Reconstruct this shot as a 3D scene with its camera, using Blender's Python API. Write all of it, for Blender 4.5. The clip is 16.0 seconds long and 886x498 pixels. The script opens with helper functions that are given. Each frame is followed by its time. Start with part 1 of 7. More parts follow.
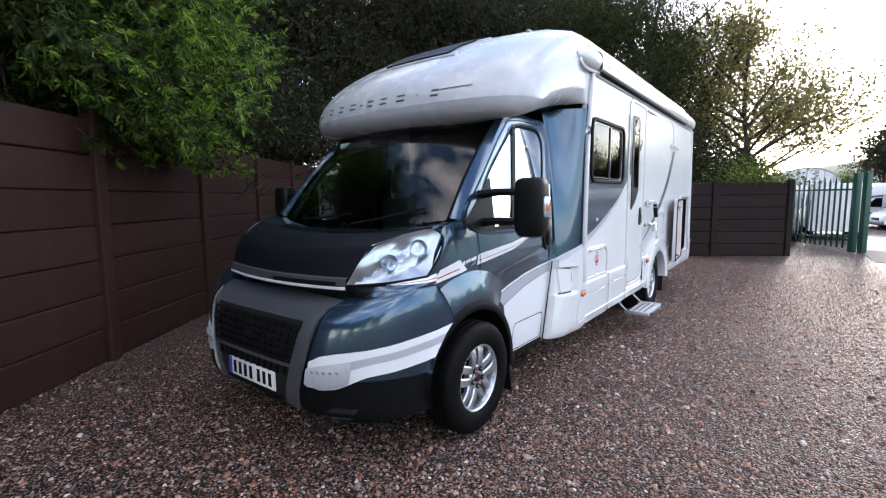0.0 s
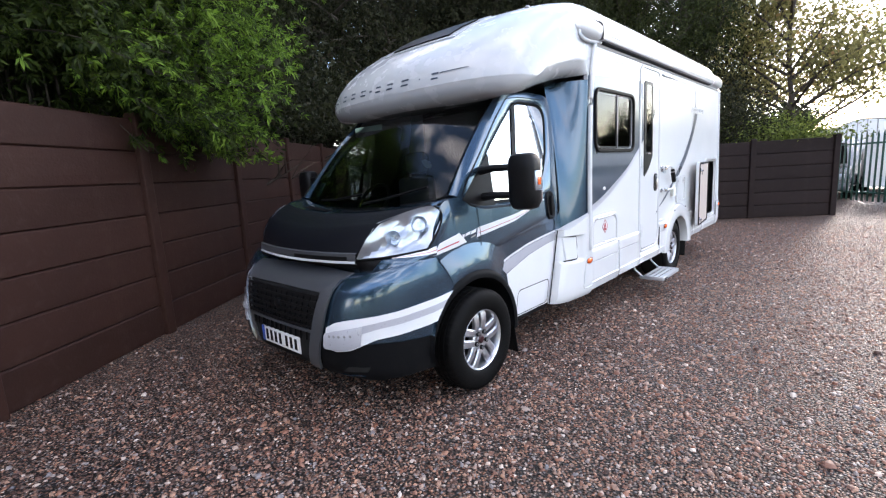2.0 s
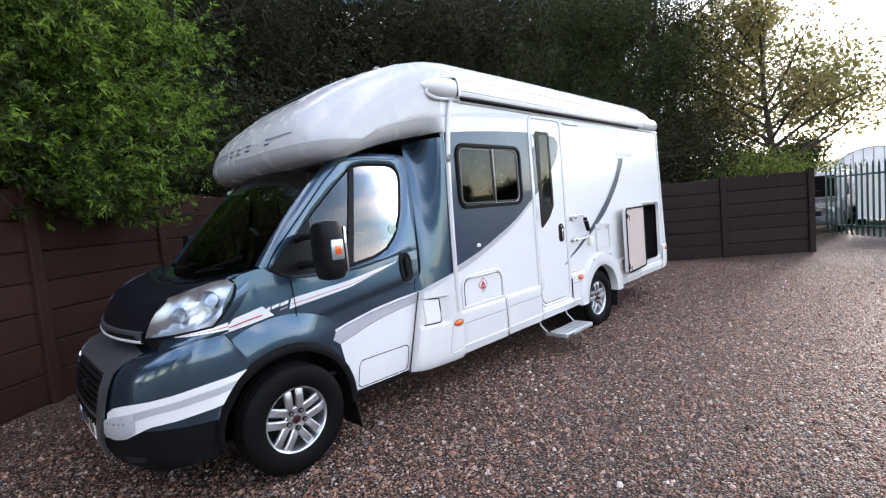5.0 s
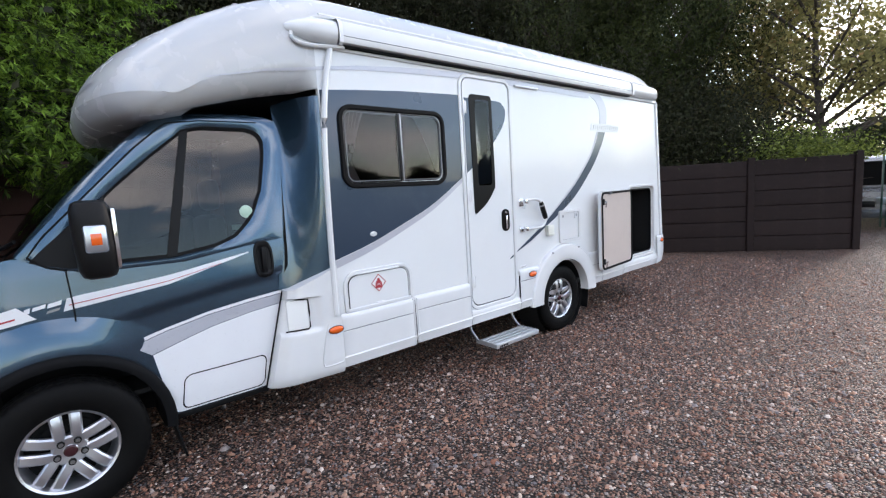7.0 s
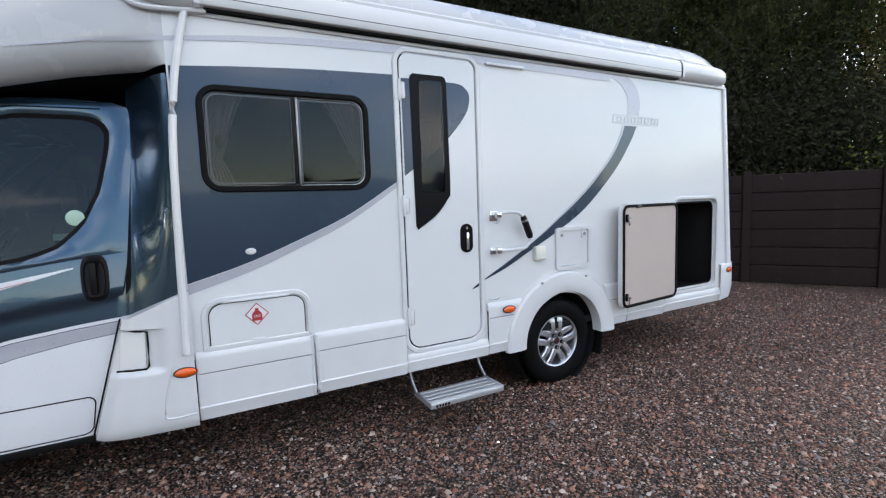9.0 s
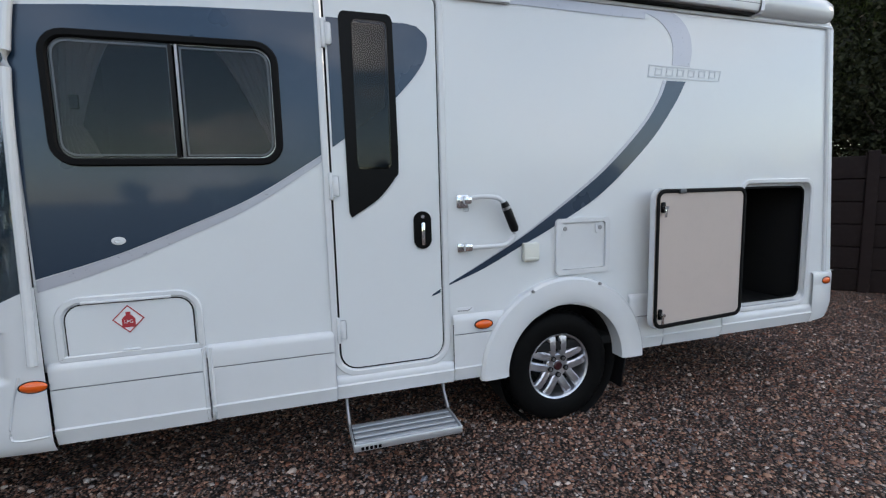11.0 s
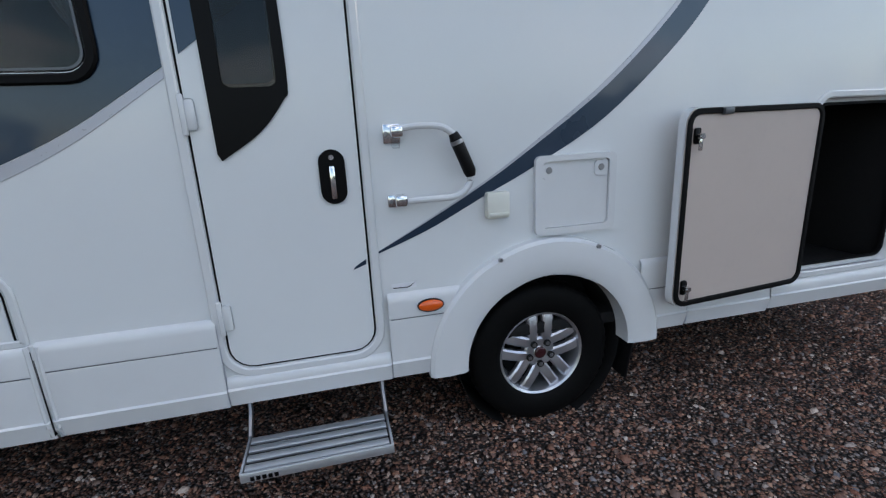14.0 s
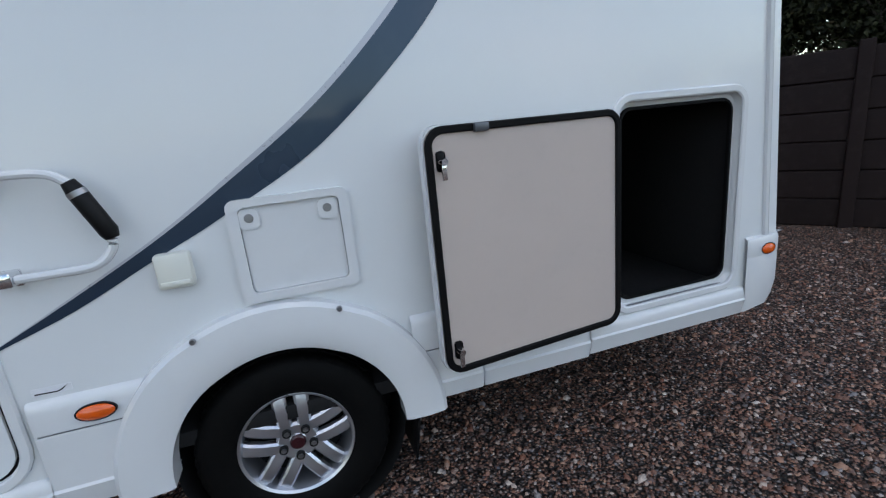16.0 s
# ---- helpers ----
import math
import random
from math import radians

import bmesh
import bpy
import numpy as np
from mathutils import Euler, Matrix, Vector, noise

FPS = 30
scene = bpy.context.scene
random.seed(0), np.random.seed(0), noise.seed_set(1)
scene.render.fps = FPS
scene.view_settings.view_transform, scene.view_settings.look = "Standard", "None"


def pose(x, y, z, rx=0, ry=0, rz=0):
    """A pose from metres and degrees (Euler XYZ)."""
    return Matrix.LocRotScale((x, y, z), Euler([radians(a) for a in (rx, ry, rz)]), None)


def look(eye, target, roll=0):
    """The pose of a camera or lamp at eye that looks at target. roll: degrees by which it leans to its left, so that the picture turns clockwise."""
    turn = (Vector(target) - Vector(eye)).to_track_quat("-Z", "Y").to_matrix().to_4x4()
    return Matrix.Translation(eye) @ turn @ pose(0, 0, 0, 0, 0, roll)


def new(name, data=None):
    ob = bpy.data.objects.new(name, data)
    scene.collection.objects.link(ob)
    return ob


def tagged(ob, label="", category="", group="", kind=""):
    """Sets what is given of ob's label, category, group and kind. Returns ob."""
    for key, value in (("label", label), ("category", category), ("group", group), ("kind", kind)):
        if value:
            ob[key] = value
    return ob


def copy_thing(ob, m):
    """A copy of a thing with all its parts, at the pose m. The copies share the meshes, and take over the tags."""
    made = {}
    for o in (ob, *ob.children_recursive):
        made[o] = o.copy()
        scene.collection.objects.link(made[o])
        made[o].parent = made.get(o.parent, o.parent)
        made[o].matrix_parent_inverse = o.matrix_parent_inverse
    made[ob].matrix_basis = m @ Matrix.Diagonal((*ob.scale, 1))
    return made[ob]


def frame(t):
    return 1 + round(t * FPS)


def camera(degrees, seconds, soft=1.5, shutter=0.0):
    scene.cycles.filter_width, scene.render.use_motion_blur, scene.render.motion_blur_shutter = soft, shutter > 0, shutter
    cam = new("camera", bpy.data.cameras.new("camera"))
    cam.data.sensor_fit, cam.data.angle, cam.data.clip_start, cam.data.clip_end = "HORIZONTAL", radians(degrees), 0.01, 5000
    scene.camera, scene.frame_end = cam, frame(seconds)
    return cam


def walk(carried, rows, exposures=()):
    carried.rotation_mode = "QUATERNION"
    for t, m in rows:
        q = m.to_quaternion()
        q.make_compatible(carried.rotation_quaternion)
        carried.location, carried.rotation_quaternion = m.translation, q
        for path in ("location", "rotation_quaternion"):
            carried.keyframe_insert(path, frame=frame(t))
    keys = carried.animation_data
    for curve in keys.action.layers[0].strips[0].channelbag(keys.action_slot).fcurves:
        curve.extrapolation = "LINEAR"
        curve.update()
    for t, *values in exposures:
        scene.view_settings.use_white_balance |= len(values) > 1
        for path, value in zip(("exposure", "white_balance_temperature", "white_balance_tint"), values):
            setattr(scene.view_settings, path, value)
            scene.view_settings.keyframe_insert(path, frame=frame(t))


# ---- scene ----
cam = camera(88.0, 16.0, 1.25)
PATH = [
    (0, (0.005, 0.297, 1.547), (-1.21, 1.87, 1.326), -0.5),
    (0.5, (0.036, 0.277, 1.575), (-1.169, 1.854, 1.321), -1.7),
    (1, (0.108, 0.346, 1.548), (-1.131, 1.894, 1.283), -3.4),
    (1.5, (0.205, 0.404, 1.532), (-1.129, 1.873, 1.281), -4.0),
    (2, (0.369, 0.255, 1.575), (-0.97, 1.705, 1.246), -3.4),
    (2.5, (0.581, 0.105, 1.637), (-0.601, 1.685, 1.308), -3.3),
    (3, (0.757, 0.138, 1.665), (-0.41, 1.743, 1.415), -5.0),
    (3.5, (0.935, 0.422, 1.68), (-0.346, 1.944, 1.466), -5.7),
    (4, (1.036, 0.725, 1.675), (-0.269, 2.222, 1.442), -4.6),
    (4.2, (1.09, 0.857, 1.672), (-0.243, 2.336, 1.485), -6.9),
    (6.3, (1.46, 2.261, 1.63), (-0.072, 3.53, 1.424), -2.1),
    (6.5, (1.471, 2.4, 1.638), (-0.077, 3.649, 1.429), -3.0),
    (7, (1.459, 2.82, 1.604), (-0.06, 4.097, 1.361), -3.5),
    (7.25, (1.478, 3.013, 1.604), (-0.011, 4.327, 1.362), -3.5),
    (7.5, (1.496, 3.206, 1.603), (-0.037, 4.467, 1.359), -3.5),
    (8, (1.505, 3.641, 1.577), (-0.059, 4.836, 1.224), -2.7),
    (8.5, (1.389, 4.018, 1.539), (-0.229, 5.159, 1.257), -4.1),
    (8.7, (1.392, 4.165, 1.57), (-0.288, 5.226, 1.341), -3.3),
    (10.8, (1.059, 5.373, 1.491), (-0.835, 5.974, 1.268), -2.1),
    (11, (0.989, 5.441, 1.511), (-0.906, 6.034, 1.27), -1.5),
    (11.5, (0.829, 5.578, 1.494), (-1.051, 6.217, 1.254), -2.6),
    (12, (0.733, 5.757, 1.49), (-1.205, 6.186, 1.25), -2.5),
    (12.5, (0.661, 5.911, 1.505), (-1.281, 6.3, 1.23), -2.1),
    (13, (0.484, 5.974, 1.5), (-1.443, 6.434, 1.223), -2.0),
    (13.5, (0.397, 6.022, 1.485), (-1.508, 6.527, 1.146), -2.4),
    (14, (0.356, 6.099, 1.479), (-1.527, 6.532, 0.963), -2.9),
    (14.5, (0.402, 6.273, 1.476), (-1.471, 6.694, 0.917), -2.6),
    (15, (0.379, 6.526, 1.466), (-1.485, 7.025, 0.94), -3.7),
    (15.5, (0.218, 6.805, 1.482), (-1.625, 7.361, 0.94), -3.7),
    (16, (0.117, 7.166, 1.497), (-1.731, 7.734, 0.985), -5.8),
]
EXPOSURES = [(0.0, 1.98, 6500, 17), (2.5, 2.30, 6660, 18), (4.0, 2.20, 6700, 18), (6.5, 1.88, 6680, 17), (8.5, 1.66, 6680, 15), (11.0, 1.18, 6580, 12), (12.5, 1.14, 6480, 11), (13.0, 1.02, 6480, 12), (14.0, 0.87, 6290, 12), (15.0, 0.90, 6290, 12), (16.0, 1.07, 6280, 11)]

walk(cam, [(t, look(eye, target, roll)) for t, eye, target, roll in PATH], EXPOSURES)

# ---- light ----
SUN_AZ, SUN_EL = 3.5, 16.0          # degrees: clockwise from +y, above the horizon
world = bpy.data.worlds.new("world")
scene.world = world
world.use_nodes = True
wn, wl = world.node_tree.nodes, world.node_tree.links
wn.clear()
w_out = wn.new("ShaderNodeOutputWorld")
w_bg = wn.new("ShaderNodeBackground")
w_sky = wn.new("ShaderNodeTexSky")
w_sky.sky_type, w_sky.sun_disc = "NISHITA", False
w_sky.sun_elevation, w_sky.sun_rotation = radians(SUN_EL), radians(SUN_AZ)
w_sky.air_density, w_sky.dust_density, w_sky.ozone_density = 1.0, 0.25, 1.4
w_co = wn.new("ShaderNodeTexCoord")
w_map = wn.new("ShaderNodeMapping")
w_map.inputs["Scale"].default_value = (1.6, 1.6, 5.0)
w_map.inputs["Location"].default_value = (-2.97, -2.93, -3.47)
w_noise = wn.new("ShaderNodeTexNoise")
w_noise.inputs["Scale"].default_value, w_noise.inputs["Detail"].default_value = 1.7, 7.0
w_ramp = wn.new("ShaderNodeValToRGB")
w_ramp.color_ramp.elements[0].position, w_ramp.color_ramp.elements[1].position = 0.48, 0.66
w_mix = wn.new("ShaderNodeMix")
w_mix.data_type = "RGBA"
w_mix.inputs["B"].default_value = (8.5, 8.4, 8.4, 1)      # thin bright cloud
wl.new(w_co.outputs["Generated"], w_map.inputs["Vector"])
wl.new(w_map.outputs["Vector"], w_noise.inputs["Vector"])
wl.new(w_noise.outputs["Fac"], w_ramp.inputs["Fac"])
wl.new(w_ramp.outputs["Color"], w_mix.inputs["Factor"])
wl.new(w_sky.outputs["Color"], w_mix.inputs["A"])
wl.new(w_mix.outputs["Result"], w_bg.inputs["Color"])
wl.new(w_bg.outputs["Background"], w_out.inputs["Surface"])
w_bg.inputs["Strength"].default_value = 0.15

sun_data = bpy.data.lights.new("sun", "SUN")
sun_data.energy, sun_data.angle, sun_data.color = 0.6, radians(9), (1.0, 0.90, 0.78)
sun = new("sun", sun_data)
to_sun = Vector((math.sin(radians(SUN_AZ)) * math.cos(radians(SUN_EL)), math.cos(radians(SUN_AZ)) * math.cos(radians(SUN_EL)), math.sin(radians(SUN_EL))))
sun.matrix_world = look(to_sun * 60, (0, 0, 0))


# ---- materials ----
def socket(node, name, value):
    node.inputs[name].default_value = value


def surface(name, c1, c2=None, scale=6.0, rough=0.5, metal=0.0, bump=0.0, bump_scale=60.0, coat=0.0, per_object=0.0,
            per_island=0.0, rough_var=0.08, dirt=0.0, dirt_colour=(0.12, 0.10, 0.08), spec=0.5):
    """Two-scale mottled surface: patches between c1 and c2, fine grain, dust spots, relief."""
    m = bpy.data.materials.new(name)
    m.use_nodes = True
    n, l = m.node_tree.nodes, m.node_tree.links
    b = n["Principled BSDF"]
    co = n.new("ShaderNodeTexCoord")
    c2 = c2 or tuple(v * 0.82 for v in c1)
    big = n.new("ShaderNodeTexNoise")
    socket(big, "Scale", scale), socket(big, "Detail", 5.0), socket(big, "Roughness", 0.6)
    fine = n.new("ShaderNodeTexNoise")
    socket(fine, "Scale", bump_scale), socket(fine, "Detail", 4.0)
    for t in (big, fine):
        l.new(co.outputs["Object"], t.inputs["Vector"])
    mix = n.new("ShaderNodeMix")
    mix.data_type = "RGBA"
    mix.inputs["A"].default_value, mix.inputs["B"].default_value = (*c1, 1), (*c2, 1)
    l.new(big.outputs["Fac"], mix.inputs["Factor"])
    colour = mix.outputs["Result"]
    if per_object or per_island:
        info = n.new("ShaderNodeObjectInfo" if per_object else "ShaderNodeNewGeometry")
        rnd = info.outputs["Random"] if per_object else info.outputs["Random Per Island"]
        amount = per_object or per_island
        span = n.new("ShaderNodeMapRange")
        socket(span, "To Min", 1 - amount), socket(span, "To Max", 1 + amount)
        l.new(rnd, span.inputs["Value"])
        mul = n.new("ShaderNodeVectorMath")
        mul.operation = "SCALE"
        l.new(colour, mul.inputs[0]), l.new(span.outputs["Result"], mul.inputs["Scale"])
        colour = mul.outputs["Vector"]
    if dirt:
        spot = n.new("ShaderNodeTexNoise")
        socket(spot, "Scale", scale * 3.1), socket(spot, "Detail", 8.0), socket(spot, "Roughness", 0.7)
        l.new(co.outputs["Object"], spot.inputs["Vector"])
        rng = n.new("ShaderNodeMapRange")
        socket(rng, "From Min", 0.52), socket(rng, "From Max", 0.78), socket(rng, "To Max", dirt)
        l.new(spot.outputs["Fac"], rng.inputs["Value"])
        dm = n.new("ShaderNodeMix")
        dm.data_type = "RGBA"
        dm.inputs["B"].default_value = (*dirt_colour, 1)
        l.new(rng.outputs["Result"], dm.inputs["Factor"]), l.new(colour, dm.inputs["A"])
        colour = dm.outputs["Result"]
    l.new(colour, b.inputs["Base Color"])
    rr = n.new("ShaderNodeMapRange")
    socket(rr, "To Min", max(0.02, rough - rough_var)), socket(rr, "To Max", min(1, rough + rough_var))
    l.new(fine.outputs["Fac"], rr.inputs["Value"]), l.new(rr.outputs["Result"], b.inputs["Roughness"])
    socket(b, "Specular IOR Level", spec), socket(b, "Metallic", metal), socket(b, "Coat Weight", coat), socket(b, "Coat Roughness", 0.06)
    if bump:
        bp = n.new("ShaderNodeBump")
        socket(bp, "Strength", bump), socket(bp, "Distance", 0.01)
        l.new(fine.outputs["Fac"], bp.inputs["Height"]), l.new(bp.outputs["Normal"], b.inputs["Normal"])
    return m


def glass(name, tint, rough=0.0, ior=1.55):
    """A tinted pane: clear glass over a dark film, mirror-like at its face."""
    m = bpy.data.materials.new(name)
    m.use_nodes = True
    n, l = m.node_tree.nodes, m.node_tree.links
    n.clear()
    out = n.new("ShaderNodeOutputMaterial")
    clear = n.new("ShaderNodeBsdfTransparent")
    clear.inputs["Color"].default_value = (*tint, 1)
    gloss = n.new("ShaderNodeBsdfGlossy")
    gloss.inputs["Roughness"].default_value = rough
    fres = n.new("ShaderNodeFresnel")
    fres.inputs["IOR"].default_value = ior
    mix = n.new("ShaderNodeMixShader")
    l.new(fres.outputs["Fac"], mix.inputs["Fac"]), l.new(clear.outputs["BSDF"], mix.inputs[1]), l.new(gloss.outputs["BSDF"], mix.inputs[2])
    l.new(mix.outputs["Shader"], out.inputs["Surface"])
    return m


def leafage(name, dark, light, brown=None, thin=0.35):
    m = bpy.data.materials.new(name)
    m.use_nodes = True
    n, l = m.node_tree.nodes, m.node_tree.links
    b = n["Principled BSDF"]
    geo = n.new("ShaderNodeNewGeometry")
    ramp = n.new("ShaderNodeValToRGB")
    ramp.color_ramp.elements[0].color, ramp.color_ramp.elements[1].color = (*dark, 1), (*light, 1)
    if brown:
        e = ramp.color_ramp.elements.new(0.94)
        e.color = (*light, 1)
        ramp.color_ramp.elements[2].color = (*brown, 1)
    l.new(geo.outputs["Random Per Island"], ramp.inputs["Fac"])
    l.new(ramp.outputs["Color"], b.inputs["Base Color"])
    socket(b, "Roughness", 0.6), socket(b, "Specular IOR Level", 0.18)
    tr = n.new("ShaderNodeBsdfTranslucent")
    l.new(ramp.outputs["Color"], tr.inputs["Color"])
    mx = n.new("ShaderNodeMixShader")
    mx.inputs["Fac"].default_value = thin
    l.new(b.outputs["BSDF"], mx.inputs[1]), l.new(tr.outputs["BSDF"], mx.inputs[2])
    l.new(mx.outputs["Shader"], n["Material Output"].inputs["Surface"])
    return m


def pebble_material(name, islands):
    """Washed river gravel: brown, tan, grey, pink and a few pale stones."""
    m = bpy.data.materials.new(name)
    m.use_nodes = True
    n, l = m.node_tree.nodes, m.node_tree.links
    b = n["Principled BSDF"]
    co = n.new("ShaderNodeTexCoord")
    ramp = n.new("ShaderNodeValToRGB")
    stops = [(0.0, (0.045, 0.025, 0.019)), (0.16, (0.135, 0.072, 0.053)), (0.30, (0.27, 0.132, 0.088)), (0.44, (0.10, 0.085, 0.082)),
             (0.58, (0.42, 0.245, 0.165)), (0.72, (0.20, 0.080, 0.050)), (0.83, (0.42, 0.32, 0.26)), (0.90, (0.15, 0.15, 0.165)), (0.97, (0.50, 0.39, 0.32)), (1.0, (0.62, 0.55, 0.49))]
    el = ramp.color_ramp.elements
    el[0].position, el[0].color = stops[0][0], (*stops[0][1], 1)
    el[1].position, el[1].color = stops[-1][0], (*stops[-1][1], 1)
    for p, c in stops[1:-1]:
        e = el.new(p)
        e.color = (*c, 1)
    grain = n.new("ShaderNodeTexNoise")
    socket(grain, "Scale", 260.0), socket(grain, "Detail", 3.0)
    l.new(co.outputs["Object"], grain.inputs["Vector"])
    bp = n.new("ShaderNodeBump")
    patch = n.new("ShaderNodeTexNoise")
    socket(patch, "Scale", 0.55), socket(patch, "Detail", 4.0)
    l.new(co.outputs["Object"], patch.inputs["Vector"])
    if islands:
        geo = n.new("ShaderNodeNewGeometry")
        l.new(geo.outputs["Random Per Island"], ramp.inputs["Fac"])
        l.new(grain.outputs["Fac"], bp.inputs["Height"])
        socket(bp, "Strength", 0.25), socket(bp, "Distance", 0.004)
    else:
        vor = n.new("ShaderNodeTexVoronoi")
        socket(vor, "Scale", 62.0), socket(vor, "Randomness", 1.0)
        wob = n.new("ShaderNodeTexNoise")
        socket(wob, "Scale", 38.0)
        addv = n.new("ShaderNodeVectorMath")
        addv.operation = "MULTIPLY_ADD"
        addv.inputs[1].default_value = (0.010, 0.010, 0.010)
        l.new(co.outputs["Object"], wob.inputs["Vector"])
        l.new(wob.outputs["Color"], addv.inputs[0]), l.new(co.outputs["Object"], addv.inputs[2])
        l.new(addv.outputs["Vector"], vor.inputs["Vector"])
        sep = n.new("ShaderNodeSeparateColor")
        l.new(vor.outputs["Color"], sep.inputs["Color"]), l.new(sep.outputs["Red"], ramp.inputs["Fac"])
        inv = n.new("ShaderNodeMapRange")
        socket(inv, "From Max", 0.85), socket(inv, "To Min", 1.0), socket(inv, "To Max", 0.0)
        l.new(vor.outputs["Distance"], inv.inputs["Value"])
        l.new(inv.outputs["Result"], bp.inputs["Height"])
        socket(bp, "Strength", 1.0), socket(bp, "Distance", 0.022)
        gap_shade = n.new("ShaderNodeMapRange")          # shade between the stones, put into the colour
        socket(gap_shade, "From Min", 0.30), socket(gap_shade, "From Max", 0.60)
        l.new(vor.outputs["Distance"], gap_shade.inputs["Value"])
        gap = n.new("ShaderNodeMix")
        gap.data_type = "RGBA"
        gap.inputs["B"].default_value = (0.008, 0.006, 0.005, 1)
        l.new(gap_shade.outputs["Result"], gap.inputs["Factor"]), l.new(ramp.outputs["Color"], gap.inputs["A"])
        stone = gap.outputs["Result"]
    else_stone = ramp.outputs["Color"] if islands else stone
    shade = n.new("ShaderNodeMapRange")
    socket(shade, "To Min", 0.73), socket(shade, "To Max", 1.22)
    l.new(patch.outputs["Fac"], shade.inputs["Value"])
    mul = n.new("ShaderNodeVectorMath")
    mul.operation = "SCALE"
    l.new(else_stone, mul.inputs[0]), l.new(shade.outputs["Result"], mul.inputs["Scale"])
    l.new(mul.outputs["Vector"], b.inputs["Base Color"]), l.new(bp.outputs["Normal"], b.inputs["Normal"])
    socket(b, "Roughness", 0.50), socket(b, "Specular IOR Level", 0.29)
    return m


# darker copy of white_moulding: shade on the overcab put into the colour
WHITE_SHADED = surface("shaded_white_moulding", (0.50, 0.51, 0.52), (0.455, 0.465, 0.475), 1.1, 0.26, coat=0.3, dirt=0.12, dirt_colour=(0.40, 0.39, 0.37), bump=0.008, bump_scale=7)
WHITE = surface("white_moulding", (0.67, 0.68, 0.69), (0.62, 0.63, 0.64), 1.3, 0.22, coat=0.35, dirt=0.10, dirt_colour=(0.42, 0.42, 0.40), bump=0.006, bump_scale=9)
WHITE_PANEL = surface("white_panel", (0.70, 0.715, 0.725), (0.66, 0.68, 0.69), 0.9, 0.24, coat=0.25, dirt=0.08, dirt_colour=(0.5, 0.5, 0.5), bump=0.012, bump_scale=2.2)
BLUE = surface("slate_blue_metallic", (0.043, 0.088, 0.138), (0.035, 0.072, 0.116), 2.0, 0.25, metal=0.8, coat=1.0, bump=0.01, bump_scale=700)
SLATE = surface("slate_graphic_film", (0.015, 0.036, 0.070), (0.011, 0.028, 0.056), 1.1, 0.30, metal=0.3, coat=0.5, bump=0.01, bump_scale=2.2, dirt=0.12, dirt_colour=(0.10, 0.12, 0.15))
SILVER = surface("silver_graphic_film", (0.47, 0.48, 0.53), (0.40, 0.41, 0.46), 3.0, 0.30, metal=0.2)
PALE = surface("pale_graphic_film", (0.72, 0.73, 0.75), (0.66, 0.67, 0.70), 4.0, 0.3)
RED = surface("red_film", (0.42, 0.03, 0.04), None, 8.0, 0.4)
BLACK_PLASTIC = surface("black_textured_plastic", (0.004, 0.004, 0.0045), (0.006, 0.006, 0.0065), 14.0, 0.45, bump=0.12, bump_scale=420, spec=0.18)
BONNET_BRA = surface("black_bonnet_cover", (0.0035, 0.004, 0.006), (0.006, 0.0065, 0.009), 5.0, 0.45, bump=0.10, bump_scale=350, spec=0.12)
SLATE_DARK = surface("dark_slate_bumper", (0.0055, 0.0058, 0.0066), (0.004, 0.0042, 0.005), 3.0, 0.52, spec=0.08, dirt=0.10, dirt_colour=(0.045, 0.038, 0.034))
BADGE = surface("badge_silver", (0.55, 0.57, 0.60), None, 3.0, 0.3, metal=0.2)
GREY_TRIM = surface("grey_satin_trim", (0.105, 0.112, 0.125), (0.085, 0.09, 0.10), 5.0, 0.36, metal=0.5, coat=0.15)
SEAL = surface("black_rubber_seal", (0.003, 0.003, 0.0035), (0.005, 0.005, 0.005), 20.0, 0.6, bump=0.05, spec=0.12)
TYRE = surface("tyre_rubber", (0.0028, 0.0028, 0.0031), (0.004, 0.004, 0.004), 9.0, 0.6, bump=0.15, bump_scale=160, dirt=0.3, dirt_colour=(0.013, 0.011, 0.009), spec=0.09)
ALLOY = surface("silver_alloy", (0.60, 0.61, 0.65), (0.52, 0.53, 0.57), 9.0, 0.33, metal=0.9, bump=0.01)
STEEL = surface("dull_steel", (0.34, 0.34, 0.35), (0.26, 0.26, 0.27), 18.0, 0.38, metal=0.9)
CHROME = surface("chrome", (0.75, 0.75, 0.77), (0.68, 0.68, 0.7), 9.0, 0.09, metal=1.0, rough_var=0.03)
ALUMINIUM = surface("ribbed_aluminium", (0.66, 0.68, 0.71), (0.56, 0.58, 0.61), 22.0, 0.4, metal=0.75, bump=0.05, bump_scale=260)
AMBER = surface("amber_lens", (0.80, 0.12, 0.006), (0.68, 0.085, 0.004), 60.0, 0.14, coat=0.6)
LAMP_SILVER = surface("lamp_reflector", (0.60, 0.64, 0.70), (0.44, 0.48, 0.54), 22.0, 0.30, metal=0.9, bump=0.08, bump_scale=38, rough_var=0.06)
# one near-black for rooms, locker, housings and openings
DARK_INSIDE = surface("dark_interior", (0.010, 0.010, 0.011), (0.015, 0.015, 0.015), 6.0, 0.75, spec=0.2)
LOCKER_GREY = surface("grey_locker_board", (0.52, 0.44, 0.395), (0.47, 0.40, 0.36), 4.0, 0.6, bump=0.08, bump_scale=420, dirt=0.1, dirt_colour=(0.28, 0.26, 0.24))
NET = surface("white_net_curtain", (0.66, 0.64, 0.66), (0.56, 0.54, 0.56), 12.0, 0.9)
BLIND = surface("grey_pleated_blind", (0.06, 0.06, 0.065), (0.045, 0.045, 0.05), 40.0, 0.8)
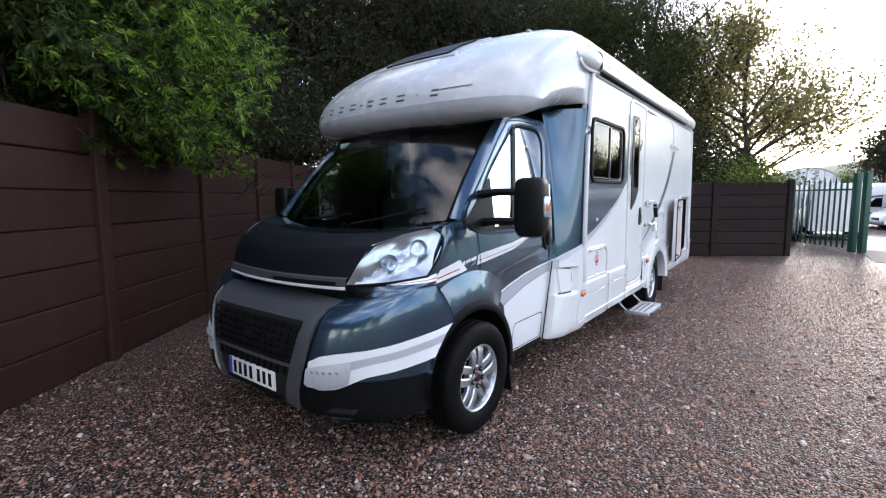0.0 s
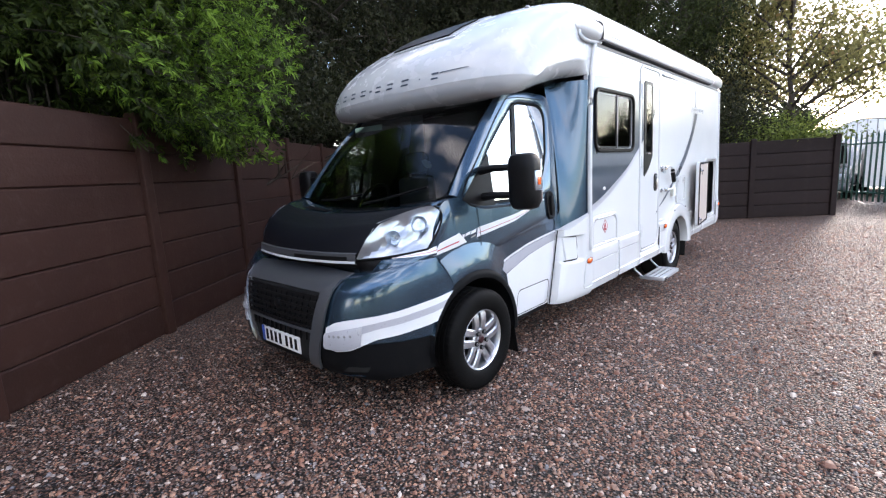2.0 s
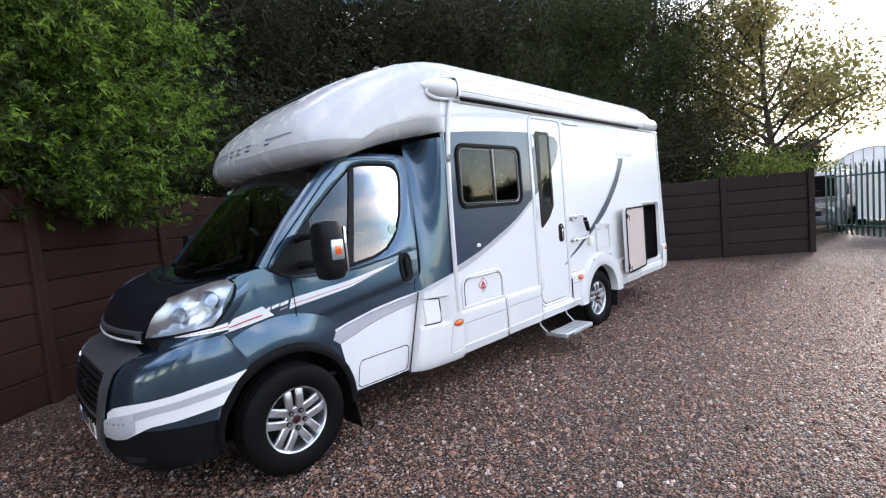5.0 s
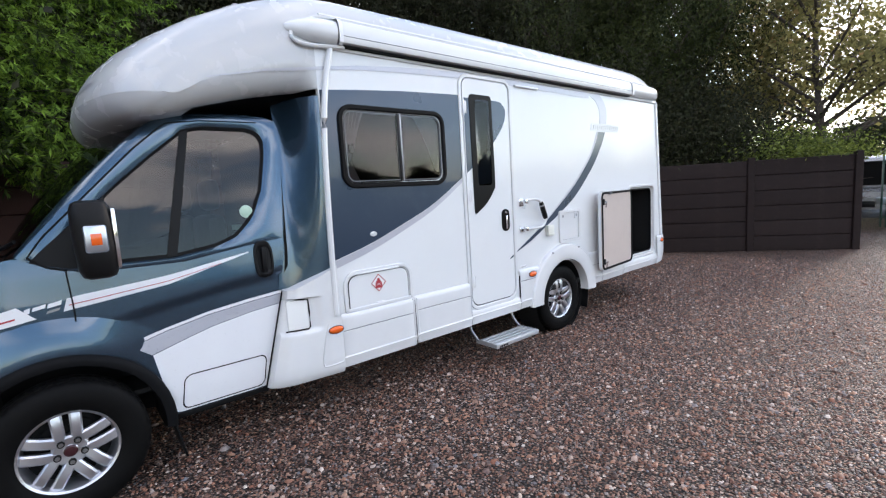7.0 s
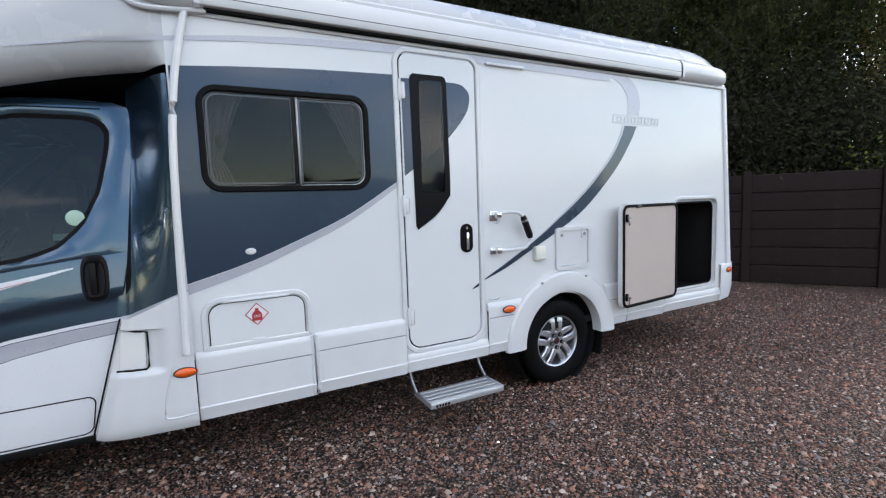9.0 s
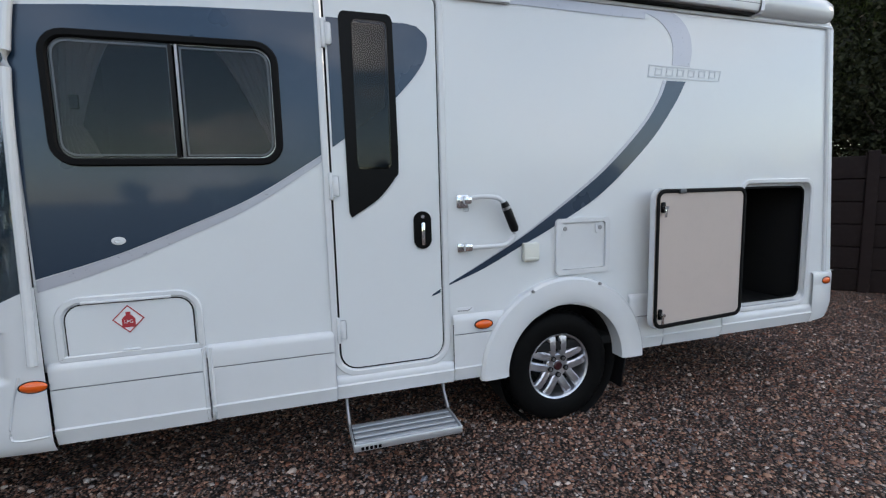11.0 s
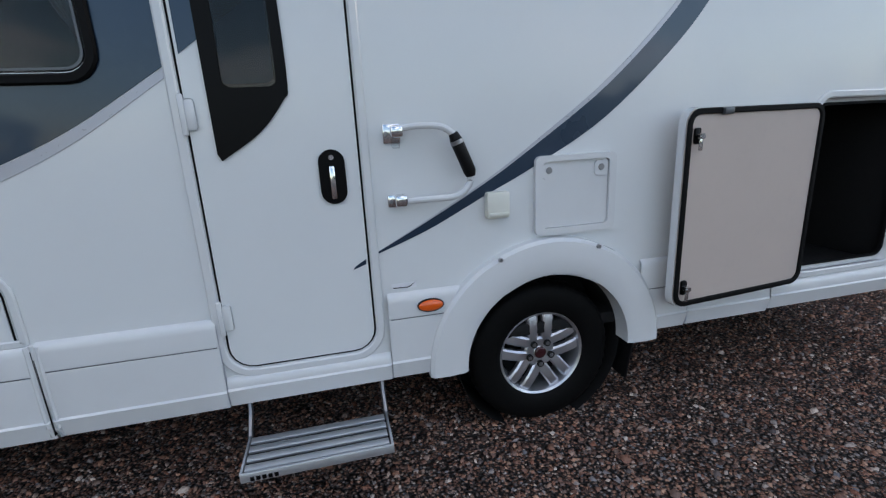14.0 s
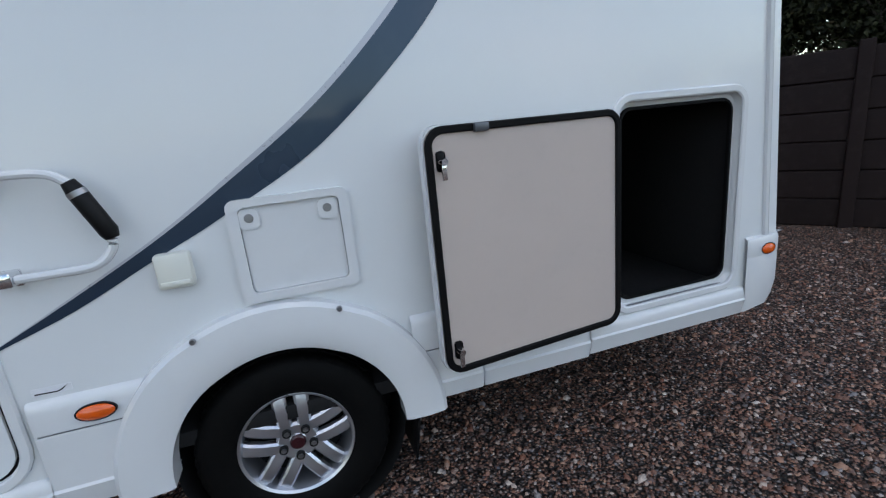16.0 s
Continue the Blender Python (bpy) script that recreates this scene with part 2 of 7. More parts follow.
SEAT = surface("grey_seat_cloth", (0.05, 0.05, 0.055), (0.035, 0.035, 0.04), 40.0, 0.9)
IVORY = surface("ivory_plastic", (0.70, 0.70, 0.63), (0.66, 0.66, 0.60), 12.0, 0.4)
PLATE_WHITE = surface("number_plate_white", (0.78, 0.78, 0.77), None, 10.0, 0.3)
PLATE_BLUE = surface("plate_blue", (0.02, 0.08, 0.38), None, 10.0, 0.3)
INK = surface("black_print", (0.003, 0.003, 0.0035), None, 10.0, 0.35, spec=0.12)
LETTER = surface("dark_blue_lettering", (0.035, 0.055, 0.085), None, 10.0, 0.35)
GLASS_DARK = glass("smoked_glass", (0.56, 0.55, 0.55), 0.0, 1.40)
GLASS_CAB = glass("cab_glass", (0.28, 0.31, 0.31), 0.0, 1.56)
GLASS_SCREEN = glass("windscreen_glass", (0.36, 0.40, 0.40), 0.0, 1.50)
GLASS_CLEAR = glass("clear_lens", (0.94, 0.96, 0.97), 0.08, 1.1)
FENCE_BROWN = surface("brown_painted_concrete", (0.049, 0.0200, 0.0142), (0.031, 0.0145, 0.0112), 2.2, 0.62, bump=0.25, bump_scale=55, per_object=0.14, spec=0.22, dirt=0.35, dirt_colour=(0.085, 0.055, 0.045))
# same recipe as FENCE_BROWN, darker and less red, for the rear fence
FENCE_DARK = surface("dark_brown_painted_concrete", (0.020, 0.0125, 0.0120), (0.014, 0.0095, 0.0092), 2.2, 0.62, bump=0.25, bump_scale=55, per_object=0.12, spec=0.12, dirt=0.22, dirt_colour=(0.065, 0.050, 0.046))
BARK = surface("bark", (0.075, 0.058, 0.045), (0.035, 0.028, 0.022), 7.0, 0.85, bump=0.8, bump_scale=26)
LEAF_DARK = leafage("dark_leaves", (0.012, 0.014, 0.007), (0.042, 0.046, 0.020), (0.060, 0.046, 0.026))
LEAF_MID = leafage("mid_green_leaves", (0.014, 0.020, 0.007), (0.068, 0.082, 0.024))
# lit and shaded leaf colours of the overhanging shrub
LEAF_SHADE = leafage("shaded_green_leaves", (0.011, 0.019, 0.005), (0.062, 0.094, 0.017))
LEAF_LIT = leafage("lit_green_leaves", (0.040, 0.080, 0.013), (0.240, 0.390, 0.050))
LEAF_AUTUMN = leafage("turning_leaves", (0.10, 0.095, 0.040), (0.32, 0.29, 0.11), (0.34, 0.21, 0.10), 0.7)
LEAF_BUSH = leafage("yellow_green_leaves", (0.036, 0.056, 0.014), (0.19, 0.23, 0.045))
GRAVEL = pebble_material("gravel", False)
PEBBLE = pebble_material("pebble", True)
ROAD = surface("worn_concrete_road", (0.22, 0.20, 0.18), (0.16, 0.145, 0.13), 0.35, 0.85, bump=0.2, bump_scale=25, dirt=0.4, dirt_colour=(0.14, 0.125, 0.11))
GREEN_STEEL = surface("green_painted_steel", (0.012, 0.075, 0.055), (0.010, 0.055, 0.042), 5.0, 0.42, per_object=0.1)
TUNNEL = surface("white_polythene", (0.72, 0.74, 0.76), (0.62, 0.64, 0.66), 1.2, 0.45)
VAN_WHITE = surface("white_van_paint", (0.78, 0.79, 0.80), None, 2.0, 0.25, coat=0.5)
VAN_GREY = surface("silver_van_paint", (0.50, 0.51, 0.53), None, 2.0, 0.25, metal=0.6, coat=0.8)
VAN_DARK = surface("dark_blue_van_paint", (0.03, 0.05, 0.09), None, 2.0, 0.25, metal=0.4, coat=0.8)
HILL = surface("distant_hill_grass", (0.10, 0.12, 0.05), (0.06, 0.085, 0.035), 0.02, 0.9)
PICTO = surface("sign_white", (0.8, 0.8, 0.8), None, 10.0, 0.4)
STICKER = surface("pale_green_sticker", (0.45, 0.62, 0.50), None, 10.0, 0.4)


# ---- mesh helpers ----
def part(name, bm, material, parent=None, label="", smooth=True, sharp=35):
    """Links a bmesh, built in world metres, as one mesh object under a thing or a part."""
    me = bpy.data.meshes.new(name)
    bmesh.ops.recalc_face_normals(bm, faces=bm.faces)
    root = parent
    while root is not None and root.parent is not None:
        root = root.parent
    if root is not None:
        bmesh.ops.translate(bm, verts=bm.verts, vec=-root.location)
    for f in bm.faces:
        f.smooth = smooth
    if smooth:
        for e in bm.edges:
            if len(e.link_faces) == 2 and e.calc_face_angle(0) > radians(sharp):
                e.smooth = False
    bm.to_mesh(me)
    bm.free()
    me.materials.append(material)
    ob = new(name, me)
    ob.parent = parent
    if label:
        tagged(ob, label)
    return ob


def thing(name, x, y, z, label, category, group="", kind=""):
    ob = new(name)
    ob.empty_display_size = 0.2
    ob.location = (x, y, z)
    return tagged(ob, label, category, group, kind)


def alone(name, bm, material, base, label, category, group="", kind="", smooth=True):
    """A thing that is one mesh."""
    bmesh.ops.translate(bm, verts=bm.verts, vec=-Vector(base))
    ob = part(name, bm, material, None, "", smooth)
    ob.location = base
    return tagged(ob, label, category, group, kind)


def grid(rows, closed=False, bm=None):
    """Quads between rows of points (all rows of one length)."""
    bm = bm or bmesh.new()
    vs = [[bm.verts.new(p) for p in r] for r in rows]
    for a, b in zip(vs, vs[1:]):
        k = len(a)
        for i in range(k if closed else k - 1):
            quad = (a[i], a[(i + 1) % k], b[(i + 1) % k], b[i])
            try:
                bm.faces.new(quad)
            except ValueError:
                pass
    return bm


def thick(bm, depth):
    """Gives an open sheet a thickness, inwards along its normals."""
    bmesh.ops.recalc_face_normals(bm, faces=bm.faces)
    bmesh.ops.solidify(bm, geom=bm.faces[:], thickness=depth)
    return bm


def cuboid(bm, x0, x1, y0, y1, z0, z1, bevel=0.0, m=None, segs=2):
    r = bmesh.ops.create_cube(bm, size=1.0)
    vs = r["verts"]
    bmesh.ops.transform(bm, matrix=Matrix.Translation(((x0 + x1) / 2, (y0 + y1) / 2, (z0 + z1) / 2)) @ Matrix.Diagonal((x1 - x0, y1 - y0, z1 - z0, 1)), verts=vs)
    if bevel:
        es = list({e for v in vs for e in v.link_edges})
        r2 = bmesh.ops.bevel(bm, geom=es, offset=bevel, segments=segs, affect="EDGES", profile=0.5)
        vs = list({v for f in r2["faces"] for v in f.verts} | {v for v in vs if v.is_valid})
    if m is not None:
        bmesh.ops.transform(bm, matrix=m, verts=vs)
    return bm


def box(x0, x1, y0, y1, z0, z1, bevel=0.0, m=None):
    return cuboid(bmesh.new(), x0, x1, y0, y1, z0, z1, bevel, m)


def rounded(y0, z0, y1, z1, r, n=5):
    """A rounded rectangle, anticlockwise; r: one radius, or four (bottom-left, bottom-right, top-right, top-left)."""
    r = r if isinstance(r, (tuple, list)) else (r,) * 4
    pts = []
    for (cy, cz, a0), q in zip(((y0, z0, 180), (y1, z0, 270), (y1, z1, 0), (y0, z1, 90)), r):
        oy = cy + q if cy == y0 else cy - q
        oz = cz + q if cz == z0 else cz - q
        for i in range(n + 1):
            a = radians(a0 + 90 * i / n)
            pts.append((oy + q * math.cos(a), oz + q * math.sin(a)))
    return pts


def smooth_line(pts, n=6):
    """A Catmull-Rom line through 2D or 3D points."""
    v = [Vector(p) for p in pts]
    v = [2 * v[0] - v[1]] + v + [2 * v[-1] - v[-2]]
    out = []
    for i in range(1, len(v) - 2):
        for k in range(n):
            t = k / n
            a, b, c, d = v[i - 1:i + 3]
            out.append(0.5 * ((2 * b) + (c - a) * t + (2 * a - 5 * b + 4 * c - d) * t * t + (3 * b - a - 3 * c + d) * t ** 3))
    out.append(v[-2])
    return [tuple(p) for p in out]


def plate(outer, holes, x_out, x_in, bm=None):
    """A flat panel in a plane of constant x, with real openings and a thickness."""
    bm = bm or bmesh.new()
    loops = [outer] + list(holes)
    for x in (x_out, x_in):
        edges = []
        for lp in loops:
            vs = [bm.verts.new((x, p[0], p[1])) for p in lp]
            edges += [bm.edges.new((vs[i], vs[(i + 1) % len(vs)])) for i in range(len(vs))]
        bmesh.ops.triangle_fill(bm, edges=edges, use_beauty=True)
    for lp in loops:
        k = len(lp)
        a = [bm.verts.new((x_out, p[0], p[1])) for p in lp]
        b = [bm.verts.new((x_in, p[0], p[1])) for p in lp]
        for i in range(k):
            bm.faces.new((a[i], a[(i + 1) % k], b[(i + 1) % k], b[i]))
    bmesh.ops.remove_doubles(bm, verts=bm.verts, dist=0.00005)
    return bm


def ring_profile(loop, x_of, width, height, bm=None):
    """A raised rounded frame that follows a closed loop in the plane x = x_of."""
    bm = bm or bmesh.new()
    k = len(loop)
    cy, cz = sum(p[0] for p in loop) / k, sum(p[1] for p in loop) / k
    rows = []
    prof = [(0.5, 0.0), (0.5, 0.6), (0.32, 1.0), (-0.32, 1.0), (-0.5, 0.6), (-0.5, 0.0)]
    for off, h in prof:
        row = []
        for i in range(k):
            py, pz = loop[i]
            ty, tz = loop[(i + 1) % k][0] - loop[i - 1][0], loop[(i + 1) % k][1] - loop[i - 1][1]
            ln = math.hypot(ty, tz) or 1
            ny, nz = tz / ln, -ty / ln
            if ny * (py - cy) + nz * (pz - cz) < 0 and k > 2:
                ny, nz = -ny, -nz
            row.append((x_of + h * height, py + ny * off * width, pz + nz * off * width))
        rows.append(row)
    return grid(rows, True, bm)


def tube(pts, radius, n=8, bm=None, caps=True):
    """A round bar along a line; radius may be a list."""
    bm = bm or bmesh.new()
    v = [Vector(p) for p in pts]
    rad = radius if isinstance(radius, (list, tuple)) else [radius] * len(v)
    ref = Vector((0, 0, 1))
    rows = []
    for i, p in enumerate(v):
        d = (v[min(i + 1, len(v) - 1)] - v[max(i - 1, 0)]).normalized()
        side = d.cross(ref)
        if side.length < 0.1:
            side = d.cross(Vector((0, 1, 0)))
        side.normalize()
        up = side.cross(d).normalized()
        rows.append([tuple(p + (side * math.cos(2 * math.pi * k / n) + up * math.sin(2 * math.pi * k / n)) * rad[i]) for k in range(n)])
    grid(rows, True, bm)
    if caps:
        bm.verts.ensure_lookup_table()
        total = len(rows) * n
        first = len(bm.verts) - total
        bm.faces.new([bm.verts[first + k] for k in range(n)])
        bm.faces.new([bm.verts[first + total - n + k] for k in range(n)])
    return bm


def lathe(profile, n, m, bm=None):
    """Turns a profile of (radius, x) about the x axis, then places it."""
    rows = []
    for r, x in profile:
        rows.append([tuple(m @ Vector((x, r * math.cos(2 * math.pi * k / n), r * math.sin(2 * math.pi * k / n)))) for k in range(n)])
    return grid(rows, True, bm)


def lettering(name, body, size, m, material, parent, depth=0.002, label="", spacing=1.0, shear=0.0):
    """Raised lettering in the built-in font, turned into a mesh under its thing."""
    cu = bpy.data.curves.new(name, "FONT")
    cu.body, cu.size, cu.extrude, cu.space_character, cu.shear = body, size, depth, spacing, shear
    cu.align_x, cu.align_y = "CENTER", "CENTER"
    tmp = bpy.data.objects.new(name, cu)
    scene.collection.objects.link(tmp)
    me = bpy.data.meshes.new_from_object(tmp.evaluated_get(bpy.context.evaluated_depsgraph_get()))
    bpy.data.objects.remove(tmp)
    bpy.data.curves.remove(cu)
    bm = bmesh.new()
    bm.from_mesh(me)
    bpy.data.meshes.remove(me)
    bmesh.ops.transform(bm, matrix=m, verts=bm.verts)
    return part(name, bm, material, parent, label, False)


def lerp_table(table, x):
    return float(np.interp(x, [p[0] for p in table], [p[1] for p in table]))

# ---- the motorhome ----
XC, HW = -2.675, 1.175               # its middle line and half width; its flank stands at x = -1.5
XF = XC + HW
van = thing("motorhome", XC, 5.6, 0.0, "white and slate blue coachbuilt motorhome with its tail locker open", "motorhome")

# coach body
DOOR = rounded(5.612, 0.555, 6.212, 2.575, (0.10, 0.10, 0.07, 0.07))
WINDOW = rounded(4.452, 1.712, 5.354, 2.226, 0.075)
LOCKER = rounded(8.455, 0.615, 9.135, 1.53, 0.07)
ARCH_REAR = [(7.012 + 0.47 * math.cos(radians(a)), 0.37 + 0.42 * math.sin(radians(a))) for a in range(165, 8, -8)]
flank_line = [(4.29, 0.74), (5.585, 0.74), (5.585, 0.40), (6.27, 0.40), (6.27, 0.74), (6.50, 0.74)] + ARCH_REAR + [(7.52, 0.45), (9.36, 0.48), (9.42, 0.60), (9.41, 0.85), (9.256, 2.62), (4.29, 2.62)]
part("near_side_wall", plate(flank_line, [DOOR, WINDOW, LOCKER], XF, XF - 0.035), WHITE_PANEL, van, "smooth white side wall with door, window and locker openings")
part("far_side_wall", plate([(4.29, 0.45), (9.40, 0.45), (9.41, 0.85), (9.256, 2.62), (4.29, 2.62)], [], XC - HW + 0.035, XC - HW), WHITE_PANEL, van)
part("rear_wall", thick(grid([[(x, y, z) for x in (XC - HW + 0.036, XC, XF - 0.036)] for y, z in ((9.40, 0.45), (9.408, 0.85), (9.254, 2.62), (9.245, 2.66))]), 0.03), WHITE_PANEL, van)
part("underfloor", box(XC - HW + 0.06, XF - 0.06, 4.0, 9.36, 0.47, 0.53, 0.006), DARK_INSIDE, van)
part("chassis_rail", box(XC + 0.35, XC + 0.45, 3.2, 9.2, 0.33, 0.468, 0.01), STEEL, van)
part("chassis_rail", box(XC - 0.45, XC - 0.35, 3.2, 9.2, 0.33, 0.468, 0.01), STEEL, van)
part("rear_axle", tube([(XC - 0.95, 7.012, 0.36), (XC + 0.95, 7.012, 0.36)], 0.045, 10), STEEL, van)
part("water_tank", box(XC - 0.6, XC + 0.6, 5.0, 6.2, 0.30, 0.469, 0.03), BLACK_PLASTIC, van)

# roof: arched section, falling away at the tail
ROOF_ARC = [(1.0, 0.0), (0.999, 0.14), (0.992, 0.32), (0.975, 0.52), (0.94, 0.70), (0.88, 0.83), (0.78, 0.91), (0.62, 0.955), (0.42, 0.98), (0.21, 0.995), (0.0, 1.0)]


def section(zb, zt):
    """Points (u, z) over the body from its near side to its far side."""
    h = min(0.43, zt - zb)
    zs = zt - h
    half = [(HW, zb + (zs - zb) * k / 4) for k in range(4)] + [(HW * a, zs + h * b) for a, b in ROOF_ARC]
    return half + [(-u, z) for u, z in reversed(half[:-1])]


rows = []
for y, zt in ((4.29, 3.05), (4.5, 3.07), (5.5, 3.08), (7.0, 3.08), (8.5, 3.08), (8.8, 3.075), (8.95, 3.06), (9.06, 3.02), (9.13, 2.97), (9.18, 2.91), (9.215, 2.84), (9.24, 2.76), (9.252, 2.70), (9.256, 2.66)):
    rows.append([(XC + u, y, z) for u, z in section(2.621, zt)])
part("roof", grid(rows), WHITE_SHADED, van, "white arched roof moulding")
part("roof_rib", tube([(XF - 0.018, 4.35, 2.842), (XF - 0.018, 6.0, 2.85), (XF - 0.02, 8.7, 2.850), (XF - 0.028, 9.05, 2.83)], 0.014, 6), WHITE, van)

# overcab pod: plan rounded at its nose, its side rolling under to a hard lower edge
ZT = [(0, 2.2505), (0.004, 2.275), (0.010, 2.31), (0.035, 2.375), (0.085, 2.455), (0.17, 2.545), (0.32, 2.66), (0.55, 2.80), (0.8, 2.92), (1.0, 2.99), (1.26, 3.05)]
ZB = [(0, 2.25), (0.010, 2.215), (0.025, 2.185), (0.06, 2.150), (0.11, 2.132), (0.165, 2.130), (0.30, 2.162), (0.456, 2.208), (0.78, 2.280), (1.0, 2.318), (1.19, 2.345), (1.26, 2.352)]
UNDER = [(0, 2.25), (0.010, 2.21), (0.025, 2.18), (0.06, 2.143), (0.11, 2.115), (0.165, 2.102), (0.24, 2.095), (0.43, 2.12), (1.26, 2.15)]


def nose(u):
    return 3.0 + 0.42 * (1 - max(0.0, 1 - abs(u / HW) ** 2.6) ** (1 / 2.6))


def pod(u, d):
    f = nose(u)
    return f + d * (4.29 - f) / 1.26


def pod_half(d):
    """(u, z) from the inner edge of the rolled lower edge, up the side and over to the middle."""
    zb, zt = lerp_table(ZB, d), lerp_table(ZT, d)
    end = max(0.0, min(1.0, (1.255 - d) / 0.14))
    wide = 0.15 * (end * end * (3 - 2 * end)) + 0.004
    roll = min(0.19, 0.42 * (zt - zb))
    arc = min(0.43, zt - zb - roll)
    zs = zt - arc
    out = [(HW - wide * (1 - math.sin(radians(q))), zb + roll * (1 - math.cos(radians(q)))) for q in range(0, 90, 10)]
    out += [(HW, zb + roll + (zs - zb - roll) * k / 4) for k in range(4)]
    return out + [(HW * a, zs + arc * b) for a, b in ROOF_ARC]


def pod_top(u, d):
    """A point on the pod's upper skin at half-width u and depth d."""
    top = pod_half(d)[-len(ROOF_ARC):]
    z = float(np.interp(abs(u), [p[0] for p in reversed(top)], [p[1] for p in reversed(top)]))
    return Vector((XC + u, pod(u, d), z))


DEPTHS = (0, 0.004, 0.010, 0.02, 0.035, 0.06, 0.085, 0.12, 0.17, 0.24, 0.32, 0.43, 0.55, 0.68, 0.8, 0.9, 1.0, 1.08, 1.14, 1.19, 1.22, 1.24, 1.26)
rows = []
for d in DEPTHS:
    half = pod_half(d)
    rows.append([(XC + u, pod(u, d), z) for u, z in half] + [(XC - u, pod(u, d), z) for u, z in reversed(half[:-1])])
pod_mesh = grid(rows)
rows = []
for d in DEPTHS[:12]:
    u1, z1 = pod_half(d)[0]
    mid_z = lerp_table(UNDER, d)
    rows.append([(XC + u1 * k / 12, pod(u1 * k / 12, d), mid_z + (z1 - mid_z) * (abs(k) / 12) ** 3) for k in range(-12, 13)])
grid(rows, bm=pod_mesh)
bmesh.ops.remove_doubles(pod_mesh, verts=pod_mesh.verts[:], dist=0.0015)
part("overcab_pod", pod_mesh, WHITE_SHADED, van, "glossy white rounded overcab moulding")
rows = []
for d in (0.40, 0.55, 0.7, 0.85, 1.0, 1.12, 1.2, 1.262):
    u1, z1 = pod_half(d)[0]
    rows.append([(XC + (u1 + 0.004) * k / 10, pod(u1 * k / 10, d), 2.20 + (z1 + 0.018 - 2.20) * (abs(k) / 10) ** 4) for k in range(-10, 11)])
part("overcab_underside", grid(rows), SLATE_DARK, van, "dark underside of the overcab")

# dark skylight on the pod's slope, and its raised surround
for name, us, ds, lift, mat in (("skylight_surround", (-0.52, 0.50), (0.36, 0.80), 0.010, WHITE_SHADED), ("skylight", (-0.42, 0.40), (0.41, 0.74), 0.022, GLASS_DARK)):
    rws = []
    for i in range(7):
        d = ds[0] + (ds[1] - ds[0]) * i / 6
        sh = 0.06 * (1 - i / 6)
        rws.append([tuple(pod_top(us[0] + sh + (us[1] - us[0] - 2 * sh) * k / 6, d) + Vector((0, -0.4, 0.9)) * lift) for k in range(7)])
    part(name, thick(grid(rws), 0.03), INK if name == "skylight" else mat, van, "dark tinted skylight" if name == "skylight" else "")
for s in (1, -1):
    c = pod_top(0.80 * s, 0.9)
    bmx = bmesh.new()
    bmesh.ops.create_uvsphere(bmx, u_segments=14, v_segments=8, radius=1.0, matrix=Matrix.Translation(c) @ Matrix.Diagonal((0.022, 0.035, 0.020, 1)))
    part("marker_lamp", bmx, STEEL, van)
# pod name, as plain thin bars
def onpod(u, z):
    d = float(np.interp(z, [p[1] for p in ZT], [p[0] for p in ZT]))
    return (XC + u, pod(u, d) - 0.003, z)


for u, w in ((-0.90, 0.032), (-0.715, 0.030), (-0.55, 0.034), (-0.385, 0.038), (-0.27, 0.018), (-0.165, 0.034), (-0.01, 0.038), (0.175, 0.042), (0.345, 0.007), (0.50, 0.034)):
    bmx = bmesh.new()
    for z in ((2.322,) if w < 0.02 else (2.302, 2.342)):
        grid([[onpod(u - w + 2 * w * k / 3, z + dz) for k in range(4)] for dz in (-0.007, 0.007)], bm=bmx)
    part("name_mark", bmx, LETTER, van)
for u0, u1, z0, z1 in ((0.545, 0.80, 2.340, 2.345), (-1.02, -0.94, 2.312, 2.308)):
    part("name_stroke", grid([[onpod(u0 + (u1 - u0) * k / 4, z0 + (z1 - z0) * k / 4 + dz) for k in range(5)] for dz in (-0.004, 0.004)]), LETTER, van)

# corner between cab and coach body: slate pillar above, white moulding below
def corner_row(z, yf, q):
    """A point of the pillar's hollow section, q from the cab's edge (0) to the coach wall (1)."""
    x0 = XC + 1.016 - 0.17 * (max(0.0, z - 0.95) / 1.45) ** 1.6
    bend = 3 * q * q - 2 * q ** 3
    return (x0 + (-1.497 - x0) * (0.72 * bend + 0.28 * q), yf + (4.285 - yf) * q, z)


def corner_white(z):
    yf = 3.79 + 0.27 * max(0, z - 0.36)
    b = lerp_table([(0.36, 0.03), (0.40, 0.0), (0.70, 0.0), (0.76, 0.0), (1.1, 0.006)], z)
    return [(-1.66, yf, z), (-1.575 - b, yf + 0.012, z), (-1.53 - b, yf + 0.06, z), (-1.495 - b, yf + 0.16, z), (-1.472 - b, 4.20, z), (-1.468 - b, 4.30, z)]


def pillar_y(z):
    return 4.07 - 0.13 * (max(0.0, 2.2 - z) / 1.2) ** 1.5


CREST = [(0, 1.005), (0.12, 1.01), (0.36, 1.03), (0.62, 1.06), (0.82, 1.085), (1, 1.135)]
rows = []
for k in range(15):
    row = []
    for j in range(17):
        crest = lerp_table(CREST, j / 16)
        z = crest + (2.305 - crest) * k / 14
        row.append(corner_row(z, pillar_y(z), j / 16))
    rows.append(row)
part("corner_pillar", grid(rows), BLUE, van, "slate blue pillar between cab and coach")


def step(x, a, b):
    t = max(0.0, min(1.0, (x - a) / (b - a)))
    return t * t * (3 - 2 * t)


